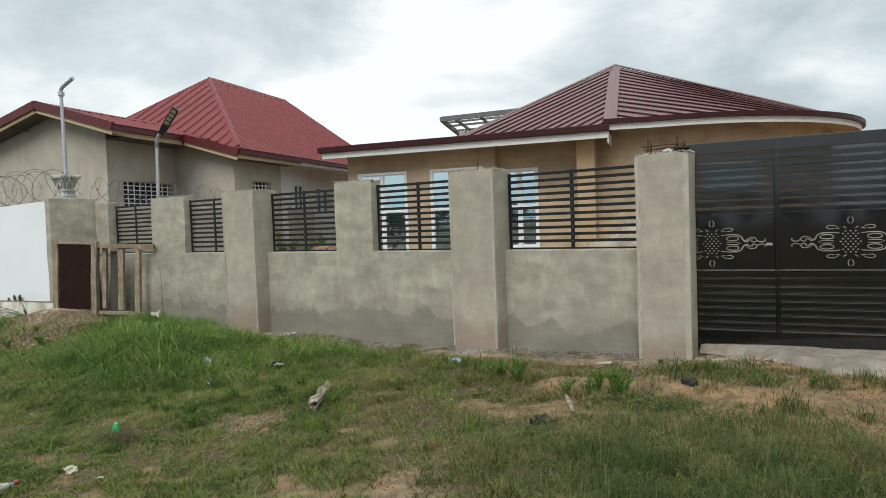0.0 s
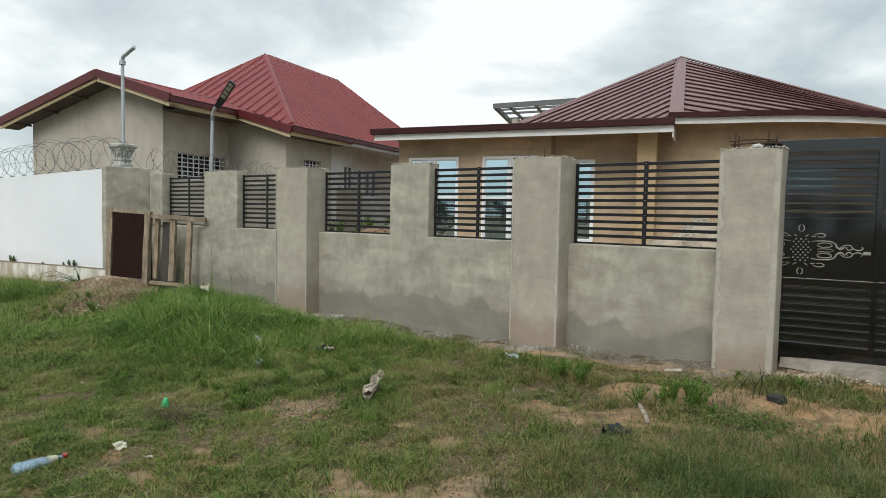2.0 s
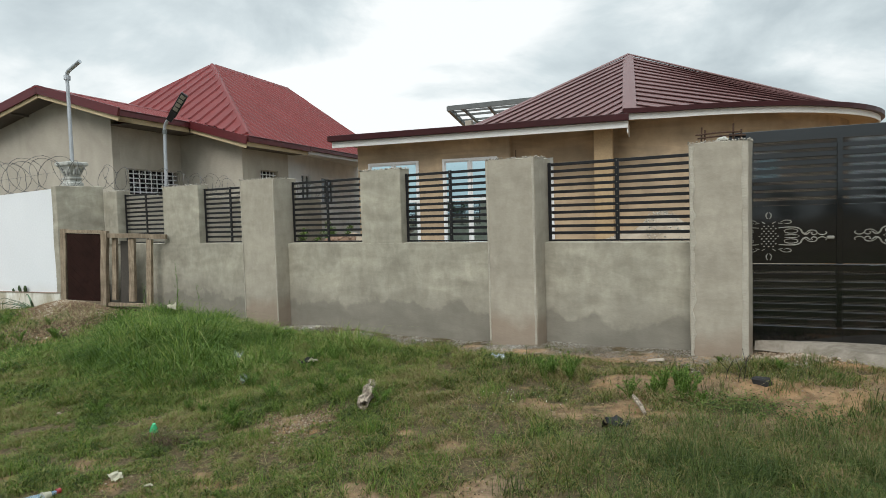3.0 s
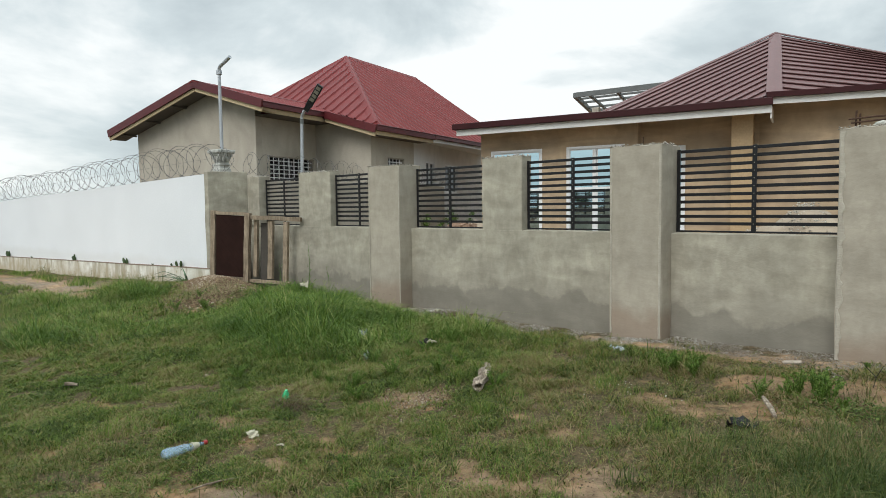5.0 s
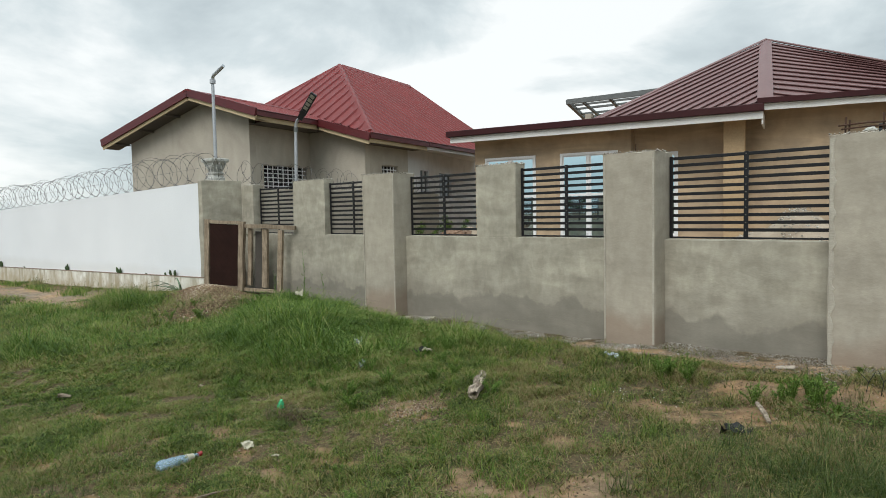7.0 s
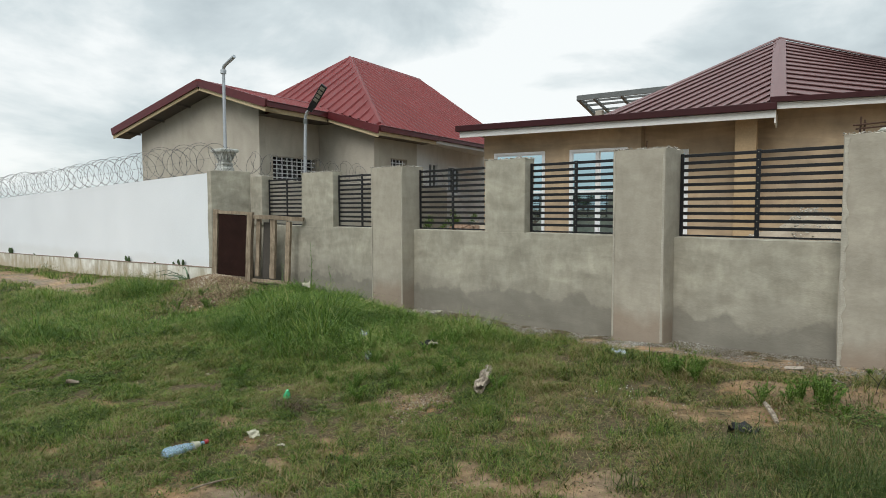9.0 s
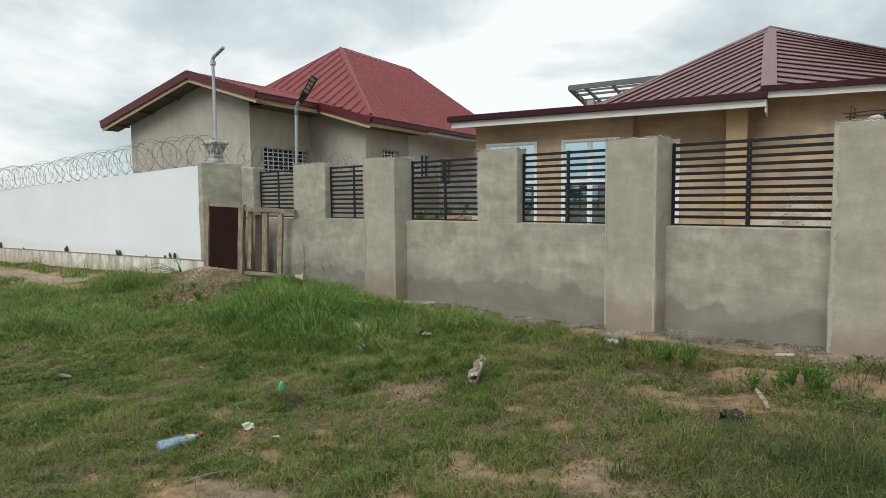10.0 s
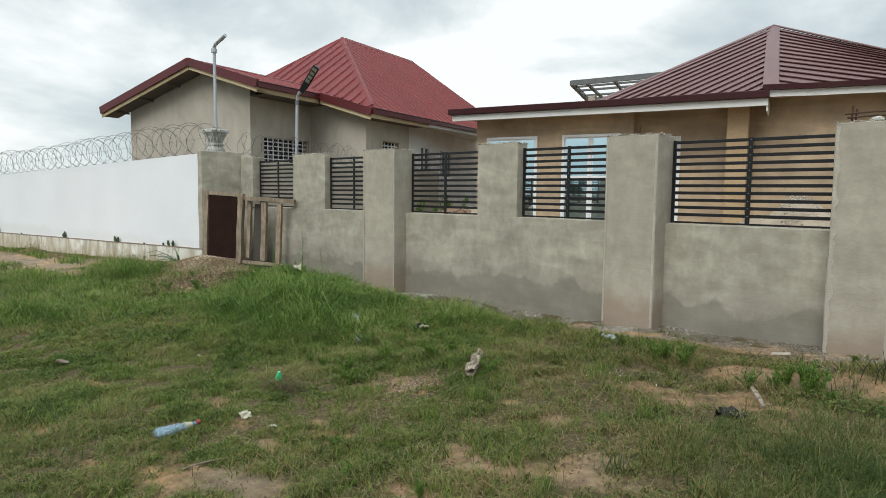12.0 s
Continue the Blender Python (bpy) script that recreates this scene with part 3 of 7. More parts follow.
def ground_material():
    m = smeared(material("earth_and_turf", (0.285, 0.168, 0.085), (0.175, 0.128, 0.084), 0.97, scale=1.1, fine=60, bump=1.0, spec=0.15, contrast=0.14), (1.0, 1.0, 1.0), 9.0, (0.55, 0.53, 0.50), (1.18, 1.15, 1.1), 0.8, 0.34, 0.6)
    n, l = m.node_tree.nodes, m.node_tree.links
    b = n["Principled BSDF"]
    src = b.inputs["Base Color"].links[0].from_socket
    worn, tc, fine = n.new("ShaderNodeAttribute"), n.new("ShaderNodeTexCoord"), n.new("ShaderNodeTexNoise")
    worn.attribute_name = "bare"
    fine.inputs["Scale"].default_value, fine.inputs["Detail"].default_value = 14.0, 8.0
    ad, mr = n.new("ShaderNodeMath"), n.new("ShaderNodeMapRange")
    mr.inputs["From Min"].default_value, mr.inputs["From Max"].default_value = 0.72, 1.15
    mx = n.new("ShaderNodeMix")
    mx.data_type, mx.blend_type = "RGBA", "MIX"
    grit, gr = n.new("ShaderNodeTexNoise"), n.new("ShaderNodeValToRGB")
    grit.inputs["Scale"].default_value, grit.inputs["Detail"].default_value, grit.inputs["Roughness"].default_value = 34.0, 8.0, 0.7
    # dark soil tone under the turf, put in to deepen shade between blades
    gr.color_ramp.elements[0].position, gr.color_ramp.elements[0].color = 0.36, (0.030, 0.026, 0.012, 1)
    gr.color_ramp.elements[1].position, gr.color_ramp.elements[1].color = 0.66, (0.145, 0.105, 0.058, 1)
    l.new(tc.outputs["Object"], grit.inputs["Vector"])
    l.new(grit.outputs["Fac"], gr.inputs["Fac"])
    l.new(gr.outputs["Color"], mx.inputs["A"])
    l.new(tc.outputs["Object"], fine.inputs["Vector"])
    l.new(worn.outputs["Fac"], ad.inputs[0])
    l.new(fine.outputs["Fac"], ad.inputs[1])
    l.new(ad.outputs[0], mr.inputs["Value"])
    l.new(mr.outputs["Result"], mx.inputs["Factor"])
    pale, sand = n.new("ShaderNodeAttribute"), n.new("ShaderNodeMix")
    pale.attribute_name = "sandy"
    sand.data_type, sand.blend_type = "RGBA", "MULTIPLY"
    sand.inputs["B"].default_value = (1.22, 1.42, 1.75, 1)
    l.new(pale.outputs["Fac"], sand.inputs["Factor"])
    l.new(src, sand.inputs["A"])
    l.new(sand.outputs["Result"], mx.inputs["B"])
    l.new(mx.outputs["Result"], b.inputs["Base Color"])
    return m


ground = mesh_part("ground", ground_me, ground_material(), smooth=True)
tagged(ground, "uneven brown earth with patchy green turf", "ground", kind="structure")


def gz(x, y):
    return float(ground_height(x, y))


# ---- boundary wall with pillars ----
WALL_Y, PILLAR_Y, TOP, SILL = 6.46, 6.222, 2.13, 1.165
wall = empty("boundary_wall", pose(0, 0, 0), "low grey cement-plastered boundary wall with tall pillars", "wall", kind="structure")


def rough_top(x0, x1, y0, y1, z0, z1, bevel=0.02, seed=0, uneven=0.012, cells=0.09):
    """A plastered pier with soft edges, slightly wavy faces and a ragged unfinished top."""
    bm = bmesh.new()
    nxs, nys, nzs = max(2, round((x1 - x0) / cells)), max(2, round((y1 - y0) / cells)), max(2, round((z1 - z0) / 0.16))
    box(bm, 0, 0, 0, 1, 1, 1)
    for axis, count in ((0, nxs), (1, nys), (2, nzs)):
        for i in range(1, count):
            co, no = [0.0] * 3, [0.0] * 3
            co[axis], no[axis] = i / count, 1
            bmesh.ops.bisect_plane(bm, geom=list(bm.verts) + list(bm.edges) + list(bm.faces), plane_co=co, plane_no=no)
    for v in bm.verts:
        u, w, t = v.co
        x, y, z = x0 + (x1 - x0) * u, y0 + (y1 - y0) * w, z0 + (z1 - z0) * t
        k = noise.noise(Vector((x * 2.3, y * 2.3 + seed, z * 2.1)))
        k2 = noise.noise(Vector((x * 9.0, y * 9.0 + seed, z * 1.5)))
        edge = (u in (0, 1)) + (w in (0, 1))
        x += 0.007 * k * (u in (0, 1)) + (0.008 * (1 - 2 * u) if edge == 2 else 0)
        y += 0.007 * k * (w in (0, 1)) + (0.008 * (1 - 2 * w) if edge == 2 else 0)
        if t == 1:
            z += uneven * (k2 * 1.6) - (0.012 if edge else 0)
            x += 0.010 * k2 * (u in (0, 1))
        v.co = (x, y, z)
    bmesh.ops.recalc_face_normals(bm, faces=list(bm.faces))
    return bm


part("low_wall", rough_top(-12.66, -1.925, WALL_Y, WALL_Y + 0.22, -0.35, SILL, seed=3, uneven=0.004, cells=0.18), PLASTER, wall, smooth=True)
PILLARS = [(-8.42, -7.68), (-4.185, -3.56), (-1.945, -1.405)]
for i, (a, b) in enumerate(PILLARS):
    part("pillar", rough_top(a, b, PILLAR_Y, 6.68 if i < 2 else 6.51, -0.3, TOP, seed=i * 7), PILLAR, wall, "plastered pillar with a ragged unfinished top", smooth=True)


def arris(x0, x1, y, z0, z1, seed, ragged, amount=0.35):
    """A strip of later mortar drawn down a pillar's edge, its inner side ragged."""
    bm = bmesh.new()
    rows, steps = [], 60
    for i in range(steps + 1):
        z = z0 + (z1 - z0) * i / steps
        k = noise.noise(Vector((z * 9.0, seed, 0))) + 0.6 * noise.noise(Vector((z * 26.0, seed, 3)))
        m = noise.noise(Vector((z * 6.0, seed, 8)))
        w = (x1 - x0) * (1 + amount * k)
        a, b = (x0, x0 + w) if ragged > 0 else (x1 - w, x1)
        rows.append([bm.verts.new(p) for p in ((a, y, z), (a + (b - a) * 0.15, y - 0.007 - 0.003 * m, z), (a + (b - a) * 0.8, y - 0.008 - 0.004 * k, z), (b, y, z))])
    for r, q in zip(rows, rows[1:]):
        for k in range(3):
            bm.faces.new((r[k], r[k + 1], q[k + 1], q[k]))
    bmesh.ops.recalc_face_normals(bm, faces=list(bm.faces))
    return bm


for i, (a, b) in enumerate(PILLARS):
    wide = (0.022, 0.028, 0.055)[i]
    part("edge_strip", arris(a + 0.012, a + 0.012 + wide * 0.8, PILLAR_Y + 0.003, 0.02, TOP - 0.03, i * 3.1, 1, (0.3, 0.3, 0.8)[i]), ARRIS, wall, "paler ragged mortar edge", smooth=True)
    part("edge_strip", arris(b - 0.012 - wide, b - 0.012, PILLAR_Y + 0.003, 0.02, TOP - 0.03, i * 3.1 + 7, -1, 0.2), ARRIS, wall, "paler ragged mortar edge", smooth=True)
POSTS = [(-12.478, -12.045), (-10.72, -9.738), (-6.268, -5.582)]
for i, (a, b) in enumerate(POSTS):
    part("pier", rough_top(a, b, WALL_Y + (0.002 if i else -0.04), WALL_Y + 0.218, SILL - 0.012, TOP + 0.015, seed=i * 5 + 2, uneven=0.008), PLASTER, wall, smooth=True)
corner = rough_top(-12.84, -12.662, 5.66, 6.44, -0.3, 2.25, seed=11, uneven=0.004)
for v in corner.verts:
    v.co.x += 0.23 * (v.co.y - 5.66)
part("return_wall", corner, PLASTER, wall, "grey plastered return wall", smooth=True)

# ---- railing panels ----
SLATS = [2.047 - 0.0785 * i for i in range(11)]


def railing(x0, x1):
    width = x1 - x0
    th = empty("railing_panel", pose(x0, WALL_Y + 0.145, 0), "black steel railing panel with eleven horizontal slats", "railing", "railing panels of the boundary wall")
    slat = None
    for z in SLATS:
        if slat is None:
            bm = slab(0.012, -0.012, -0.017, width - 0.012, 0.012, 0.017, 0.003)
            slat = part("slat", bm, RAIL, th)
            slat.location.z = z
        else:
            s = new("slat", slat.data)
            s.parent, s.location.z = th, z
    for x, w in ((0.02, 0.018), (width / 2, 0.022), (width - 0.02, 0.018)):
        part("post", slab(x - w, -0.028, SILL + 0.003, x + w, -0.0125, 2.07, 0.002), RAIL, th)
    for z in SLATS:
        bm = bmesh.new()
        bmesh.ops.create_icosphere(bm, subdivisions=1, radius=0.006)
        b = part("bolt", bm, SILVER, th)
        b.location = (width / 2, -0.029, z)
    part("bottom_rail", slab(0.01, -0.012, SILL + 0.002, width - 0.01, 0.012, SILL + 0.022, 0.003), RAIL, th)


for a, b in ((-12.043, -10.722), (-9.736, -8.422), (-7.678, -6.27), (-5.58, -4.187), (-3.558, -1.947)):
    railing(a, b)

# ---- gate ----
gate = empty("sliding_gate", pose(-1.42, 6.58, 0.0, 0, 0, 8), "glossy black steel gate with slats and cut-out ornament band", "gate")
GATE_W, GZ0, GZ1 = 4.3, 0.18, 2.22
for x, w in ((-0.18, 0.025), (0.73, 0.025), (2.03, 0.025), (3.3, 0.025), (GATE_W - 0.02, 0.025)):
    part("upright", slab(x - w, -0.025, GZ0, x + w, 0.025, GZ1, 0.004), BLACK, gate)
for z0, z1 in ((GZ0, 0.336), (2.105, GZ1), (0.872, 0.926), (1.50, 1.546)):
    part("rail", slab(-0.154, -0.022, z0, GATE_W - 0.046, 0.022, z1, 0.004), BLACK, gate)
part("bead", slab(-0.154, -0.03, 0.927, GATE_W - 0.046, -0.012, 0.939, 0.004), BLACK, gate, "rounded steel bead under the panel")
panel_bm = bmesh.new()
bmesh.ops.create_grid(panel_bm, x_segments=60, y_segments=8, size=1.0)
for v in panel_bm.verts:
    X, Z = -0.154 + (GATE_W + 0.108) * (v.co.x + 1) / 2, 0.9405 + 0.559 * (v.co.y + 1) / 2
    v.co = (X, -0.004 + 0.005 * (Z - 0.94) + 0.0035 * noise.noise(Vector((X * 2.3, Z * 1.6, 0.5))), Z)
bmesh.ops.recalc_face_normals(panel_bm, faces=list(panel_bm.faces))
bmesh.ops.solidify(panel_bm, geom=list(panel_bm.faces), thickness=0.004)
part("panel", panel_bm, BLACK, gate, "smooth black sheet panel", smooth=True)
slat_me = None
for z in [0.389 + 0.0717 * i for i in range(7)] + [1.600 + 0.0747 * i for i in range(7)]:
    if slat_me is None:
        slat_me = part("slat", slab(-0.154, -0.02, -0.022, GATE_W - 0.046, 0.004, 0.022, 0.002), BLACK, gate)
        slat_me.location.z = z
    else:
        s = new("slat", slat_me.data)
        s.parent, s.location.z = gate, z

# ---- white wall of the neighbour ----
white = empty("white_wall", pose(-12.70, 5.70, 0, 0, 0, 5), "long white-painted wall on a stained white plinth", "wall", kind="structure")


def sloping(x_far, y0, y1, lo, hi, cuts=60):
    """A wall along -x whose foot and head fall with the ground: lo and hi give heights at a distance."""
    bm = bmesh.new()
    rows = []
    for i in range(cuts + 1):
        s = x_far * (i / cuts) ** 1.3
        w = 0.006 * noise.noise(Vector((s * 1.1, 0.4, y0)))
        rows.append([bm.verts.new((s, y, z + w)) for y, z in ((y0 + w, lo(s)), (y0 + w, hi(s)), (y1, hi(s)), (y1, lo(s)))])
    for r, q in zip(rows, rows[1:]):
        for k in range(4):
            bm.faces.new((r[k], q[k], q[(k + 1) % 4], r[(k + 1) % 4]))
    bm.faces.new(rows[0][::-1])
    bm.faces.new(rows[-1])
    bmesh.ops.recalc_face_normals(bm, faces=list(bm.faces))
    return bm


part("wall_face", sloping(-48, 0.0, 0.2, lambda s: 0.30 + 0.017 * s, lambda s: 2.205 + 0.031 * s), WHITE, white)
part("plinth", sloping(-48, -0.05, 0.2, lambda s: -1.3 + 0.005 * s, lambda s: 0.296 + 0.017 * s), PLINTH, white, "stained plinth with flaking white paint")
part("ledge", sloping(-48, -0.06, 0.0, lambda s: 0.297 + 0.017 * s, lambda s: 0.312 + 0.017 * s), RUST_LEDGE, white, "dirty brown ledge on the plinth")

part("end_edge", arris(-0.075, 0.004, -0.003, 0.33, 2.19, 5.3, -1, 0.7), ARRIS, white, "ragged grey mortar edge", smooth=True)

# ---- brown house with the bowed eave ----
right_house = empty("bungalow", pose(-11.66, 11.93, 0, 0, 0, 13.8), "ochre-plastered bungalow with a maroon ribbed metal roof", "house")
RH = right_house.matrix_world.inverted()


def rh(x, y, z):
    return RH @ Vector((x, y, z))


CORNER, APEX = rh(-4.62, 13.72, 3.585), rh(-6.11, 18.9, 6.10)
LEFT_FOOT = Vector((3.6, 0.1, 3.56))
ARC = [rh(-4.9 + 5.0 * math.cos(radians(a)), 18.9 + 5.0 * math.sin(radians(a)), 3.72) for a in range(-84, 43, 6)]
ARC[0] = Vector((7.12, -0.02, 3.72))


def wall_with_holes(x0, x1, z0, z1, y0, y1, holes):
    """A wall along x, pieced round its openings (x0, x1, z0, z1)."""
    bm = bmesh.new()
    xs = sorted({x0, x1, *[h[0] for h in holes], *[h[1] for h in holes]})
    zs = sorted({z0, z1, *[h[2] for h in holes], *[h[3] for h in holes]})
    for a, b in zip(xs, xs[1:]):
        for c, d in zip(zs, zs[1:]):
            if not any(h[0] <= a and b <= h[1] and h[2] <= c and d <= h[3] for h in holes):
                box(bm, a, y0, c, b, y1, d)
    bmesh.ops.remove_doubles(bm, verts=list(bm.verts), dist=1e-4)
    seen, dead = {}, []
    for f in bm.faces:
        key = tuple(round(c, 3) for c in f.calc_center_median())
        if key in seen:
            dead += [f, seen[key]]
        seen[key] = f
    bmesh.ops.delete(bm, geom=list(set(dead)), context="FACES_ONLY")
    return bm


WIN = [(0.69, 2.09, 0.75, 2.91), (2.73, 4.14, 0.75, 2.91)]
part("wall", wall_with_holes(0.39, 4.44, -0.2, 3.45, 0.65, 0.87, WIN), OCHRE, right_house, "ochre plastered front wall")
part("wall", slab(0.39, 0.872, -0.2, 0.61, 9.0, 3.45), OCHRE, right_house)
part("wall", slab(4.22, 0.872, -0.2, 4.44, 1.2, 3.45), OCHRE, right_house)
part("wall", wall_with_holes(4.442, 6.95, -0.2, 3.45, 1.0, 1.2, [(4.5, 5.44, 0.84, 2.83)]), OCHRE, right_house, "recessed porch wall")
part("column", slab(6.44, 0.55, -0.2, 6.86, 0.97, 3.42, 0.015, 2), OCHRE_PALE, right_house, "pale square porch column")
inner = [rh(-4.9 + 4.35 * math.cos(radians(a)), 18.9 + 4.35 * math.sin(radians(a)), 0) for a in range(-96, 60, 6)]
part("curved_wall", strip(inner, 0, 0.22, -0.2, 3.6), OCHRE, right_house, "curved ochre plastered wall")


def window_unit(parent, x0, x1, z0, z1, y):
    win = part("window", wall_with_holes(x0, x1, z0, z1, y - 0.03, y + 0.07, [(x0 + 0.06, x1 - 0.06, z0 + 0.06, z1 - 0.06)]), FRAME_WHITE, parent, "white framed sliding window with reflective glass")
    xm = (x0 + x1) / 2
    part("mullion", slab(xm - 0.03, y - 0.01, z0 + 0.0605, xm + 0.03, y + 0.05, z1 - 0.0605, 0.004), FRAME_WHITE, win)
    part("transom", slab(x0 + 0.0605, y - 0.005, 1.86, x1 - 0.0605, y + 0.045, 1.92, 0.004), FRAME_WHITE, win)
    for a, b in ((x0 + 0.0605, xm - 0.036), (xm + 0.036, x1 - 0.0605)):
        part("sash", wall_with_holes(a, b, z0 + 0.061, z1 - 0.061, y + 0.005, y + 0.03, [(a + 0.028, b - 0.028, z0 + 0.09, z1 - 0.09)]), FRAME_WHITE, win)
        part("pane", slab(a + 0.0282, y + 0.014, z0 + 0.0902, b - 0.0282, y + 0.02, z1 - 0.0902), MIRROR_GLASS, win, "blue reflective pane")
    return win


for a, b, c, d in WIN:
    window_unit(right_house, a, b, c, d, 0.65)
window_unit(right_house, 4.5, 5.44, 0.84, 2.83, 1.0)
high = part("window", wall_with_holes(-0.62, 0.62, 2.02, 2.68, -0.03, 0.05, [(-0.56, 0.56, 2.08, 2.62)]), FRAME_WHITE, right_house, "small high white framed window on the curved wall")
high.matrix_local = RH @ pose(-2.36, 15.31, 0, 0, 0, 35.3)
part("mullion", slab(-0.03, -0.012, 2.0805, 0.03, 0.03, 2.6195, 0.004), FRAME_WHITE, high)
for a, b in ((-0.5595, -0.031), (0.031, 0.5595)):
    part("pane", slab(a, 0.0, 2.0805, b, 0.006, 2.6195), MIRROR_GLASS, high, "blue reflective pane")

part("fascia", slab(0.0, 0.0, 3.30, 7.23, 0.03, 3.452, 0.004), FASCIA_WHITE, right_house, "white painted fascia board")
part("fascia_return", slab(7.2, 0.0305, 3.19, 7.23, 1.25, 3.452, 0.004), FASCIA_WHITE, right_house)
part("gutter", slab(-0.08, -0.10, 3.453, 7.25, 0.06, 3.60, 0.012, 2), GUTTER, right_house, "dark maroon gutter")
part("gutter_end", slab(-0.08, 0.0605, 3.453, 0.04, 9.0, 3.59, 0.012), GUTTER, right_house)
part("porch_roof", slab(0.0, 0.031, 3.46, 7.2, 9.0, 3.56), GUTTER, right_house, "flat porch roof behind the gutter")
part("soffit", slab(0.04, 0.031, 3.435, 7.19, 3.2, 3.455), OCHRE_PALE, right_house)
part("curved_fascia", strip(ARC, 0, 0.03, 3.47, 3.60, 0.0), FASCIA_WHITE, right_house, "white bowed fascia")
part("curved_gutter", strip(ARC, 0, 0.12, 3.602, 3.705, 0.09), GUTTER, right_house, "dark maroon bowed gutter")
part("curved_soffit", strip(ARC, 0, 1.0, 3.56, 3.58, -0.032), OCHRE_PALE, right_house)
part("front_roof", lapped(lerp(CORNER, APEX), lerp(CORNER, LEFT_FOOT), 14, 0.05), ROOF_MAROON, right_house, "maroon ribbed roof slope")
part("bowed_roof", lapped(lerp(CORNER, APEX), along([v - Vector((0, 0, 0.10)) for v in ARC[:15]]), 15, 0.05), ROOF_MAROON, right_house, "maroon ribbed roof slope over the bow")
back = bmesh.new()
tri = [back.verts.new(v) for v in (APEX, LEFT_FOOT, Vector((3.6, 9.0, 3.6)))]
back.faces.new(tri)
back.faces.new([tri[0], tri[2], back.verts.new(ARC[14])])
part("rear_roof", back, ROOF_MAROON, right_house)
cap = bmesh.new()
capping(cap, CORNER + Vector((0, -0.05, 0.11)), APEX + Vector((0, 0, 0.05)), 0.30, 0.035)
for end in (LEFT_FOOT, ARC[14]):
    edge = bmesh.new()
    capping(edge, end + Vector((0, 0, 0.03)), APEX + Vector((0, 0, 0.075)), 0.14, 0.03)
    part("edge_cap", edge, ROOF_MAROON, right_house)
part("hip_cap", cap, ROOF_MAROON, right_house, "pressed metal hip capping")

# ---- grey house with the red roof ----
left_house = empty("gabled_house", pose(-13.77, 7.54, 0, 0, 0, 13), "unpainted grey plastered house with a red ribbed metal roof", "house")
HOUSE_PALE = smeared(soft_grain(material("fresh_house_plaster", (0.74, 0.735, 0.725), (0.62, 0.615, 0.60), 0.92, scale=0.9, fine=12, bump=0.2, spec=0.2)), (1.0, 1.0, 0.6), 2.2, (0.84, 0.84, 0.84), (1.08, 1.08, 1.08), 0.5)
G_L, G_P, G_R = Vector((-5.844, 0, 3.657)), Vector((-2.23, 0, 4.642)), Vector((0.083, 0, 3.953))
A_X, B_Y, C_X, D_Y, EAVE_X, STEP_Y = -0.70, 2.651, 1.163, 4.67, 1.70, 2.16


def low_roof(x):
    """Height of the shallow slope that falls from the gable's ridge."""
    return G_R.z - 0.298 * (x - G_R.x)


def upright_face(pts, y0, y1):
    """A wall that faces the front, cut from an outline (x, z)."""
    bm = bmesh.new()
    a, b = [bm.verts.new((x, y0, z)) for x, z in pts], [bm.verts.new((x, y1, z)) for x, z in pts]
    bm.faces.new(a)
    bm.faces.new(b[::-1])
    for i in range(len(pts)):
        j = (i + 1) % len(pts)
        bm.faces.new((a[i], b[i], b[j], a[j]))
    bmesh.ops.recalc_face_normals(bm, faces=list(bm.faces))
    return bm


def side_wall(x, y, turn, x0, x1, top, holes, mat, label):
    """A wall of the house's right side, pieced round its openings; distances run along it."""
    o = part("side_wall", wall_with_holes(x0, x1, -0.3, top, 0.0, 0.2, holes), mat, left_house, label)
    o.matrix_local = pose(x, y, 0, 0, 0, turn)
    return o


A_WIN, C_WIN = (0.942, 2.568, 1.85, 2.813), (3.393, 4.18, 1.85, 2.83)
D_WIN = [(0.902, 1.616, 1.95, 2.86), (2.482, 3.644, 1.95, 2.86)]
part("gable_wall", upright_face([(-5.3, -0.3), (A_X, -0.3), (A_X, 3.95), (-2.23, 4.44), (-5.3, 3.60)], 0.50, 0.70), HOUSE_GREY, left_house, "plain grey plastered gable wall")
side_wall(A_X, 0, 90, 0.702, B_Y + 0.2, 3.76, [A_WIN], HOUSE_GREY, "grey plastered side wall")
part("step_wall", upright_face([(A_X + 0.002, -0.3), (C_X, -0.3), (C_X, low_roof(C_X) - 0.2), (A_X + 0.002, low_roof(A_X) - 0.2)], B_Y, B_Y + 0.2), HOUSE_GREY, left_house, "grey plastered wall of the step")
side_wall(C_X, 0, 90, B_Y + 0.202, D_Y, 3.33, [C_WIN], HOUSE_GREY, "grey plastered side wall")
side_wall(C_X, D_Y + 0.002, 99, 0.0, 8.0, 3.40, D_WIN, HOUSE_PALE, "paler grey plastered side wall")
part("rear_wall", slab(-5.3, 0.702, -0.3, -5.1, 12.0, 3.4), HOUSE_GREY, left_house)
part("back_wall", slab(-5.1, 11.8, -0.3, 0.3, 12.0, 3.4), HOUSE_GREY, left_house)
# added near-black sheet puts the unlit room's darkness behind the openings into colour
part("dark_backing", slab(A_X - 1.6, 0.75, -0.2, A_X - 1.5, 11.7, 3.3), DARK_BACKING, left_house)

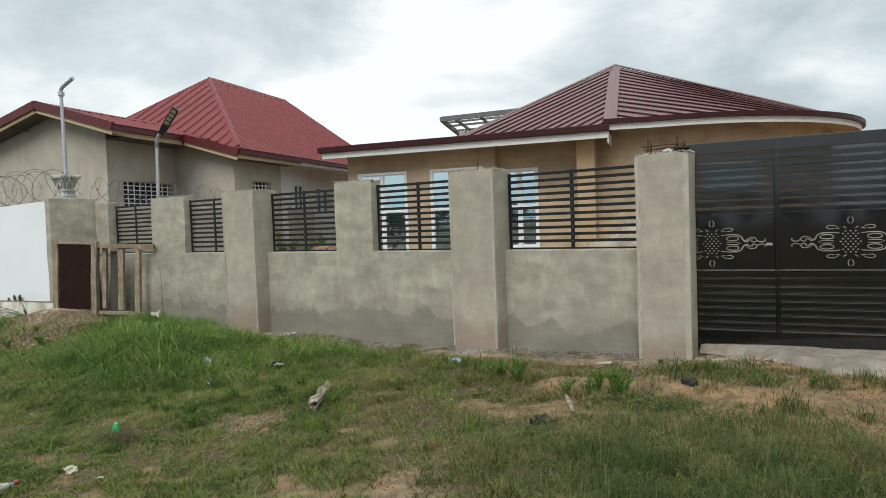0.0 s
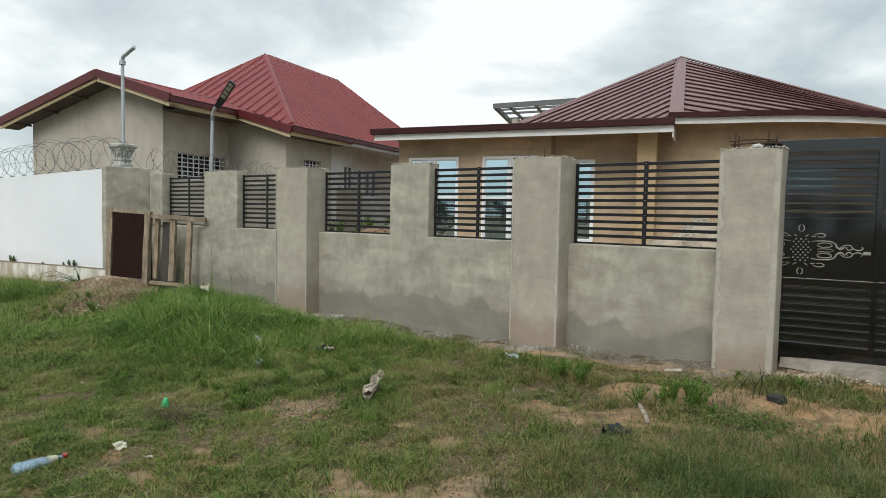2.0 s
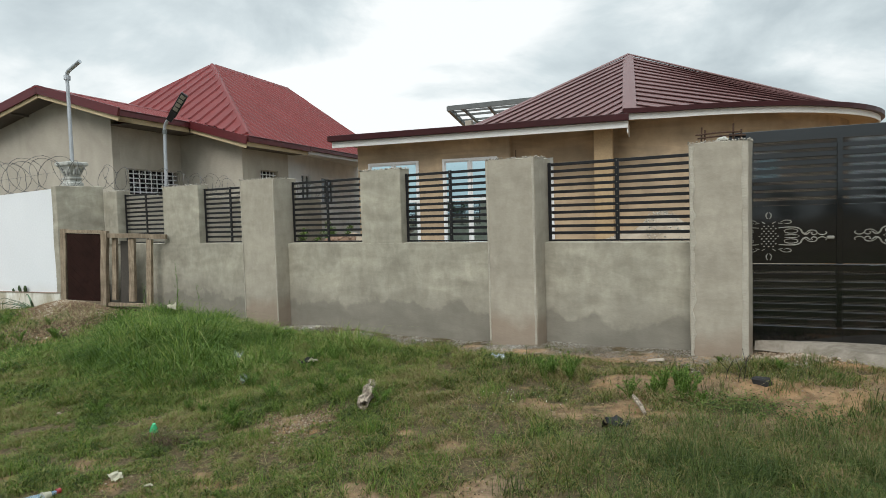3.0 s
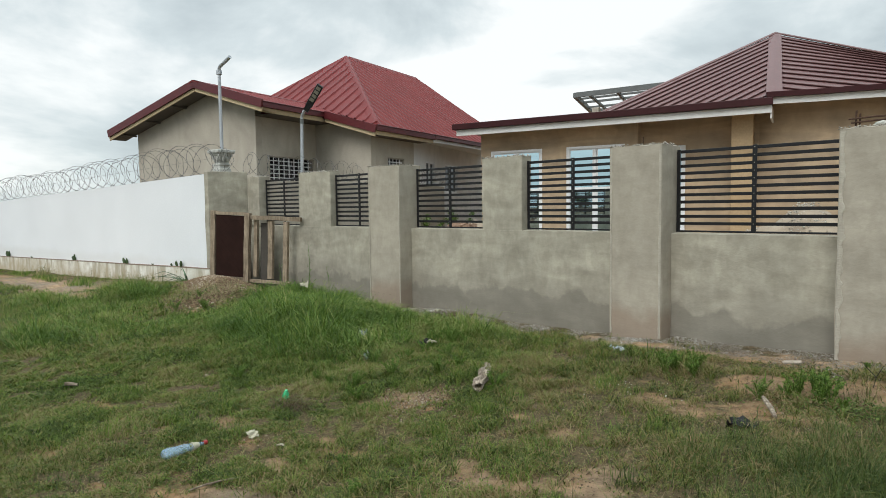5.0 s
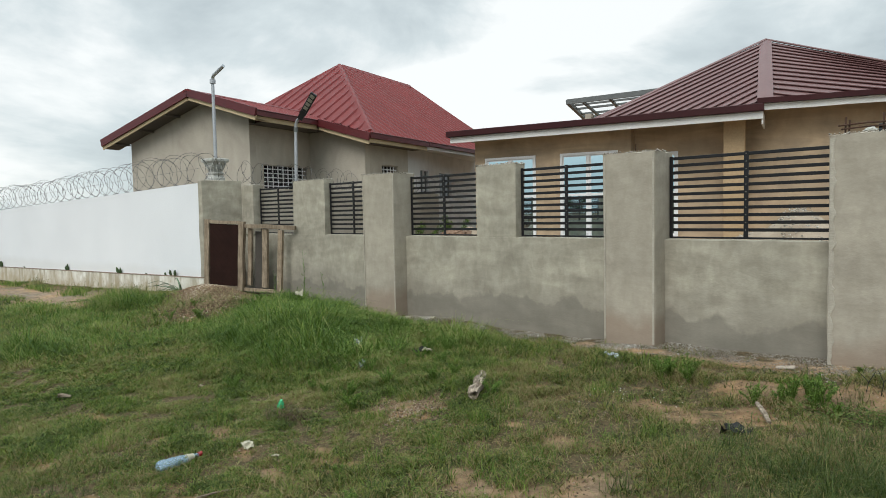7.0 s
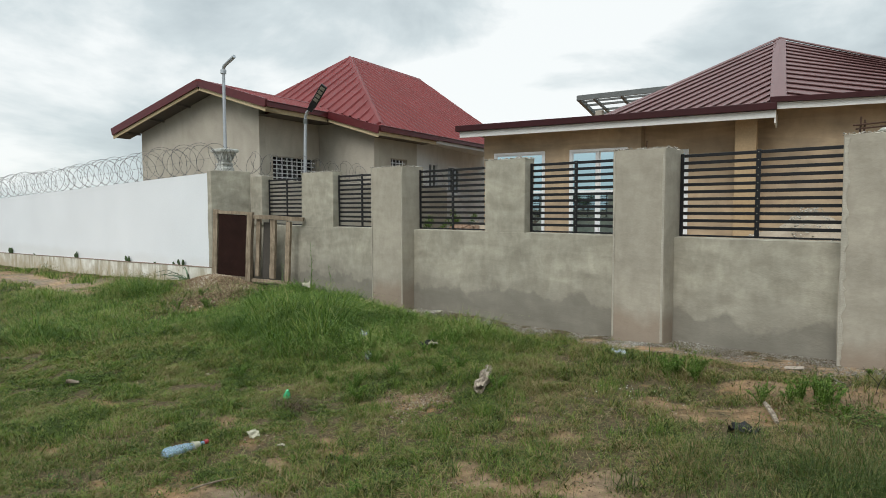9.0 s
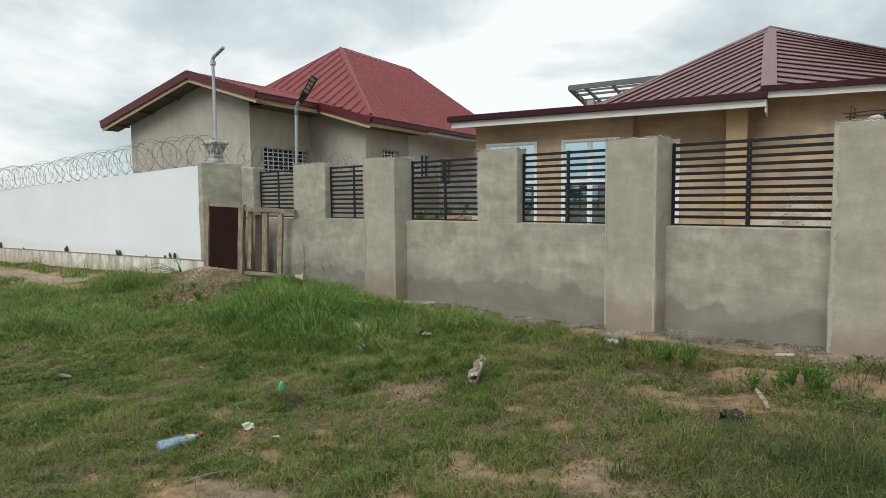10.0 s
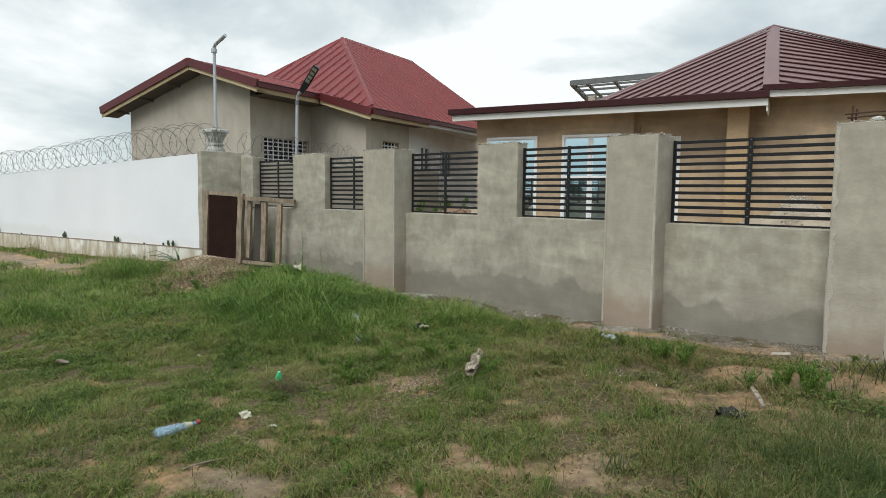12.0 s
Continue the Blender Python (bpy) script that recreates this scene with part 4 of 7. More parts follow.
# the steep hipped roof
FOOT, HIP, RIDGE, LEFT_HIP = Vector((EAVE_X, 2.25, 3.50)), Vector((-3.21, 7.16, 6.773)), Vector((-3.21, 11.65, 6.773)), Vector((-5.75, 2.25, 3.50))
FAR = Vector((EAVE_X, 10.9, 3.50))
part("hip_roof_side", sheeted([FOOT, HIP, RIDGE, FAR], (1, 0, -0.667), 0.35, 0.042), ROOF_RED, left_house, "red ribbed roof slope")
LEFT_TRIM = LEFT_HIP.lerp(HIP, (G_P.z - 3.5) / (HIP.z - 3.5))
part("hip_roof_front", sheeted([FOOT, HIP, LEFT_TRIM, Vector((G_P.x, LEFT_TRIM.y, G_P.z))], (0, -1, -0.667), 0.42, 0.042, 0.6), ROOF_RED, left_house, "red ribbed hip end")
bm = bmesh.new()
far = [bm.verts.new(v) for v in (HIP, RIDGE, Vector((-8.1, 10.9, 3.5)), LEFT_HIP, FAR)]
bm.faces.new((far[0], far[3], far[2], far[1]))
bm.faces.new((far[1], far[2], far[4]))
part("hip_roof_rear", bm, ROOF_RED, left_house)
for p, q, w in ((FOOT, HIP, 0.40), (HIP, RIDGE, 0.36), (RIDGE, FAR, 0.16), (HIP, LEFT_TRIM, 0.2)):
    bm = bmesh.new()
    capping(bm, p.lerp(q, 0.035) + Vector((0, 0, 0.045)), q + Vector((0, 0, 0.045)), w, 0.40 * w)
    part("ridge_cap", bm, ROOF_RED, left_house)

# the shallow roof over the gable, with a step in its eave
VALLEY = [Vector((x, 2.25 + (low_roof(x) - 3.5) / 0.667, low_roof(x))) for x in (G_P.x, EAVE_X)]
part("gable_roof", sheeted([G_P, Vector((G_P.x, VALLEY[0].y, G_P.z)), Vector((G_R.x, VALLEY[0].y, G_R.z)), G_R], (1, 0, -0.298), 0.35, 0.02), ROOF_RED, left_house, "red ribbed roof slope")
bm = bmesh.new()
bm.faces.new([bm.verts.new(v) for v in (Vector((G_R.x, STEP_Y, G_R.z)), Vector((EAVE_X, STEP_Y, low_roof(EAVE_X))), VALLEY[1], Vector((G_R.x, 2.25 + (G_R.z - 3.5) / 0.667, G_R.z)))])
part("step_roof", bm, ROOF_RED, left_house, "narrow red roof strip over the step")
part("gable_roof", sheeted([G_P, G_L, Vector((G_L.x, 6.0, G_L.z)), Vector((G_P.x, 6.0, G_P.z))], (-1, 0, -0.27), 0.35, 0.02), ROOF_RED, left_house)
bm = bmesh.new()
capping(bm, G_P + Vector((0, -0.05, 0.035)), Vector((G_P.x, 3.9, G_P.z + 0.035)), 0.34, 0.06)
part("ridge_cap", bm, ROOF_RED, left_house)
STEP_L, STEP_R = Vector((G_R.x - 0.02, STEP_Y, low_roof(G_R.x))), Vector((EAVE_X, STEP_Y, low_roof(EAVE_X)))
for p, q in ((G_L, G_P), (G_P, G_R), (STEP_L, STEP_R)):
    bm = bmesh.new()
    bar(bm, p + Vector((0, -0.02, -0.045)), q + Vector((0, -0.02, -0.045)), 0.05, 0.19)
    part("verge_flashing", bm, GUTTER_RED, left_house, "red metal verge")
    bm = bmesh.new()
    bar(bm, p + Vector((0, 0.02, -0.175)), q + Vector((-0.04, 0.02, -0.175)), 0.03, 0.11)
    part("verge_board", bm, FASCIA_WOOD, left_house, "pale timber verge board")
for pts, z0, z1, z2, mat, what in (([(0.0, 0.01), (0.0, STEP_Y + 0.03)], 3.73, 3.838, 3.975, FASCIA_WOOD, "pale timber fascia"), ([(EAVE_X - 0.07, STEP_Y + 0.03), (EAVE_X - 0.07, 4.98)], 3.30, 3.398, 3.545, FASCIA_WOOD, "pale timber fascia"), ([(EAVE_X - 0.07, 5.0), (EAVE_X - 0.07, 10.85)], 3.33, 3.428, 3.545, FASCIA_WHITE, "white fascia board")):
    part("eave_board", strip(pts, 0, 0.03, z0, z1 - 0.002, 0.0), mat, left_house, what)
    part("eave_gutter", strip(pts, 0, 0.13, z1, z2, 0.08), GUTTER_RED, left_house, "red metal gutter")
    bm = bmesh.new()
    tube(bm, [(x + 0.085, y, z2 - 0.012) for x, y in pts], 0.014, 8)
    part("gutter_lip", bm, GUTTER_RED, left_house, smooth=True)
bm = bmesh.new()
for p, q, r, v in ((G_L, G_P, (-2.23, 0.5, 4.44), (-5.85, 0.5, 3.46)), (G_P, G_R, (0.0, 0.5, 3.74), (-2.23, 0.5, 4.44))):
    d = Vector((0, 0.035, -0.2))
    bm.faces.new([bm.verts.new(Vector(u)) for u in (p + d, q + d, Vector(r), Vector(v))])
part("verge_soffit", bm, SOFFIT, left_house)
for x in (-5.35, -4.3, -3.2):
    z = G_L.z + (x - G_L.x) * 0.2726 - 0.21
    part("purlin", slab(x - 0.025, 0.05, z - 0.045, x + 0.025, 0.499, z, 0.004), SOFFIT, left_house, "dark timber purlin end")
# the two dark soffits here put the shade under the eaves into colour
part("eave_soffit", slab(A_X + 0.002, 0.49, 3.742, -0.032, B_Y - 0.002, 3.76), SOFFIT, left_house)
# white, so that the deep overhang looks less shaded
part("eave_soffit", slab(C_X - 1.5, D_Y + 0.25, 3.401, EAVE_X - 0.102, 10.8, 3.414), FASCIA_WHITE, left_house)
part("eave_soffit", slab(C_X + 0.002, B_Y + 0.002, 3.315, EAVE_X - 0.102, D_Y + 0.24, 3.328), SOFFIT, left_house)
bm = bmesh.new()
bm.faces.new([bm.verts.new((x, y, low_roof(x) - 0.215)) for x, y in ((A_X, STEP_Y + 0.04), (EAVE_X - 0.1, STEP_Y + 0.04), (EAVE_X - 0.1, B_Y), (A_X, B_Y))])
part("step_soffit", bm, SOFFIT, left_house)


# ---- windows of the grey house ----
def grille_window(x, turn, y, hole, nv, nh):
    """A deep unglazed opening with a welded grille set near its front."""
    x0, x1, z0, z1 = hole
    win = part("window", wall_with_holes(x0 + 0.001, x1 - 0.001, z0 + 0.001, z1 - 0.001, 0.03, 0.17, [(x0 + 0.02, x1 - 0.02, z0 + 0.02, z1 - 0.02)]), HOUSE_GREY, left_house, "dark unglazed window opening behind a white steel grille")
    win.matrix_local = pose(x, y, 0, 0, 0, turn)
    for i in range(1, nv):
        c = x0 + (x1 - x0) * i / nv
        part("grille_bar", slab(c - 0.012, 0.05, z0 + 0.021, c + 0.012, 0.062, z1 - 0.021), FRAME_WHITE, win)
    for i in range(1, nh):
        c = z0 + (z1 - z0) * i / nh
        part("grille_bar", slab(x0 + 0.021, 0.063, c - 0.012, x1 - 0.021, 0.075, c + 0.012), FRAME_WHITE, win)


grille_window(A_X, 90, 0, A_WIN, 9, 9)
grille_window(C_X, 90, 0, C_WIN, 5, 9)
for x0, x1, z0, z1 in D_WIN:
    win = part("window", wall_with_holes(x0 + 0.001, x1 - 0.001, z0 + 0.001, z1 - 0.001, 0.02, 0.10, [(x0 + 0.05, x1 - 0.05, z0 + 0.05, z1 - 0.05)]), FRAME_WHITE, left_house, "white framed window")
    win.matrix_local = pose(C_X, D_Y + 0.002, 0, 0, 0, 99)
    part("mullion", slab((x0 + x1) / 2 - 0.025, 0.03, z0 + 0.0505, (x0 + x1) / 2 + 0.025, 0.08, z1 - 0.0505), FRAME_WHITE, win)
    part("pane", slab(x0 + 0.0502, 0.085, z0 + 0.0502, x1 - 0.0502, 0.09, z1 - 0.0502), DIM_GLASS, win, "dim grey pane")

# ---- wall between the plots, pier and capital ----
plot_wall = empty("plot_wall", pose(-12.66, 6.69, 0, 0, 0, 101), "bare grey block wall between the two plots", "wall", kind="structure")
part("wall_face", rough_top(0.0, 7.5, 0.0, 0.16, -0.2, 2.12, seed=21, uneven=0.01, cells=0.3), HOUSE_GREY, plot_wall)
pier = part("corner_pier", rough_top(-13.42, -12.96, 6.02, 6.46, -0.3, 2.26, seed=5), PILLAR, smooth=True)
tagged(pier, "grey plastered corner pier carrying a capital", "pier", kind="structure")


def revolve(bm, prof, sides=4, turn=45):
    rings = [[bm.verts.new((r * math.cos(2 * math.pi * k / sides + radians(turn)), r * math.sin(2 * math.pi * k / sides + radians(turn)), z)) for k in range(sides)] for r, z in prof]
    for a, b in zip(rings, rings[1:]):
        for k in range(sides):
            bm.faces.new((a[k], a[(k + 1) % sides], b[(k + 1) % sides], b[k]))
    bm.faces.new(rings[0][::-1])
    bm.faces.new(rings[-1])


cap_th = empty("column_capital", pose(-13.18, 6.24, 2.262, 0, 0, 5) @ Matrix.Diagonal((0.7, 0.7, 1.0, 1.0)), "weathered cast concrete capital with scrolled leaves on a pier", "capital")
CAST = material("weathered_cast_concrete", (0.52, 0.52, 0.48), (0.28, 0.28, 0.25), 0.9, scale=7, fine=40, bump=0.5)
bm = bmesh.new()
revolve(bm, [(0.26, 0), (0.27, 0.02), (0.27, 0.07), (0.23, 0.09), (0.22, 0.13), (0.25, 0.15), (0.25, 0.17), (0.20, 0.19), (0.21, 0.25), (0.27, 0.33), (0.33, 0.38), (0.40, 0.405), (0.41, 0.42), (0.41, 0.455), (0.37, 0.47)])
part("bell", bm, CAST, cap_th)
for k in range(4):
    a = radians(45 + 90 * k)
    bm = bmesh.new()
    pts = [(0.16 * math.cos(a) * (1.45 + 0.9 * (0.12 - 0.09 * t / 9) * math.cos(t * 0.75) * 4), 0.16 * math.sin(a) * (1.45 + 0.9 * (0.12 - 0.09 * t / 9) * math.cos(t * 0.75) * 4), 0.33 + (0.09 - 0.006 * t) * math.sin(t * 0.75)) for t in range(10)]
    tube(bm, pts, 0.026, 6)
    part("volute", bm, CAST, cap_th, smooth=True)
for k in range(8):
    a = radians(22.5 + 45 * k)
    bm = bmesh.new()
    bmesh.ops.create_icosphere(bm, subdivisions=1, radius=0.06, matrix=Matrix.Translation((0.2 * math.cos(a), 0.2 * math.sin(a), 0.28)) @ Matrix.Diagonal((0.7, 0.7, 1.3, 1)))
    part("leaf", bm, CAST, cap_th)

# ---- lamps ----
pole = empty("lamp_pole", pose(-13.17, 6.25, 2.733), "bare galvanised lamp pole with an angled empty arm", "lamp pole")
bm = bmesh.new()
tube(bm, [(0, 0, 0), (0, 0, 0.85), (0, 0, 1.62)], [0.036, 0.034, 0.032], 12)
part("pole", bm, STEEL, pole, smooth=True)
bm = bmesh.new()
tube(bm, [(0, 0, 1.60), (0.01, 0, 1.68), (0.05, 0, 1.72), (0.40, 0.04, 1.86)], 0.036, 12)
part("arm", bm, STEEL, pole, smooth=True)
bm = bmesh.new()
tube(bm, [(0, 0, 1.56), (0, 0, 1.64)], 0.06, 12)
part("collar", bm, STEEL, pole)

solar = empty("solar_street_lamp", pose(-12.99, 8.10, 2.115), "solar street lamp with a tilted black head on a steel pole", "street lamp")
bm = bmesh.new()
tube(bm, [(0, 0, 0), (0.03, 0, 0.9), (0.05, 0, 1.40)], [0.040, 0.037, 0.034], 12)
part("pole", bm, STEEL, solar, smooth=True)
bm = bmesh.new()
tube(bm, [(0.05, 0, 1.38), (0.06, 0, 1.47), (0.12, 0.0, 1.55), (0.24, 0.0, 1.63)], 0.034, 12)
part("arm", bm, STEEL, solar, smooth=True)
bm = bmesh.new()
tube(bm, [(0.045, 0, 1.30), (0.05, 0, 1.40)], 0.046, 12)
part("clamp", bm, STEEL_GREY, solar)
head_m = Matrix.Translation((0.22, 0, 1.58)) @ Matrix.Rotation(radians(-40), 4, "Y") @ Matrix.Rotation(radians(-50), 4, "X")
LAMP_BLACK = material("black_lamp_casing", (0.02, 0.02, 0.021), (0.014, 0.014, 0.015), 0.45, scale=5, fine=40, bump=0.05)
LED = material("led_plate", (0.27, 0.25, 0.20), (0.15, 0.14, 0.11), 0.3, scale=9, fine=60, bump=0.1)
bm = bmesh.new()
box(bm, 0.12, -0.078, -0.02, 0.74, 0.078, 0.035)
bevelled(bm, 0.02, 2)
box(bm, 0.0, -0.06, -0.035, 0.24, 0.06, 0.02)
bmesh.ops.transform(bm, matrix=head_m, verts=list(bm.verts))
head = part("head", bm, LAMP_BLACK, solar, "black lamp head")
for i in range(4):
    bm = bmesh.new()
    box(bm, 0.29 + 0.11 * i, -0.05, -0.026, 0.37 + 0.11 * i, 0.05, -0.0205)
    bmesh.ops.transform(bm, matrix=head_m, verts=list(bm.verts))
    part("led_module", bm, LED, head, "pale light module")


# ---- razor wire ----
def coil(path, r, turns, jitter, seed):
    """A concertina coil of wire along a line, its loops leaning to either side in turn."""
    rnd = random.Random(seed)
    at, pts, k = along(path), [], 20
    lean, rad = [], []
    for i in range(turns + 2):
        lean.append(rnd.uniform(-jitter, jitter))
        rad.append(r * rnd.uniform(0.86, 1.1))
    for i in range(turns * k + 1):
        s, a = i / (turns * k), 2 * math.pi * i / k
        c, j, f = at(s), i // k, (i % k) / k
        d = (at(min(1, s + 0.01)) - at(max(0, s - 0.01))).normalized()
        side = Vector((d.y, -d.x, 0))
        rr = rad[j] * (1 - f) + rad[j + 1] * f
        ln = lean[j] * (1 - f) + lean[j + 1] * f
        pts.append(c + side * (rr * math.cos(a)) + Vector((0, 0, rr + rr * math.sin(a))) + d * (ln + 0.4 * r * math.sin(a) * (1 if j % 2 else -1)))
    bm = bmesh.new()
    tube(bm, pts, 0.0042, 4)
    for p, q in zip(pts[::3], pts[1::3]):
        d = (q - p).normalized() * 0.02
        u = d.orthogonal().normalized() * 0.012
        bm.faces.new([bm.verts.new(v) for v in (p - d, p + u, p + d, p - u)])
    return bm


wm = white.matrix_world
wire = empty("razor_wire", pose(0, 0, 0), "coiled razor wire along the top of the white wall", "razor wire")
top_line = [wm @ Vector((s, 0.10, 2.21 + 0.031 * s)) for s in (-0.1, -6, -14, -24, -40)]
part("coil", coil(top_line, 0.325, 150, 0.12, 4), WIRE, wire)
bm = bmesh.new()
tube(bm, [p + Vector((0, 0, 0.30)) for p in top_line], 0.003, 4)
part("strand", bm, WIRE, wire)
wire2 = empty("razor_wire", pose(0, 0, 0), "loose razor wire loops on the wall between plots", "razor wire")
part("coil", coil([(-12.75, 5.75, 2.25), (-12.74, 6.75, 2.2), (-13.6, 11.0, 2.12), (-14.1, 13.8, 2.12)], 0.24, 34, 0.07, 9), WIRE, wire2)

# ---- gate details ----
def perforated(hole):
    m = material("perforated_black_sheet", (0.005, 0.0055, 0.006), (0.003, 0.0033, 0.0036), 0.2, scale=3, fine=6, bump=0.02, spec=0.5)
    n, l = m.node_tree.nodes, m.node_tree.links
    tc, sep = n.new("ShaderNodeTexCoord"), n.new("ShaderNodeSeparateXYZ")
    l.new(tc.outputs["Object"], sep.inputs["Vector"])

    def wave(sock, k):
        a, b = n.new("ShaderNodeMath"), n.new("ShaderNodeMath")
        a.operation, b.operation = "MULTIPLY", "SINE"
        a.inputs[1].default_value = k
        l.new(sock, a.inputs[0])
        l.new(a.outputs[0], b.inputs[0])
        return b.outputs[0]
    k = 2 * math.pi / 0.026
    mul, gt = n.new("ShaderNodeMath"), n.new("ShaderNodeMath")
    mul.operation, gt.operation = "MULTIPLY", "GREATER_THAN"
    l.new(wave(sep.outputs["X"], k), mul.inputs[0])
    l.new(wave(sep.outputs["Z"], k), mul.inputs[1])
    l.new(mul.outputs[0], gt.inputs[0])
    gt.inputs[1].default_value = hole
    tr, mx = n.new("ShaderNodeBsdfTransparent"), n.new("ShaderNodeMixShader")
    l.new(gt.outputs[0], mx.inputs["Fac"])
    l.new(n["Principled BSDF"].outputs["BSDF"], mx.inputs[1])
    l.new(tr.outputs["BSDF"], mx.inputs[2])
    l.new(mx.outputs["Shader"], n["Material Output"].inputs["Surface"])
    return m


for z0, z1, hole in ((0.3365, 0.8715, 0.82), (1.5465, 2.1045, 0.62)):
    bm = bmesh.new()
    bm.faces.new([bm.verts.new(v) for v in ((-0.154, 0.012, z0), (GATE_W - 0.046, 0.012, z0), (GATE_W - 0.046, 0.012, z1), (-0.154, 0.012, z1))])
    part("perforated_sheet", bm, perforated(hole), gate, "black perforated sheet behind the slats")


def ring(bm, cx, cz, rx, rz, gap=0.0, start=0.0, r=0.0045, turn=0.0, y=-0.009):
    n, pts = 20, []
    for i in range(n + 1):
        a = start + gap + (2 * math.pi - 2 * gap) * i / n
        u, v = rx * math.cos(a), rz * math.sin(a)
        pts.append((cx + u * math.cos(turn) - v * math.sin(turn), y, cz + u * math.sin(turn) + v * math.cos(turn)))
    tube(bm, pts, r, 5)


def flowing(pts, steps=5):
    """A smooth curve through a few points."""
    v = [Vector(p) for p in pts]
    v = [v[0] * 2 - v[1]] + v + [v[-1] * 2 - v[-2]]
    out = []
    for a, b, c, d in zip(v, v[1:], v[2:], v[3:]):
        for k in range(steps):
            t = k / steps
            out.append(0.5 * (2 * b + (c - a) * t + (2 * a - 5 * b + 4 * c - d) * t * t + (3 * b - a - 3 * c + d) * t ** 3))
    return out + [v[-2]]


def stroke(bm, pts, r):
    """A raised stroke in place of a cut-out, through a few points, swelling in the middle and tapering to its ends."""
    line = flowing(pts, 6)
    n = len(line) - 1
    tube(bm, line, [r * (0.55 + 0.45 * math.sin(math.pi * i / n)) for i in range(n + 1)], 5)


def ornament(cx):
    """A cut-work motif in raised pale strokes: a cluster of dots ringed by petals, with scrolls that run out along the
    band.
    """
    bm = bmesh.new()
    cz, y = 1.205, -0.013

    def at(h, v, pts):
        return [(cx + h * x, y, cz + v * z) for x, z in pts]
    for row in range(-4, 5):
        for col in range(-3, 4):
            x, z = col * 0.040 + (0.020 if row % 2 else 0), row * 0.0245
            if abs(x) / 0.118 + abs(z) / 0.150 < 1.0:
                bmesh.ops.create_icosphere(bm, subdivisions=1, radius=1.0, matrix=Matrix.Translation((cx + x, y + 0.003, cz + z)) @ Matrix.Diagonal((0.0095, 0.004, 0.0068, 1)))
    for v in (1, -1):
        for h in (1, -1):
            stroke(bm, at(h, v, ((0.006, 0.168), (0.020, 0.186), (0.021, 0.212), (0.007, 0.232))), 0.0052)
            stroke(bm, at(h, v, ((0.030, 0.122), (0.062, 0.142))), 0.0045)
            stroke(bm, at(h, v, ((0.080, 0.128), (0.120, 0.120))), 0.0042)
            stroke(bm, at(h, v, ((0.100, 0.135), (0.135, 0.152), (0.180, 0.150), (0.192, 0.134), (0.165, 0.120), (0.128, 0.126))), 0.0048)
            stroke(bm, at(h, v, ((0.085, 0.080), (0.16, 0.086), (0.232, 0.082), (0.272, 0.062), (0.288, 0.034))), 0.0065)
            ring(bm, cx + h * 0.19, cz + v * 0.048, 0.058, 0.021, 0.12, math.pi if h > 0 else 0, 0.0048, 0.0, y)
            stroke(bm, at(h, v, ((0.135, 0.011), (0.19, 0.014), (0.245, 0.011))), 0.0048)
            stroke(bm, at(h, v, ((0.270, 0.060), (0.288, 0.030), (0.318, 0.016), (0.352, 0.040))), 0.0082)
            stroke(bm, at(h, v, ((0.300, 0.020), (0.345, 0.052), (0.392, 0.050), (0.405, 0.024), (0.378, 0.010), (0.358, 0.026), (0.372, 0.036))), 0.0056)
            stroke(bm, at(h, v, ((0.398, 0.040), (0.428, 0.014), (0.462, 0.012), (0.484, 0.028), (0.474, 0.042))), 0.0056)
        for k in (-0.255, 0.255):
            bmesh.ops.create_icosphere(bm, subdivisions=1, radius=1.0, matrix=Matrix.Translation((cx + k, y, cz)) @ Matrix.Diagonal((0.010, 0.004, 0.006, 1)))
    # pale colour stands in for brightness seen through cut-outs in the panel
    return part("ornament", bm, SILVER, gate, "raised pale strokes standing in for brightness seen through cut-outs", smooth=True)


for middle in (0.14, 1.33, 2.65):
    ornament(middle)
bm = bmesh.new()
box(bm, 0.625, -0.045, 1.175, 0.685, -0.004, 1.205)
part("handle", bevelled(bm, 0.006), SILVER, gate, "small steel handle")

# rebar left standing on the gate pillar
rebar = empty("rebar_cage", pose(-1.70, 6.48, TOP), "rusty steel rebar stubs on the pillar top", "rebar")
RUST = material("rusty_steel", (0.10, 0.055, 0.035), (0.05, 0.03, 0.022), 0.9, 0.3, scale=20, fine=80, bump=0.4)
for x, h in ((-0.17, 0.17), (-0.14, 0.14), (0.12, 0.18), (0.19, 0.12)):
    bm = bmesh.new()
    tube(bm, [(x, 0.0, -0.06), (x + 0.006, 0.01, h)], 0.009, 6)
    part("rod", bm, RUST, rebar)
for z, x0, x1 in ((0.06, -0.2, 0.24), (0.095, -0.22, 0.2)):
    bm = bmesh.new()
    tube(bm, [(x0, -0.012, z), (0, -0.01, z + 0.008), (x1, -0.012, z)], 0.008, 6)
    part("stirrup", bm, RUST, rebar)
bm = lump(0.045, 3, 0.4, (1.2, 0.8, 0.6), 2)
o = part("mortar_lump", bm, CAST, rebar)
o.location = (0.03, -0.02, 0.035)
stub = empty("rebar_stub", pose(-3.92, 6.5, TOP - 0.02), "single rusty rod on the pillar top", "rebar")
bm = bmesh.new()
tube(bm, [(0, 0, 0), (0.004, 0, 0.13)], 0.006, 6)
part("rod", bm, RUST, stub)

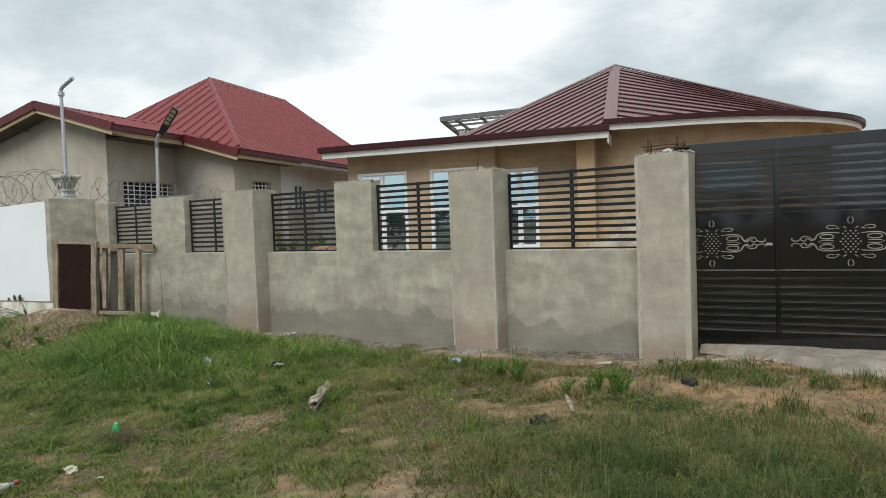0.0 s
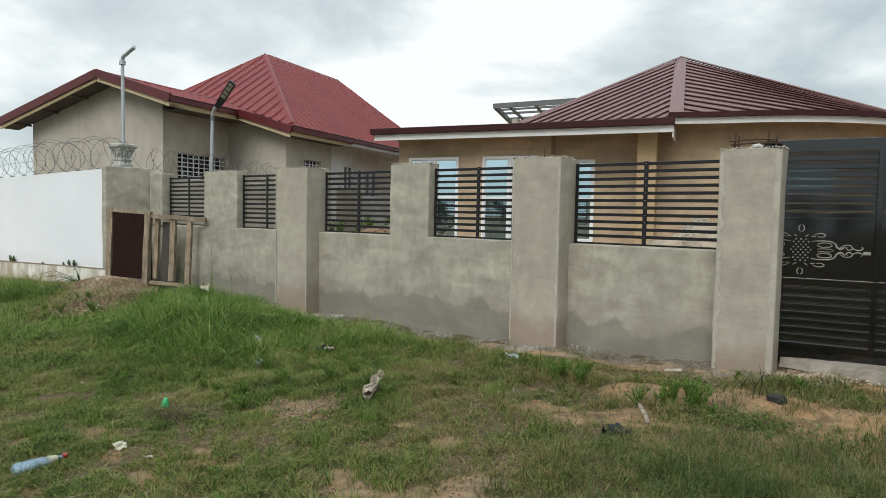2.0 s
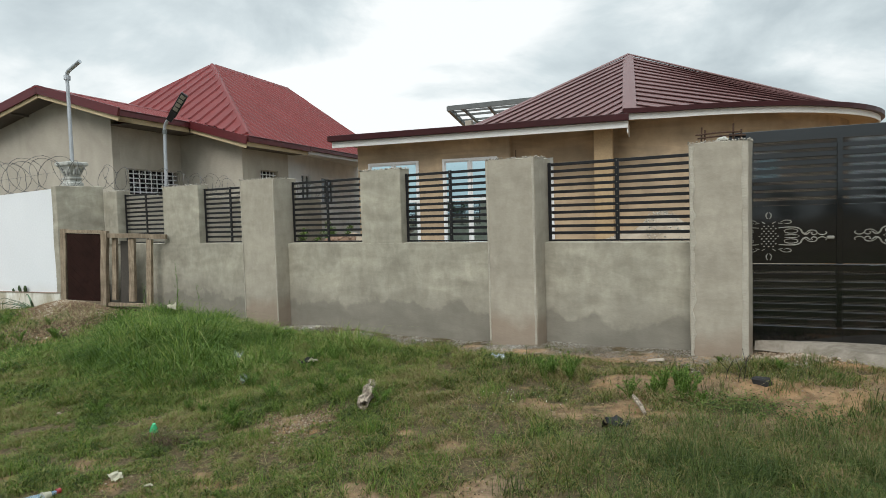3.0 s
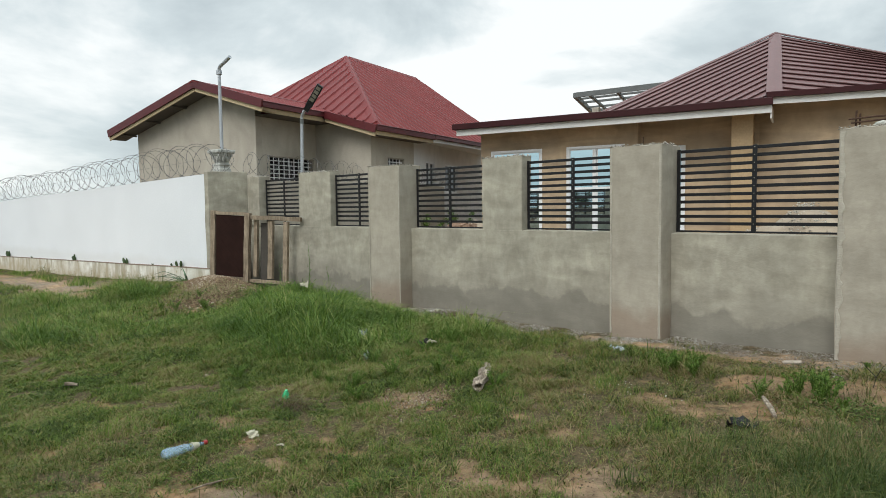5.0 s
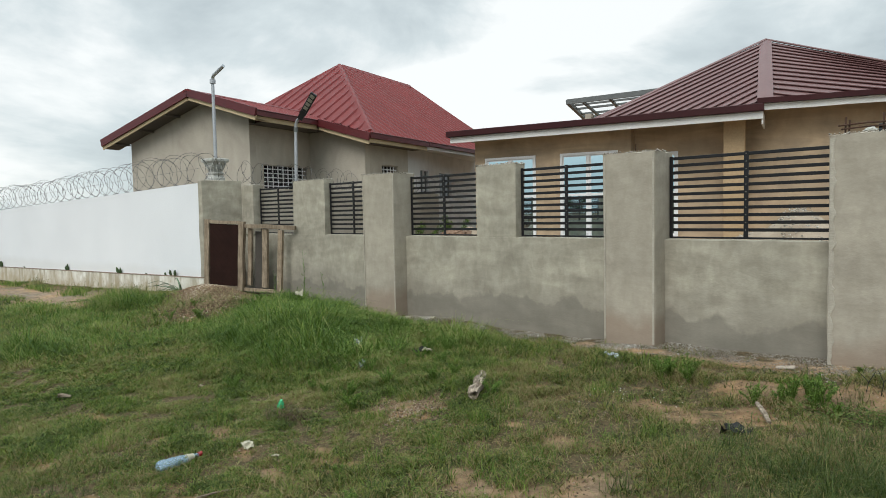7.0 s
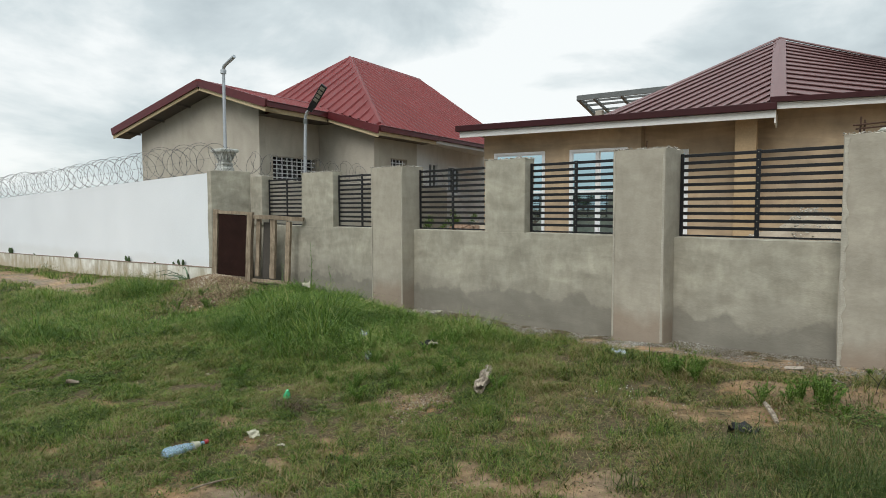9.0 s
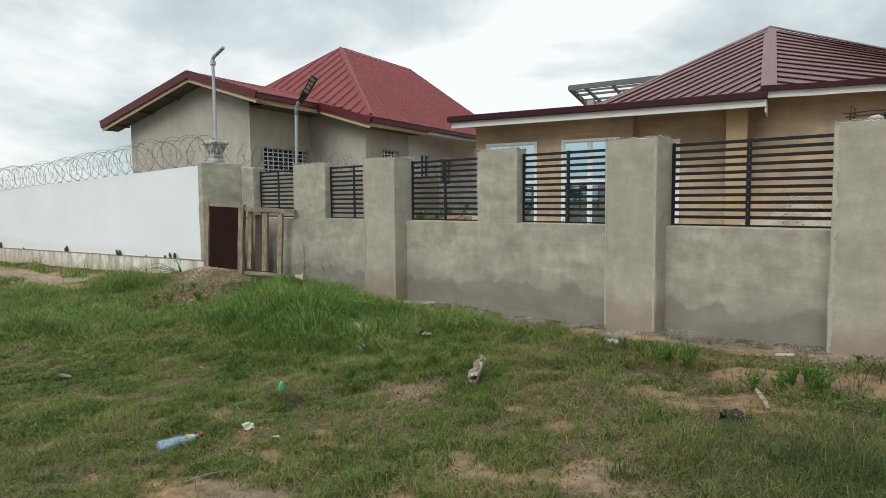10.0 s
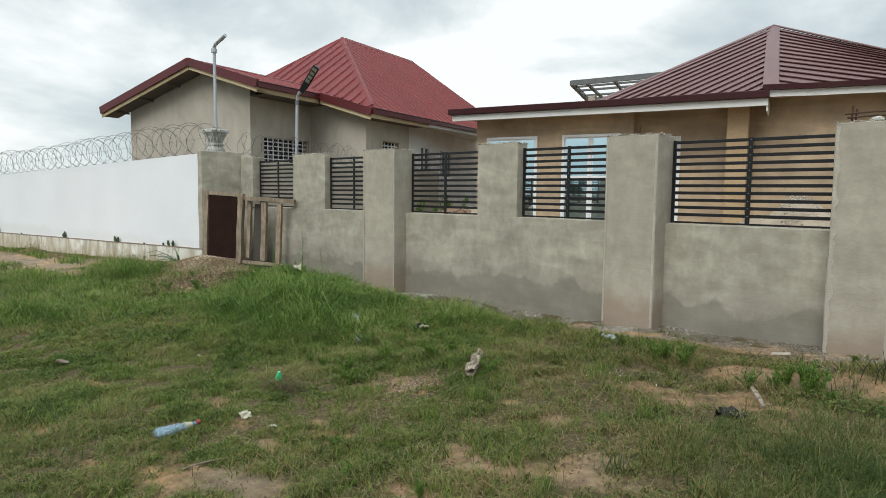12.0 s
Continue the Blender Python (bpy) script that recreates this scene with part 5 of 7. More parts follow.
# ---- steel roof frame behind the bungalow ----
pergola = empty("steel_canopy_frame", pose(-12.50, 19.08, 5.3, 0, 0, 9), "open grey steel canopy frame behind the roof", "canopy frame")
for y, deep in ((0.0, 0.17), (0.82, 0.06), (1.65, 0.07), (2.9, 0.07), (4.0, 0.16)):
    bm = bmesh.new()
    bar(bm, (-0.06 - 0.237 * y, y, 0), (7.0, y, 0), 0.10, deep)
    part("beam", bm, STEEL_GREY, pergola)
for x in (-0.05, 0.45, 1.42, 2.5, 3.6, 4.8, 6.4):
    bm = bmesh.new()
    k = 0.237 if x < 0 else 0.2
    bar(bm, (x, 0, 0.002), (x - k * 4.3, 4.3, 0.002), 0.12 if x < 0 else 0.08, 0.15 if x < 0 else 0.085)
    part("joist", bm, STEEL_GREY, pergola)
for x, y in ((-0.25, 2.6), (5.0, 3.9)):
    part("column", slab(x - 0.13, y - 0.13, -5.2, x + 0.13, y + 0.13, -0.09, 0.01), HOUSE_GREY, pergola, "grey plastered column")

# ---- old door frame that leans by the wall ----
frame_th = empty("timber_door_frame", pose(-12.54, 5.52, 0.1, 0, 0, 24), "weathered timber door frame propped against the wall", "door frame")


def plank(x0, x1, z0, z1, y=0.0, t=0.07, lean=0.0, seed=1):
    bm = bmesh.new()
    box(bm, x0, y - t / 2, z0, x1, y + t / 2, z1)
    for axis, count in ((2, 7), (0, 7)):
        lo, hi = (z0, z1) if axis == 2 else (x0, x1)
        if hi - lo > 0.5:
            for i in range(1, count):
                co, no = [0.0] * 3, [0.0] * 3
                co[axis], no[axis] = lo + (hi - lo) * i / count, 1
                bmesh.ops.bisect_plane(bm, geom=list(bm.verts) + list(bm.edges) + list(bm.faces), plane_co=co, plane_no=no)
    for v in bm.verts:
        k = Vector((v.co.x * 3 + seed, v.co.y * 3, v.co.z * 2.2))
        v.co.x += 0.012 * noise.noise(k) + lean * (v.co.z - z0)
        v.co.y += 0.010 * noise.noise(k + Vector((5, 1, 2)))
        v.co.z += 0.010 * noise.noise(k + Vector((1, 7, 3)))
    return part("timber", bm, TIMBER, frame_th)


plank(0.125, 0.225, 0.0, 1.35, seed=1)
plank(0.915, 1.02, -0.02, 1.33, -0.02, 0.09, 0.01, 2)
plank(1.07, 1.15, 0.12, 1.22, 0.06, 0.06, 0.015, 3)
plank(1.42, 1.52, 0.10, 1.20, 0.03, 0.07, -0.01, 4)
plank(1.77, 1.86, 0.06, 1.20, 0.0, 0.07, 0.005, 5)
plank(0.227, 0.913, 1.275, 1.335, 0.0, 0.06, 0, 6)
plank(1.022, 2.14, 1.215, 1.29, -0.01, 0.06, 0, 7)
plank(0.227, 0.913, 0.03, 0.08, 0.0, 0.06, 0, 8)
plank(1.022, 1.90, 0.01, 0.065, 0.01, 0.06, 0, 9)
bm = bmesh.new()
box(bm, 0.24, -0.012, 0.085, 0.905, 0.02, 1.27)
panel = part("door_panel", bm, DARK_PANEL, frame_th, "dark brown door panel with diagonal ribs")
for i in range(-8, 8):
    bm = bmesh.new()
    a = Vector((0.262, -0.013, 0.09 + 0.15 * i))
    b = Vector((0.888, -0.013, 0.09 + 0.15 * i + 0.62))
    lo, hi = 0.092, 1.243
    t0, t1 = max(0, (lo - a.z) / 0.62), min(1, (hi - a.z) / 0.62)
    if t1 - t0 > 0.05:
        bar(bm, a.lerp(b, t0), a.lerp(b, t1), 0.012, 0.035)
        part("rib", bm, DARK_PANEL, panel)
        bm = bmesh.new()
        flip = Vector((0.262 + 0.888, -0.002, 0))
        p, q = a.lerp(b, t0), a.lerp(b, t1)
        bar(bm, (flip.x - p.x, p.y + flip.y, p.z), (flip.x - q.x, q.y + flip.y, q.z), 0.012, 0.035)
        part("rib", bm, DARK_PANEL, panel)
# dark sheet that stands in for shade on the wall between the timbers
shade_sheet = slab(1.19, 0.10, 0.05, 1.36, 0.13, 1.15, 0.004)
part("shade_strip", shade_sheet, material("shade_strip_tone", (0.075, 0.066, 0.055), (0.05, 0.043, 0.036), 0.85, scale=4, fine=30), frame_th, "dark sheet standing in for the shade between the timbers")

for piece in frame_th.children_recursive:
    for v in piece.data.vertices:
        v.co.x, v.co.z = v.co.x + 0.045 * (v.co.z - 0.5), v.co.z - 0.045 * (v.co.x - 0.6)

# ---- concrete apron and threshold before the gate ----
apron = bmesh.new()
bmesh.ops.create_grid(apron, x_segments=44, y_segments=14, size=1.0)
for v in apron.verts:
    s, t = (v.co.x + 1) / 2, (v.co.y + 1) / 2
    X = -1.40 + 3.4 * s
    ragged = 0.10 * noise.noise(Vector((X * 2.1, 0.3, 0))) + 0.05 * noise.noise(Vector((X * 7.3, 1.3, 0)))
    front = float(np.interp(X, (-1.4, -0.97, -0.55, -0.13, 0.1, 2.0), (6.52, 6.43, 6.09, 5.90, 5.85, 5.8))) + 0.6 * ragged
    Y = front + (6.46 + 0.141 * (X + 1.33) + 0.35 - front) * t
    edge = min(1, t * 5)
    v.co = (X, Y, 0.10 + 0.085 * edge + 0.02 * t + 0.010 * noise.noise(Vector((X * 5, Y * 5, 0))) + 0.012 * noise.noise(Vector((X * 1.7, Y * 1.7, 4))))
ap = part("gate_apron", apron, CONCRETE, smooth=True)
tagged(ap, "worn concrete apron in front of the gate", "pavement", kind="structure")

# ---- heaps in the yard ----
def heap(name, x, y, r, h, mat, label, seed):
    bm = bmesh.new()
    bmesh.ops.create_grid(bm, x_segments=28, y_segments=28, size=r * 1.25)
    for v in bm.verts:
        d = math.hypot(v.co.x, v.co.y * 1.1) / r
        k = noise.noise(Vector((v.co.x * 1.6 + seed, v.co.y * 1.6, 0))) * 0.3 + noise.noise(Vector((v.co.x * 5 + seed, v.co.y * 5, 0))) * 0.06
        v.co.z = max(-0.05, h * math.exp(-2.2 * d * d) * (1 + k))
    o = part(name, bm, mat, smooth=True)
    o.location = (x, y, 0.12)
    return tagged(o, label, "earth heap")


heap("sand_mound", -3.0, 10.8, 3.1, 1.22, SAND, "pale sand heap in the yard behind the railing", 1.0)
BRICK_RED = material("broken_red_brick", (0.24, 0.155, 0.105), (0.15, 0.095, 0.062), 0.95, scale=5, fine=40, bump=0.5, vary=0.3)
heap("rubble_heap", -10.2, 10.6, 1.7, 0.95, SAND, "heap of earth and brick rubble in the yard", 5.0)
rnd = random.Random(5)
blk = None
for i in range(46):
    a, d = rnd.uniform(0, 6.28), rnd.uniform(0, 1.05)
    m = pose(-10.2 + d * math.cos(a), 10.45 + d * math.sin(a) * 0.8, 0.14 + 0.92 * math.exp(-2.2 * (d / 1.7) ** 2), rnd.uniform(-35, 35), rnd.uniform(-35, 35), rnd.uniform(0, 180))
    if blk is None:
        blk = part("broken_block", slab(-0.12, -0.06, -0.05, 0.12, 0.06, 0.06, 0.012), BRICK_RED)
        tagged(blk, "broken red brick block on the rubble heap", "brick", "bricks on the rubble heap")
        blk.matrix_world = m
    else:
        copy_thing(blk, m)

# ---- grass ----
def grass_material(name, stops):
    m = bpy.data.materials.new(name)
    m.use_nodes = True
    n, l = m.node_tree.nodes, m.node_tree.links
    b = n["Principled BSDF"]
    geo, ramp = n.new("ShaderNodeNewGeometry"), n.new("ShaderNodeValToRGB")
    ramp.color_ramp.elements[0].position, ramp.color_ramp.elements[0].color = stops[0][0], (*stops[0][1], 1)
    ramp.color_ramp.elements[1].position, ramp.color_ramp.elements[1].color = stops[-1][0], (*stops[-1][1], 1)
    for p, c in stops[1:-1]:
        e = ramp.color_ramp.elements.new(p)
        e.color = (*c, 1)
    tc, big = n.new("ShaderNodeTexCoord"), n.new("ShaderNodeTexNoise")
    big.inputs["Scale"].default_value, big.inputs["Detail"].default_value = 1.6, 7.0
    ad = n.new("ShaderNodeMath")
    ad.operation = "MULTIPLY_ADD"
    ad.inputs[1].default_value, ad.inputs[2].default_value = 1.7, -0.86
    sm = n.new("ShaderNodeMath")
    sm.use_clamp = True
    l.new(tc.outputs["Object"], big.inputs["Vector"])
    l.new(big.outputs["Fac"], ad.inputs[0])
    l.new(geo.outputs["Random Per Island"], sm.inputs[0])
    l.new(ad.outputs[0], sm.inputs[1])
    l.new(sm.outputs[0], ramp.inputs["Fac"])
    l.new(ramp.outputs["Color"], b.inputs["Base Color"])
    b.inputs["Roughness"].default_value = 0.55
    b.inputs["Specular IOR Level"].default_value = 0.3
    tr, mx = n.new("ShaderNodeBsdfTranslucent"), n.new("ShaderNodeMixShader")
    l.new(ramp.outputs["Color"], tr.inputs["Color"])
    mx.inputs["Fac"].default_value = 0.35
    l.new(b.outputs["BSDF"], mx.inputs[1])
    l.new(tr.outputs["BSDF"], mx.inputs[2])
    l.new(mx.outputs["Shader"], n["Material Output"].inputs["Surface"])
    return m


TURF = grass_material("dry_turf_blades", [(0.0, (0.034, 0.050, 0.010)), (0.28, (0.108, 0.142, 0.028)), (0.52, (0.182, 0.205, 0.047)), (0.70, (0.24, 0.20, 0.078)), (1.0, (0.31, 0.215, 0.118))])
FRESH = grass_material("fresh_turf_blades", [(0.0, (0.030, 0.054, 0.008)), (0.33, (0.105, 0.168, 0.024)), (0.62, (0.185, 0.258, 0.044)), (0.80, (0.25, 0.232, 0.074)), (1.0, (0.28, 0.215, 0.105))])
TALL = grass_material("tall_grass_blades", [(0.0, (0.040, 0.09, 0.011)), (0.42, (0.115, 0.20, 0.030)), (0.80, (0.215, 0.295, 0.060)), (1.0, (0.34, 0.32, 0.13))])

# blade tones darkened to dim the ground where they are sown
DARKENED_GRASS = grass_material("darkened_grass_blades", [(0.0, (0.030, 0.055, 0.012)), (0.45, (0.075, 0.118, 0.026)), (0.78, (0.135, 0.168, 0.045)), (1.0, (0.24, 0.19, 0.09))])

rng = np.random.default_rng(7)


def grass_length(x, y):
    """How long the grass stands, in metres."""
    h = 0.055 + 0.03 * np.clip(patches(x, y, 1.9, 6.0), -0.6, 1)
    h = h + 0.27 * bell(x, y, -7.7, 4.4, 2.2, 1.0) + 0.10 * bell(x, y, -9.3, 3.1, 1.4, 0.7) * np.clip(0.5 + 0.8 * patches(x, y, 1.9, 3.0), 0, 1.4) + 0.24 * bell(x, y, -9.4, 1.75, 0.5, 0.4) + 0.22 * bell(x, y, -9.0, 5.7, 1.2, 0.4) + 0.24 * bell(x, y, -12.5, 4.0, 0.9, 0.5) + 0.10 * bell(x, y, -9.7, 5.5, 0.6, 0.5)
    h = h + 0.16 * bell(x, y, -5.6, 5.2, 1.0, 0.35) + 0.07 * bell(x, y, -1.3, 3.3, 1.1, 0.5) + 0.14 * bell(x, y, -3.1, 5.2, 0.45, 0.3)
    h = h + 0.12 * bell(x, y, -11.5, 2.8, 3.0, 0.9) + 0.17 * bell(x, y, -6.4, 3.7, 1.1, 0.55) + 0.10 * bell(x, y, -2.0, 4.9, 0.5, 0.25)
    h = h + 0.16 * bell(x, y, -16.2, 3.2, 1.6, 0.45) + 0.06 * bell(x, y, 0.4, 3.8, 0.8, 0.6)
    return h * (1 - 0.85 * bell(x, y, -9.7, 4.0, 1.0, 0.65)) * (1 - 0.7 * bell(x, y, -16.8, 3.8, 2.8, 0.8))


def blades(name, px, py, length, width, lean, mat, label):
    """One mesh of many bent grass blades, five corners each."""
    n = len(px)
    pz = ground_height(px, py) - 0.01
    a, b = rng.uniform(0, 2 * np.pi, n), rng.uniform(0, 2 * np.pi, n)
    side = np.stack([np.cos(a), np.sin(a), np.zeros(n)], -1) * (width / 2)[:, None]
    out = np.stack([np.cos(b), np.sin(b), np.zeros(n)], -1)
    base = np.stack([px, py, pz], -1)
    up = np.array([0, 0, 1.0])
    mid = base + up * (length * 0.62)[:, None] + out * (length * lean * 0.3)[:, None]
    tip = base + up * (length * (1 - 0.35 * lean))[:, None] + out * (length * lean)[:, None]
    co = np.stack([base - side, base + side, mid - side * 0.8, mid + side * 0.8, tip], 1).reshape(-1, 3)
    k = (np.arange(n) * 5)[:, None]
    loops = np.concatenate([k + np.array([0, 1, 3, 2]), k + np.array([2, 3, 4])], 1).ravel()
    starts = (np.arange(n) * 7)[:, None] + np.array([0, 4])
    me = bpy.data.meshes.new(name)
    me.vertices.add(n * 5)
    me.vertices.foreach_set("co", co.ravel().astype(np.float32))
    me.loops.add(n * 7)
    me.loops.foreach_set("vertex_index", loops.astype(np.int32))
    me.polygons.add(n * 2)
    me.polygons.foreach_set("loop_start", starts.ravel().astype(np.int32))
    me.update(calc_edges=True)
    o = mesh_part(name, me, mat)
    return tagged(o, label, "grass", kind="stuff")


def sow(n, x0, x1, y0, y1, keep):
    x, y = rng.uniform(x0, x1, n), rng.uniform(y0, y1, n)
    ok = rng.uniform(0, 1, n) < keep(x, y)
    wall_line = 5.60 + 0.0875 * (x + 12.7)
    ok &= np.where(x < -12.7, y < wall_line, y < 6.18)
    return x[ok], y[ok]


def clumps(x, y, seed=0.0):
    """Close-set tussocks and gaps, 0 to 1."""
    u, v = x + 0.10 * np.sin(5.3 * y + seed) + 0.05 * np.sin(13.1 * y), y + 0.10 * np.sin(4.7 * x + 1.3 * seed) + 0.05 * np.sin(11.7 * x)
    return np.clip(0.5 + 0.42 * patches(u, v, 8.0, 3.0 + seed) + 0.36 * patches(u, v, 19.0, 1.0 + seed), 0, 1)


def turf_cover(x, y):
    foot = np.clip((y - 5.72 + 0.12 * patches(x, y, 3.0, 1.0)) / 0.14, 0, 1) * (x > -8.3) * (x < -1.4)
    return (1 - 0.84 * foot) * (1 - 0.96 * bell(x, y, -11.0, 4.85, 1.05, 0.5)) * (1 - 0.85 * bell(x, y, -9.8, 4.05, 0.8, 0.5)) * (1 - 0.45 * bell(x, y, -2.4, 4.2, 1.6, 0.9)) * (1 - 0.4 * bell(x, y, 0.2, 4.7, 1.3, 0.8)) * (1 - 0.88 * bell(x, y, -16.8, 3.8, 2.8, 0.8)) * (1 - 0.85 * bell(x, y, -13.6, 3.35, 1.5, 0.35)) * np.clip(1.0 - 1.1 * bareness(x, y), 0.035, 1) * (0.12 + 0.88 * clumps(x, y) ** 1.3)


def underfoot(x, y):
    """1 over the open ground, falling to a thin cover round the spot that the path keeps to."""
    return np.clip((np.hypot(x + 0.5, y + 0.3) - 1.9) / 0.5, 0.12, 1)


for x0, x1, y0, y1, n in ((-7.0, 2.2, -0.3, 6.2, 690000), (-8.5, -3.4, -0.3, 4.6, 445000), (-14.5, -7.0, -0.3, 6.2, 249000), (-26.0, -14.5, 0.2, 5.7, 70000), (-16.0, 7.5, -7.0, 0.2, 50000), (-9.5, 4.0, -1.6, 0.2, 20000), (2.2, 7.5, 0.2, 6.0, 25000)):
    x, y = sow(n, x0, x1, y0, y1, lambda u, v: turf_cover(u, v) * underfoot(u, v) * (np.clip((v + 0.2 + 0.25 * patches(u, v, 2.2, 6.0)) / 0.45, 0, 1) if y1 > 1 else 1.0))
    shut = np.where((x < -9.4) & (x > -12.4) & (y > 0.50 * (-x - 1.0) - 0.2), 0.45, 1.0)
    length = np.minimum(grass_length(x, y), 0.085 + 0.25 * np.clip(grass_length(x, y) - 0.085, 0, 1)) * rng.uniform(0.55, 1.3, len(x)) * (0.28 + 1.1 * clumps(x, y)) * shut
    wide = rng.uniform(0.0032, 0.0074, len(x)) * (1 + 0.5 * (x < -7) + 1.0 * (x < -14.5) + 3.0 * ((y < 0.2) | (x > 2.2)))
    green = rng.uniform(0, 1, len(x)) < 1 / (1 + np.exp((x + 3.9 + 0.8 * patches(x, y, 1.3, 2.0)) * 1.6))
    lean = rng.uniform(0.4, 2.2, len(x))
    for pick, mat, what in ((green, FRESH, "short fresh green turf"), (~green, TURF, "short patchy turf with dry blades")):
        if pick.sum() > 50:
            blades("turf", x[pick], y[pick], length[pick], wide[pick], lean[pick], mat, what)


def leaflets(name, px, py, size, lift, mat, label):
    """One mesh of many small creeping leaves, each a folded diamond."""
    n = len(px)
    a, t = rng.uniform(0, 2 * np.pi, n), rng.uniform(-0.5, 0.7, n)
    out = np.stack([np.cos(a) * np.cos(t), np.sin(a) * np.cos(t), np.sin(t)], -1) * size[:, None]
    side = np.stack([-np.sin(a), np.cos(a), rng.uniform(-0.6, 0.6, n)], -1) * (size * rng.uniform(0.22, 0.42, n))[:, None]
    base = np.stack([px, py, ground_height(px, py) + lift], -1)
    co = np.stack([base, base + out * 0.5 + side, base + out, base + out * 0.5 - side], 1).reshape(-1, 3)
    me = bpy.data.meshes.new(name)
    me.vertices.add(n * 4)
    me.vertices.foreach_set("co", co.ravel().astype(np.float32))
    me.loops.add(n * 4)
    me.loops.foreach_set("vertex_index", np.arange(n * 4, dtype=np.int32))
    me.polygons.add(n)
    me.polygons.foreach_set("loop_start", (np.arange(n) * 4).astype(np.int32))
    me.update(calc_edges=True)
    return tagged(mesh_part(name, me, mat), label, "ground cover", kind="stuff")


CREEPER = grass_material("creeping_leaves", [(0.0, (0.034, 0.062, 0.010)), (0.4, (0.078, 0.126, 0.022)), (0.72, (0.135, 0.185, 0.038)), (0.9, (0.19, 0.18, 0.066)), (1.0, (0.22, 0.15, 0.08))])
for x0, x1, n, lo, hi in ((-7.0, 2.2, 210000, 0.007, 0.020), (-15.0, -7.0, 90000, 0.014, 0.032)):
    x, y = sow(n, x0, x1, 0.2, 6.2, lambda u, v: turf_cover(u, v) * (0.25 + 0.75 * (patches(u, v, 3.0, 8.0) > -0.15)))
    leaflets("creeping_herbs", x, y, rng.uniform(lo, hi, len(x)), rng.uniform(0.0, 0.055, len(x)) * (0.4 + clumps(x, y)), CREEPER, "low creeping green herbs between the grass")


x, y = rng.normal(-1.45, 0.32, 2600), rng.normal(4.62, 0.11, 2600)
leaflets("creeping_herbs", x, y, rng.uniform(0.010, 0.026, 2600), rng.uniform(0.0, 0.07, 2600), CREEPER, "dark creeping herbs sprawling over bare earth")
x, y = rng.normal(-0.55, 0.35, 1400), rng.normal(4.45, 0.10, 1400)
leaflets("creeping_herbs", x, y, rng.uniform(0.010, 0.024, 1400), rng.uniform(0.0, 0.05, 1400), CREEPER, "dark creeping herbs sprawling over bare earth")

LITTER_LEAF = grass_material("dead_leaves", [(0.0, (0.06, 0.04, 0.022)), (0.6, (0.15, 0.10, 0.055)), (1.0, (0.30, 0.225, 0.14))])
x, y = sow(40000, -7.5, 2.2, 0.4, 6.2, lambda u, v: (0.35 + 0.65 * bareness(u, v)) * underfoot(u, v))
leaflets("dead_leaves", x, y, rng.uniform(0.006, 0.017, len(x)), rng.uniform(0.0, 0.02, len(x)), LITTER_LEAF, "dry brown leaf scraps between the grass")


def tall_cover(x, y):
    mound = (x < -9.4) & (y > 0.50 * (-x - 1.0) - 0.2) & (y < 5.6)
    return np.clip((grass_length(x, y) - 0.10) / 0.18, 0, 1) * turf_cover(x, y) * np.clip(0.95 + 0.5 * patches(x, y, 2.3, 9.0), 0.4, 1) * np.where(mound, 0.06, 1.0)


for x0, x1, y0, y1, n in ((-6.5, 2.2, 1.5, 6.2, 260000), (-17.5, -6.5, 1.5, 6.2, 560000)):
    x, y = sow(n, x0, x1, y0, y1, tall_cover)
    length = grass_length(x, y) * rng.uniform(0.6, 1.5, len(x)) * (0.4 + 0.85 * clumps(x, y, 2.0)) * np.clip(0.95 + 0.25 * patches(x, y, 2.3, 9.0), 0.7, 1.2)
    blades("tall_grass", x, y, length, rng.uniform(0.003, 0.0085, len(x)) * np.where(x < -6.5, 1.2, 1.0), rng.uniform(0.2, 2.3, len(x)), TALL, "tall fresh green grass")

x, y = sow(170000, -13.5, -5.0, 3.0, 6.0, lambda u, v: np.clip((grass_length(u, v) - 0.13) / 0.15, 0, 1) * turf_cover(u, v) * (0.1 + 0.9 * clumps(u, v, 7.0)))
HERB = grass_material("leafy_herbs", [(0.0, (0.05, 0.10, 0.014)), (0.5, (0.13, 0.225, 0.036)), (0.9, (0.19, 0.275, 0.058)), (1.0, (0.24, 0.24, 0.09))])
leaflets("leafy_herbs", x, y, rng.uniform(0.012, 0.034, len(x)), grass_length(x, y) * rng.uniform(0.1, 0.80, len(x)), HERB, "small leafy herbs growing through the tall grass")

# clumped longer grass; the dimness of these two stretches is put into its colour
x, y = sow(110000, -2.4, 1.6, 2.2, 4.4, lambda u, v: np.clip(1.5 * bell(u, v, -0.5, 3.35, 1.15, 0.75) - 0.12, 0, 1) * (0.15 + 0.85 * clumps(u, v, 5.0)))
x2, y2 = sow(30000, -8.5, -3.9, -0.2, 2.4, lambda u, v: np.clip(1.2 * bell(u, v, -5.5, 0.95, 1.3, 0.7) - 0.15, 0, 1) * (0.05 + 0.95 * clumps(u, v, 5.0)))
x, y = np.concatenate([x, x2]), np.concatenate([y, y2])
blades("darkened_grass", x, y, rng.uniform(0.07, 0.22, len(x)) * (0.5 + 0.7 * clumps(x, y, 5.0)) * np.where(x < -4, 0.6, 1.0), rng.uniform(0.0020, 0.0042, len(x)), rng.uniform(0.3, 1.4, len(x)), DARKENED_GRASS, "dark green grass in thick clumps, darkened in colour to dim the ground")

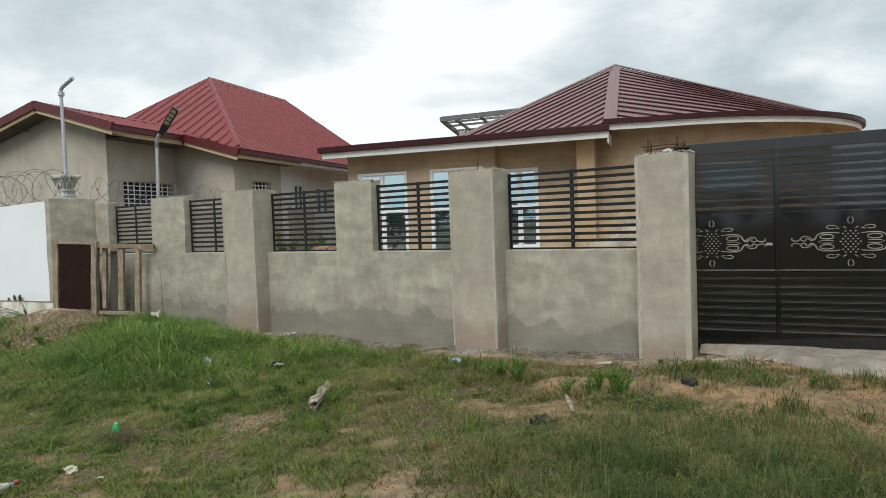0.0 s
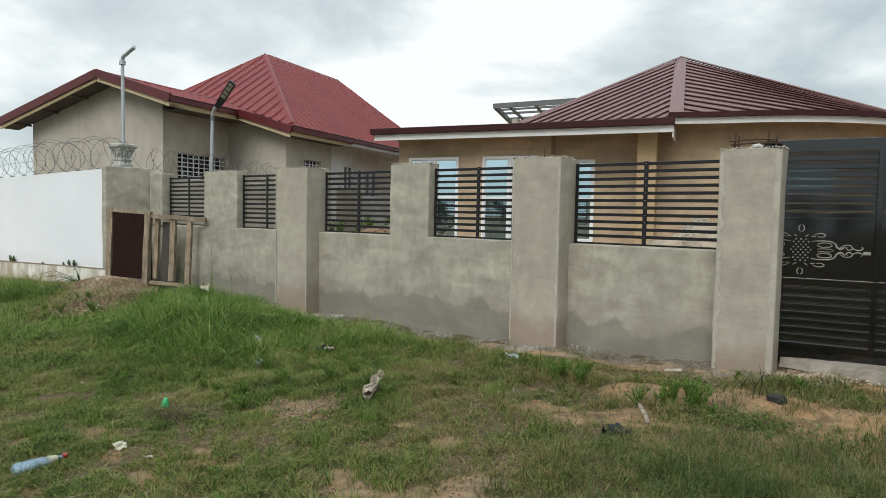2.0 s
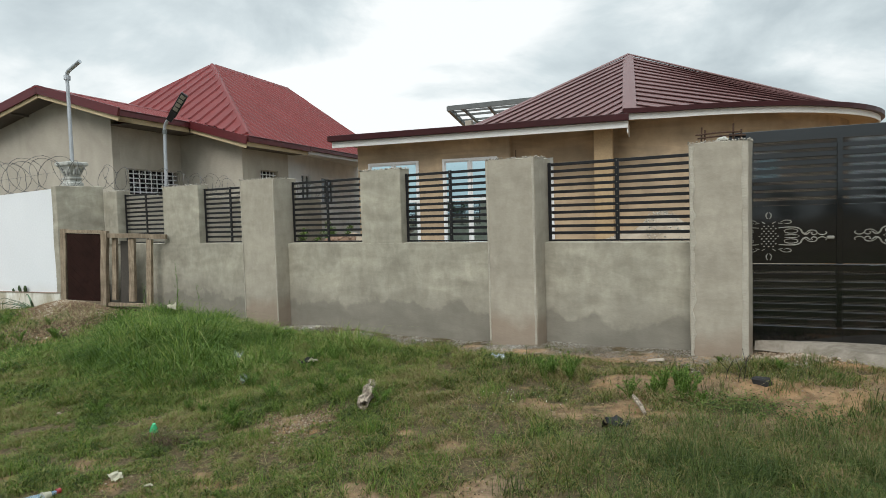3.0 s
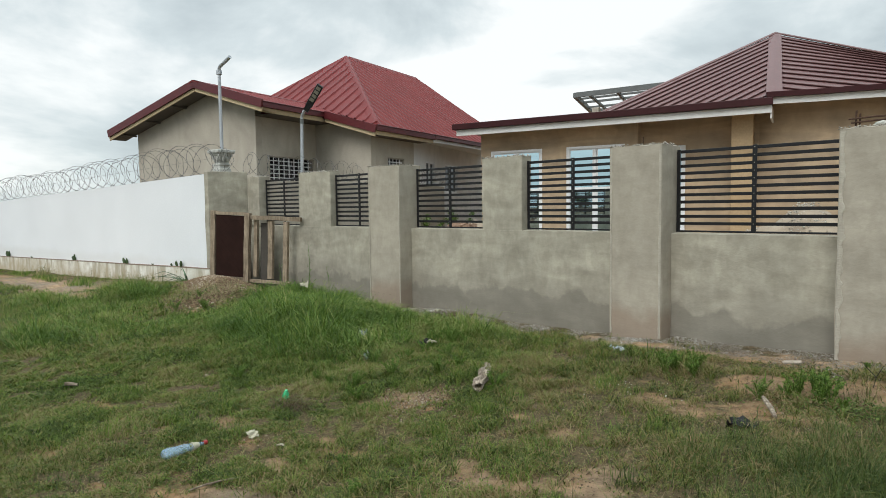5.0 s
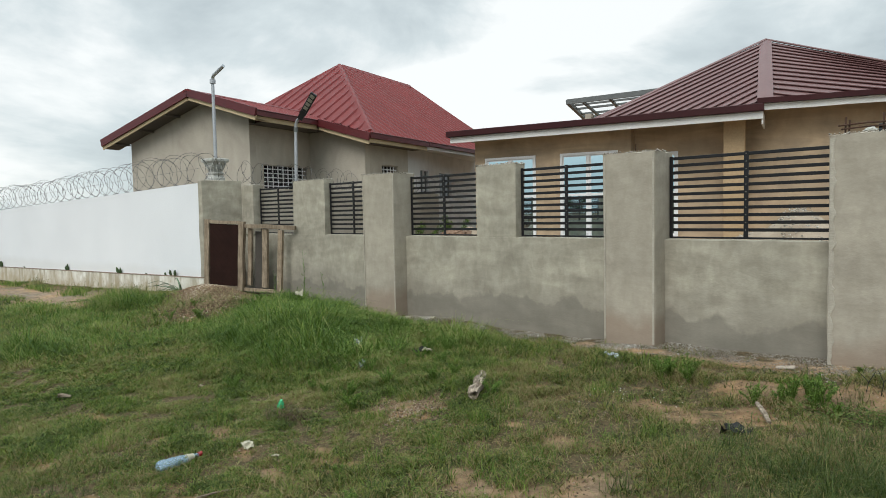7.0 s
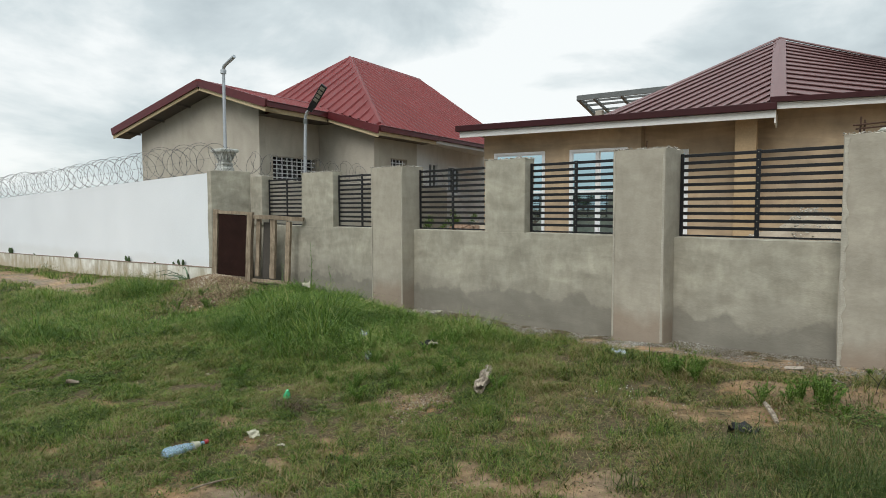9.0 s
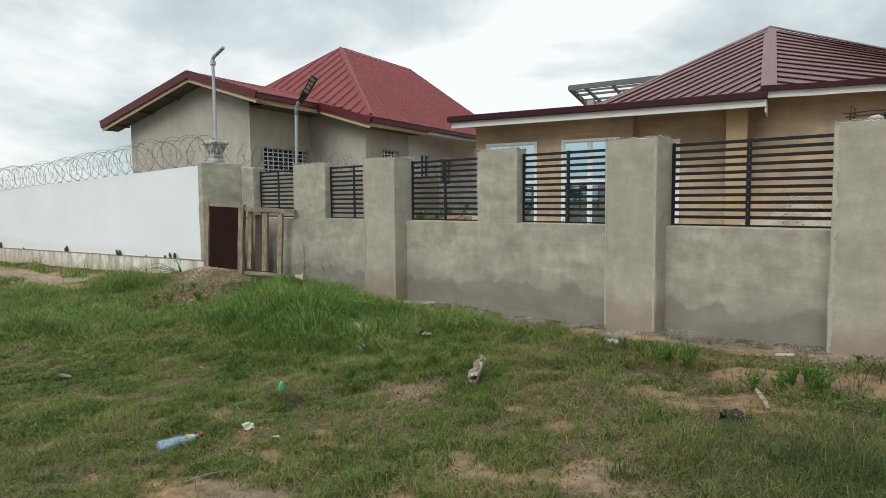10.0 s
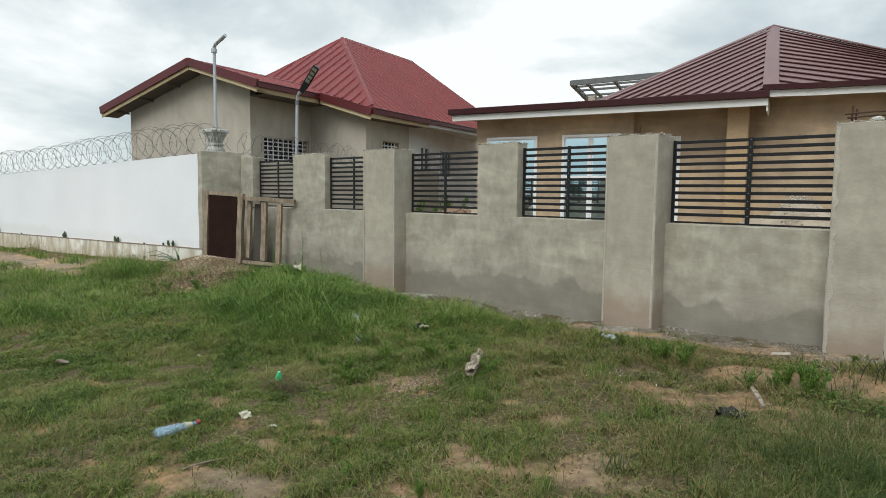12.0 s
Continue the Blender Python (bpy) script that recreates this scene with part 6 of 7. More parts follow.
# tufts that stand out of the turf
tx, ty = [], []
tuft_rng = random.Random(11)
for i in range(190):
    cx, cy = tuft_rng.uniform(-9, 1.5), tuft_rng.uniform(1.2, 5.6)
    if i < 9:
        cx, cy = tuft_rng.uniform(-2.0, 0.6), 5.55 - 0.25 * (tuft_rng.random() + 0.4 * cx) * 0.5 + tuft_rng.gauss(0, 0.07)
    elif i > 149:
        cx, cy = tuft_rng.uniform(-1.4, 1.6), tuft_rng.uniform(3.9, 5.6)
    elif 21 < i < 28:
        cx, cy = ((-3.18, 2.64), (-2.79, 2.69), (-2.69, 2.84), (-2.56, 3.33), (-2.9, 5.0), (-2.75, 5.1))[i - 22]
    if i < 9 or 21 < i < 28 or i > 149 or bareness(cx, cy) < 0.8:
        k = tuft_rng.randint(30, 90)
        tx += [cx + tuft_rng.gauss(0, 0.05) for _ in range(k)]
        ty += [cy + tuft_rng.gauss(0, 0.05) for _ in range(k)]
tx, ty = np.array(tx), np.array(ty)
tall_tuft, slim, bend = rng.uniform(0.06, 0.17, len(tx)), rng.uniform(0.0022, 0.0045, len(tx)), rng.uniform(0.2, 1.0, len(tx))
# right-hand tufts take the darkened tones, to look less bright
for pick, mat, what in ((tx < -2.3, TALL, "loose tufts of fresh grass"), (tx >= -2.3, DARKENED_GRASS, "loose grass tufts, darkened in colour to look less bright")):
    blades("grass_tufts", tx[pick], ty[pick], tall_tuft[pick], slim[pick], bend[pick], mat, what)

def leaf_mesh(bm, at, out, length, width, droop):
    up = Vector((0, 0, 1))
    side = out.cross(up).normalized() * width
    p = [at, at + out * (length * 0.45) + up * (length * 0.12), at + out * length - up * (length * droop)]
    vs = [bm.verts.new(v) for v in (p[0], p[1] + side + up * 0.004, p[1], p[1] - side + up * 0.004, p[2])]
    bm.faces.new((vs[0], vs[2], vs[1]))
    bm.faces.new((vs[0], vs[3], vs[2]))
    bm.faces.new((vs[1], vs[2], vs[4]))
    bm.faces.new((vs[2], vs[3], vs[4]))


# single tall stalks
for i, (x0, y0, h) in enumerate(((-9.55, 5.85, 0.95), (-9.42, 5.75, 0.7), (-8.95, 5.8, 0.62), (-10.2, 5.7, 0.55))):
    bm = bmesh.new()
    z0 = gz(x0, y0)
    tube(bm, [(x0, y0, z0 - 0.03), (x0 + 0.02, y0, z0 + h * 0.5), (x0 + 0.02 + 0.06 * math.sin(i * 2), y0 - 0.02, z0 + h)], [0.005, 0.0035, 0.002], 5)
    for k in range(7):
        a, b = 2.3 * k + i, 0.35 + 0.09 * k
        leaf_mesh(bm, Vector((x0 + 0.02, y0, z0 + h * b)), Vector((math.cos(a), math.sin(a), 0.9)).normalized(), 0.13 * (1.1 - 0.6 * b), 0.007, 0.0)
    tagged(part("tall_stalk", bm, GREEN_LEAF), "single tall weed stalk by the wall", "weed", "tall stalks by the wall")

# seeding stalks along the white wall
sx, sy = np.where(rng.uniform(0, 1, 170) < 0.7, rng.normal(-13.9, 0.5, 170), rng.normal(-17.0, 0.5, 170)), rng.uniform(4.3, 5.1, 170)
STRAW = grass_material("dry_stalks", [(0.0, (0.12, 0.15, 0.05)), (0.5, (0.27, 0.24, 0.11)), (1.0, (0.38, 0.31, 0.17))])
blades("dry_stalks", sx, sy, rng.uniform(0.15, 0.5, 170), rng.uniform(0.004, 0.009, 170), rng.uniform(0.2, 1.0, 170), STRAW, "thin seeding grass stalks by the white wall")
sx, sy = rng.normal(-13.1, 0.45, 260), rng.normal(4.3, 0.12, 260)
blades("dry_stalks", sx, sy, rng.uniform(0.15, 0.42, 260), rng.uniform(0.004, 0.010, 260), rng.uniform(0.3, 1.3, 260), STRAW, "grey-green seeding grass before the white plinth")
for cx, cy, spread, tall in ((-20.85, 4.24, 0.35, 0.16), (-18.28, 4.24, 0.40, 0.18), (-15.66, 4.19, 0.30, 0.17), (-17.2, 4.75, 0.25, 0.12), (-12.57, 2.75, 0.35, 0.26), (-19.65, 4.49, 0.5, 0.4)):
    k = 260 if tall < 0.3 else 60
    blades("grass_tufts", rng.normal(cx, spread, k), rng.normal(cy, 0.10, k), rng.uniform(0.4, 1.2, k) * tall, rng.uniform(0.007, 0.014, k), rng.uniform(0.2, 1.3, k), TALL if tall < 0.3 else STRAW, "loose grass tufts on the sandy ground by the white wall")
sx, sy = rng.uniform(-6, 1.5, 5000), rng.uniform(1.0, 5.6, 5000)
blades("dead_straw", sx, sy, rng.uniform(0.03, 0.12, 5000), rng.uniform(0.002, 0.005, 5000), rng.uniform(0.8, 3.0, 5000), STRAW, "dry straw lying in the turf")


# ---- broad-leaved weeds ----
def weed(seed, height, leaves, size):
    rnd = random.Random(seed)
    th = empty("weed", pose(0, 0, 0), "leafy green weed growing in the turf", "weed", "weeds in the grass")
    fol = bmesh.new()
    for k in range(7):
        a = rnd.uniform(0, 6.28)
        tip = Vector((math.cos(a) * height * rnd.uniform(0.2, 0.7), math.sin(a) * height * rnd.uniform(0.2, 0.7), height * rnd.uniform(0.7, 1.1)))
        mid = tip * 0.5 + Vector((0, 0, height * 0.12))
        tube(fol, [(0, 0, -0.02), mid, tip], [0.005, 0.004, 0.002], 4)
        line = along([(0, 0, 0), mid, tip])
        for i in range(leaves):
            b = rnd.uniform(0, 6.28)
            leaf_mesh(fol, line(rnd.uniform(0.25, 1.0)), Vector((math.cos(b), math.sin(b), rnd.uniform(-0.1, 0.4))).normalized(), size * rnd.uniform(0.6, 1.3), size * rnd.uniform(0.2, 0.32), rnd.uniform(0.0, 0.4))
    part("foliage", fol, HERB, th)
    return th


kinds = [weed(1, 0.10, 30, 0.019), weed(2, 0.15, 44, 0.022), weed(3, 0.07, 22, 0.017), weed(4, 0.20, 46, 0.023)]
spots = [(3, -1.86, 4.80), (3, -1.74, 4.88), (1, -1.92, 4.70), (1, -1.70, 4.72), (1, -2.08, 4.62), (0, -1.55, 4.65), (3, -2.88, 5.02), (3, -2.75, 5.10), (1, -2.98, 5.12), (0, -1.1, 5.55), (2, -0.7, 5.42), (2, -1.6, 5.75), (2, -0.35, 5.35), (1, -1.80, 4.95), (3, -1.66, 4.80), (1, -2.70, 4.98), (3, -2.95, 4.95), (3, -5.9, 3.95), (1, -6.15, 4.0), (3, -6.4, 4.15), (3, -7.2, 4.6)]
wr = random.Random(3)
for i in range(9):
    spots.append((wr.choice([0, 0, 2, 2, 1]), wr.uniform(-9.5, 1.0), wr.uniform(1.2, 5.6)))
for i in range(110):
    spots.append((wr.choice([1, 3, 1, 0]), wr.gauss(-6.9, 1.2), wr.gauss(4.2, 0.55)))
bush = weed(9, 1.25, 150, 0.13)
bush.name = "shrub"
tagged(bush, "leafy green shrub behind the railing in the yard", "shrub", "yard shrubs")
bush.matrix_world = pose(-11.6, 12.0, 0.12)
copy_thing(bush, pose(-12.4, 11.2, 0.12, 0, 0, 130))
used = set()
for k, x, y in spots:
    m = pose(x, y, gz(x, y), wr.uniform(-8, 8), wr.uniform(-8, 8), wr.uniform(0, 360))
    if k in used:
        copy_thing(kinds[k], m)
    else:
        kinds[k].matrix_world = m
        used.add(k)

# spiky plant at the foot of the white wall and sprouts on its ledge
agave = empty("spiky_plant", pose(-13.05, 5.35, gz(-13.05, 5.35)), "spiky long-leaved plant at the wall foot", "plant")
ar = random.Random(8)
for i in range(13):
    a = radians(ar.uniform(150, 330))
    L, h = ar.uniform(0.35, 0.75), ar.uniform(0.10, 0.30)
    bm = bmesh.new()
    rows = []
    for t in (0, 0.35, 0.7, 1.0):
        c = Vector((math.cos(a) * L * t, math.sin(a) * L * t, h * math.sin(t * 2.2)))
        w = 0.022 * (1 - t) + 0.002
        s = Vector((-math.sin(a), math.cos(a), 0)) * w
        rows.append([bm.verts.new(c - s), bm.verts.new(c - Vector((0, 0, 0.008))), bm.verts.new(c + s)])
    for r, q in zip(rows, rows[1:]):
        bm.faces.new((r[0], r[1], q[1], q[0]))
        bm.faces.new((r[1], r[2], q[2], q[1]))
    part("leaf", bm, AGAVE, agave)
for s, k in ((-1.2, 1.2), (-1.48, 0.6), (-3.63, 1.25), (-6.43, 1.4), (-11.3, 1.6), (-9.4, 0.5), (-2.3, 0.4)):
    p = wm @ Vector((s, -0.03, 0.31 + 0.017 * s))
    th = empty("ledge_sprout", Matrix.Translation(p), "small green cactus-like sprout on the plinth ledge", "plant", "sprouts on the plinth ledge")
    for i in range(5):
        bm = bmesh.new()
        x = ar.uniform(-0.1, 0.1) * k
        tube(bm, [(x, 0, 0), (x * 1.2, -0.01, 0.05 * k), (x * 1.3 + ar.uniform(-0.02, 0.02), -0.01, ar.uniform(0.05, 0.12) * k)], [0.018 * k, 0.024 * k, 0.008 * k], 6)
        part("shoot", bm, DARK_SHOOT, th, smooth=True)


# ---- gravel and rubble ----
def stones(name, px, py, pz, size, mat, label):
    """Many small angular stones in one mesh."""
    n = len(px)
    octa = np.array([(1, 0, 0), (-1, 0, 0), (0, 1, 0), (0, -1, 0), (0, 0, 0.7), (0, 0, -0.7)], float)
    tri = np.array([(0, 2, 4), (2, 1, 4), (1, 3, 4), (3, 0, 4), (2, 0, 5), (1, 2, 5), (3, 1, 5), (0, 3, 5)])
    co = octa[None] * rng.uniform(0.55, 1.3, (n, 6, 1)) * size[:, None, None] * rng.uniform(0.7, 1.3, (n, 1, 3))
    a = rng.uniform(0, 2 * np.pi, n)
    c, s = np.cos(a)[:, None], np.sin(a)[:, None]
    co = np.stack([co[..., 0] * c - co[..., 1] * s, co[..., 0] * s + co[..., 1] * c, co[..., 2]], -1) + np.stack([px, py, pz], -1)[:, None]
    me = bpy.data.meshes.new(name)
    me.vertices.add(n * 6)
    me.vertices.foreach_set("co", co.ravel().astype(np.float32))
    loops = ((np.arange(n) * 6)[:, None, None] + tri[None]).ravel()
    me.loops.add(len(loops))
    me.loops.foreach_set("vertex_index", loops.astype(np.int32))
    me.polygons.add(n * 8)
    me.polygons.foreach_set("loop_start", (np.arange(n * 8) * 3).astype(np.int32))
    me.update(calc_edges=True)
    return tagged(mesh_part(name, me, mat), label, "gravel", kind="stuff")


def island_stone(name, stops):
    m = grass_material(name, stops)
    m.node_tree.nodes["Principled BSDF"].inputs["Roughness"].default_value = 0.95
    m.node_tree.nodes["Mix Shader"].inputs["Fac"].default_value = 0.0
    return m


PEBBLE = island_stone("grey_gravel", [(0.0, (0.16, 0.138, 0.112)), (0.55, (0.255, 0.228, 0.19)), (0.93, (0.36, 0.335, 0.29)), (1.0, (0.5, 0.48, 0.44))])
EARTH = island_stone("earth_crumbs", [(0.0, (0.11, 0.075, 0.05)), (0.6, (0.23, 0.165, 0.105)), (1.0, (0.40, 0.33, 0.26))])
MOUND_STONE = island_stone("mound_rubble", [(0.0, (0.10, 0.064, 0.038)), (0.6, (0.205, 0.138, 0.082)), (0.95, (0.30, 0.225, 0.15)), (1.0, (0.42, 0.36, 0.28))])
x = rng.uniform(-8.6, -0.9, 24000)
front = np.where(((x > -8.42) & (x < -7.67)) | ((x > -4.19) & (x < -3.54)) | (x > -1.93), 6.20, 6.48)
y = front - np.abs(rng.normal(0, 0.36, 24000)) * (1 + 0.3 * patches(x, 0.0 * x, 3.1, 2.0))
stones("gravel", x, y, ground_height(x, y) + 0.002, rng.uniform(0.0025, 0.008, 24000) * np.where(rng.uniform(0, 1, 24000) > 0.98, 2.2, 1.0), PEBBLE, "pale gravel and mortar crumbs along the wall foot")
x, y = rng.normal(-1.08, 0.2, 900), rng.normal(6.30, 0.14, 900)
y = np.minimum(y, 6.5)
stones("gravel", x, y, ground_height(x, y) + 0.015, rng.uniform(0.006, 0.026, 900), EARTH, "loose stones beside the gate pillar")
x, y = rng.normal(-11.0, 0.55, 6500), rng.normal(4.95, 0.34, 6500)
keep = y < 5.6 + 0.1 * (x + 12.7)
x, y = x[keep], y[keep]
stones("rubble", x, y, ground_height(x, y) + 0.11 * bell(x, y, -11.2, 5.05, 0.8, 0.4), rng.uniform(0.004, 0.019, len(x)), MOUND_STONE, "small mound of earth and stony rubble")
x, y = rng.normal(-10.1, 0.42, 2600), rng.normal(4.35, 0.26, 2600)
stones("rubble", x, y, ground_height(x, y) + 0.008, rng.uniform(0.005, 0.022, 2600), MOUND_STONE, "earth and rubble spilt down the mound")
x, y = rng.normal(-10.2, 0.5, 500), rng.normal(4.45, 0.3, 500)
blades("dead_straw", x, y, rng.uniform(0.05, 0.2, 500), rng.uniform(0.004, 0.009, 500), rng.uniform(1.0, 2.6, 500), STRAW, "dry straw on the slope of the mound")
x, y = rng.uniform(-7, 2.0, 46000), rng.uniform(0.8, 6.2, 46000)
keep = rng.uniform(0, 1, 46000) < 0.12 + bareness(x, y)
x, y = x[keep], y[keep]
stones("crumbs", x, y, ground_height(x, y) + 0.002, rng.uniform(0.002, 0.009, len(x)) * np.where(rng.uniform(0, 1, len(x)) > 0.985, 2.0, 1.0), EARTH, "earth crumbs and grit on the bare patches")
x, y = rng.normal(-4.25, 0.2, 1500), rng.normal(3.2, 0.2, 1500)
stones("chippings", x, y, ground_height(x, y) + 0.006, rng.uniform(0.004, 0.012, 1500), EARTH, "wood and stone chippings scattered in the grass")
cx, cy, cz = [], [], []
for a, b, y0, y1, z in [(p[0], p[1], PILLAR_Y, 6.5, TOP) for p in PILLARS] + [(p[0], p[1], WALL_Y, WALL_Y + 0.2, TOP + 0.015) for p in POSTS]:
    n = int(260 * (b - a))
    edge = rng.uniform(0, 1, n)
    along_front = edge < 0.7
    cx += list(np.where(along_front, rng.uniform(a, b, n), np.where(edge < 0.85, a, b) + rng.normal(0, 0.006, n)))
    cy += list(np.where(along_front, y0 + np.abs(rng.normal(0.012, 0.03, n)), rng.uniform(y0, y1, n)))
    cz += list(z + rng.uniform(-0.012, 0.008, n))
CRUMB = island_stone("mortar_crumbs", [(0.0, (0.18, 0.16, 0.13)), (0.6, (0.34, 0.31, 0.26)), (1.0, (0.50, 0.47, 0.41))])
stones("mortar_crumbs", np.array(cx), np.array(cy), np.array(cz), rng.uniform(0.004, 0.015, len(cx)), CRUMB, "ragged mortar crumbs left on the pillar tops")
hx, hy = rng.normal(-3.0, 1.0, 2600), rng.normal(10.5, 0.8, 2600)
hd = np.hypot(hx + 3.0, (hy - 10.8) * 1.1) / 3.1
hk = np.array([noise.noise(Vector(((u + 3.0) * 1.6 + 1, (v - 10.8) * 1.6, 0))) * 0.3 + noise.noise(Vector(((u + 3.0) * 5 + 1, (v - 10.8) * 5, 0))) * 0.06 for u, v in zip(hx, hy)])
stones("sand_clods", hx, hy, 0.12 + 1.22 * np.exp(-2.2 * hd * hd) * (1 + hk), rng.uniform(0.006, 0.022, 2600), CRUMB, "clods and stones on the sand heap in the yard")
mound = bmesh.new()
bmesh.ops.create_grid(mound, x_segments=30, y_segments=20, size=1.0)
for v in mound.verts:
    X, Y = -11.25 + v.co.x * 1.5, 4.95 + v.co.y * 0.8
    Y = min(Y, 5.58 + 0.1 * (X + 12.7) if X < -12.4 else 6.4)
    k = noise.noise(Vector((X * 3, Y * 3, 0))) * 0.03 + noise.noise(Vector((X * 9, Y * 9, 0))) * 0.02
    v.co = (X, Y, gz(X, Y) - 0.03 + float(0.12 * bell(X, Y, -11.2, 5.05, 0.8, 0.4)) + k)
tagged(part("earth_mound", mound, material("mound_earth", (0.27, 0.185, 0.115), (0.17, 0.115, 0.075), 0.97, scale=4, fine=60, bump=0.9), smooth=True), "low mound of brown earth by the door frame", "mound", kind="stuff")

# ---- litter ----
def clear_plastic(name, tint, alpha):
    m = bpy.data.materials.new(name)
    m.use_nodes = True
    b = m.node_tree.nodes["Principled BSDF"]
    b.inputs["Base Color"].default_value = (*tint, 1)
    b.inputs["Roughness"].default_value, b.inputs["Alpha"].default_value = 0.18, alpha
    return m


BLUE_PET, CAP_RED = clear_plastic("blue_clear_plastic", (0.33, 0.47, 0.60), 0.42), clear_plastic("red_plastic", (0.26, 0.02, 0.02), 1.0)
FILM, GREEN_PET = clear_plastic("clear_film", (0.52, 0.57, 0.60), 0.34), clear_plastic("green_plastic", (0.06, 0.45, 0.20), 0.9)
PAPER = material("dirty_white_paper", (0.47, 0.445, 0.34), (0.35, 0.32, 0.23), 0.85, scale=12, fine=60, bump=0.4)
BAG = material("black_film", (0.014, 0.014, 0.016), (0.008, 0.008, 0.009), 0.5, scale=20, fine=80, bump=0.3, spec=0.25)


def lying(prof, sides=18):
    """A bottle's shape from its outline of (distance along, radius)."""
    bm = bmesh.new()
    tube(bm, [(x, 0, 0) for x, _ in prof], [r for _, r in prof], sides)
    return bm


bx, by = -4.60, 1.44
bottle = empty("water_bottle", pose(bx, by, gz(bx, by) + 0.045, 0, -2, 92), "crushed clear blue plastic water bottle in the grass", "bottle")
bm = lying([(-0.14, 0.01), (-0.138, 0.036), (-0.125, 0.044), (-0.09, 0.046), (-0.08, 0.042), (-0.07, 0.046), (-0.03, 0.046), (-0.01, 0.042), (0.01, 0.044), (0.035, 0.038), (0.06, 0.026), (0.085, 0.018), (0.115, 0.015), (0.13, 0.0135)])
for v in bm.verts:
    v.co.z *= 0.80 + 0.26 * noise.noise(v.co * 22)
    v.co.y += 0.006 * noise.noise(v.co * 25 + Vector((3, 1, 0)))
part("body", bm, BLUE_PET, bottle, smooth=True)
part("cap", lying([(0.131, 0.016), (0.155, 0.016), (0.156, 0.002)], 14), CAP_RED, bottle, "red screw cap")
bm = lying([(0.052, 0.031), (0.072, 0.0235), (0.098, 0.0185)], 18)
part("wrapper", bm, PAPER, bottle, "torn paper wrapper", smooth=True)

gx_, gy_ = -5.15, 2.55
green = empty("green_bottle_half", pose(gx_, gy_, gz(gx_, gy_) - 0.035, 10, 12, 20) @ Matrix.Scale(0.78, 4), "cut green plastic bottle end in the grass", "bottle")
bm = bmesh.new()
tube(bm, [(0, 0, 0), (0, 0, 0.05), (0, 0, 0.08), (0, 0, 0.105), (0, 0, 0.13), (0, 0, 0.142)], [0.043, 0.046, 0.044, 0.037, 0.026, 0.017], 16)
for v in bm.verts:
    v.co.x *= 0.8 + 0.2 * noise.noise(v.co * 14)
shell = part("shell", bm, GREEN_PET, green, smooth=True)
bm = bmesh.new()
tube(bm, [(0, 0, 0.143), (0, 0, 0.150)], [0.018, 0.016], 12)
part("neck", bm, GREEN_PET, shell)


def crumpled(name, x, y, w, d, mat, label, category, seed, lift=0.02, fold=0.04, tilt=0):
    bm = bmesh.new()
    bmesh.ops.create_grid(bm, x_segments=9, y_segments=9, size=0.5)
    for v in bm.verts:
        k = Vector((v.co.x * 3.1 + seed, v.co.y * 3.1, seed))
        edge = 1 + 0.25 * noise.noise(k * 1.7)
        v.co = (v.co.x * w * edge, v.co.y * d * edge, lift + fold * (noise.noise(k) + 0.5 * noise.noise(k * 2.3)))
    bmesh.ops.solidify(bm, geom=list(bm.faces), thickness=0.002)
    o = part(name, bm, mat, smooth=True)
    o.matrix_world = pose(x, y, gz(x, y), tilt, 0, seed * 47)
    return tagged(o, label, category)


crumpled("paper_scrap", -4.54, 1.88, 0.075, 0.06, PAPER, "crumpled off-white paper scrap on the turf", "litter", 2, 0.04, 0.014, 38)
crumpled("paper_scrap", -4.25, 1.93, 0.05, 0.03, PAPER, "tiny white paper scrap on bare earth", "litter", 5, 0.015, 0.01)
crumpled("plastic_sachet", -6.08, 4.15, 0.06, 0.09, FILM, "empty clear water sachet caught in tall grass", "litter", 3, 0.15, 0.08)
crumpled("plastic_sachet", -5.50, 3.73, 0.05, 0.07, FILM, "empty clear water sachet caught in tall grass", "litter", 6, 0.10, 0.07)
crumpled("plastic_sachet", -5.32, 3.33, 0.08, 0.05, FILM, "flattened clear sachet in the grass", "litter", 8, 0.05, 0.03)
crumpled("plastic_sachet", -3.60, 5.33, 0.12, 0.08, FILM, "crumpled clear sachet near the wall foot", "litter", 9, 0.05, 0.05)
crumpled("paper_scrap", -8.33, 6.14, 0.09, 0.05, PAPER, "small white scrap by the pillar foot", "litter", 12, 0.05, 0.04)
crumpled("paper_scrap", -6.76, 6.06, 0.10, 0.06, PAPER, "small white scrap on the gravel by the wall", "litter", 13, 0.05, 0.05)
crumpled("black_bag", -1.98, 3.95, 0.17, 0.12, BAG, "crumpled black plastic bag on the turf", "litter", 4, 0.03, 0.05)
crumpled("foam_piece", -8.98, 5.36, 0.15, 0.12, PAPER, "dirty white foam piece caught in tall grass", "litter", 7, 0.26, 0.08)
crumpled("dark_rag", -5.36, 4.42, 0.16, 0.06, DARK_STONE, "dark rag lying in the grass", "litter", 1, 0.09, 0.06)
crumpled("plastic_strip", -5.27, 4.42, 0.02, 0.10, PAPER, "thin pale plastic strip over the dark rag", "litter", 14, 0.11, 0.03)

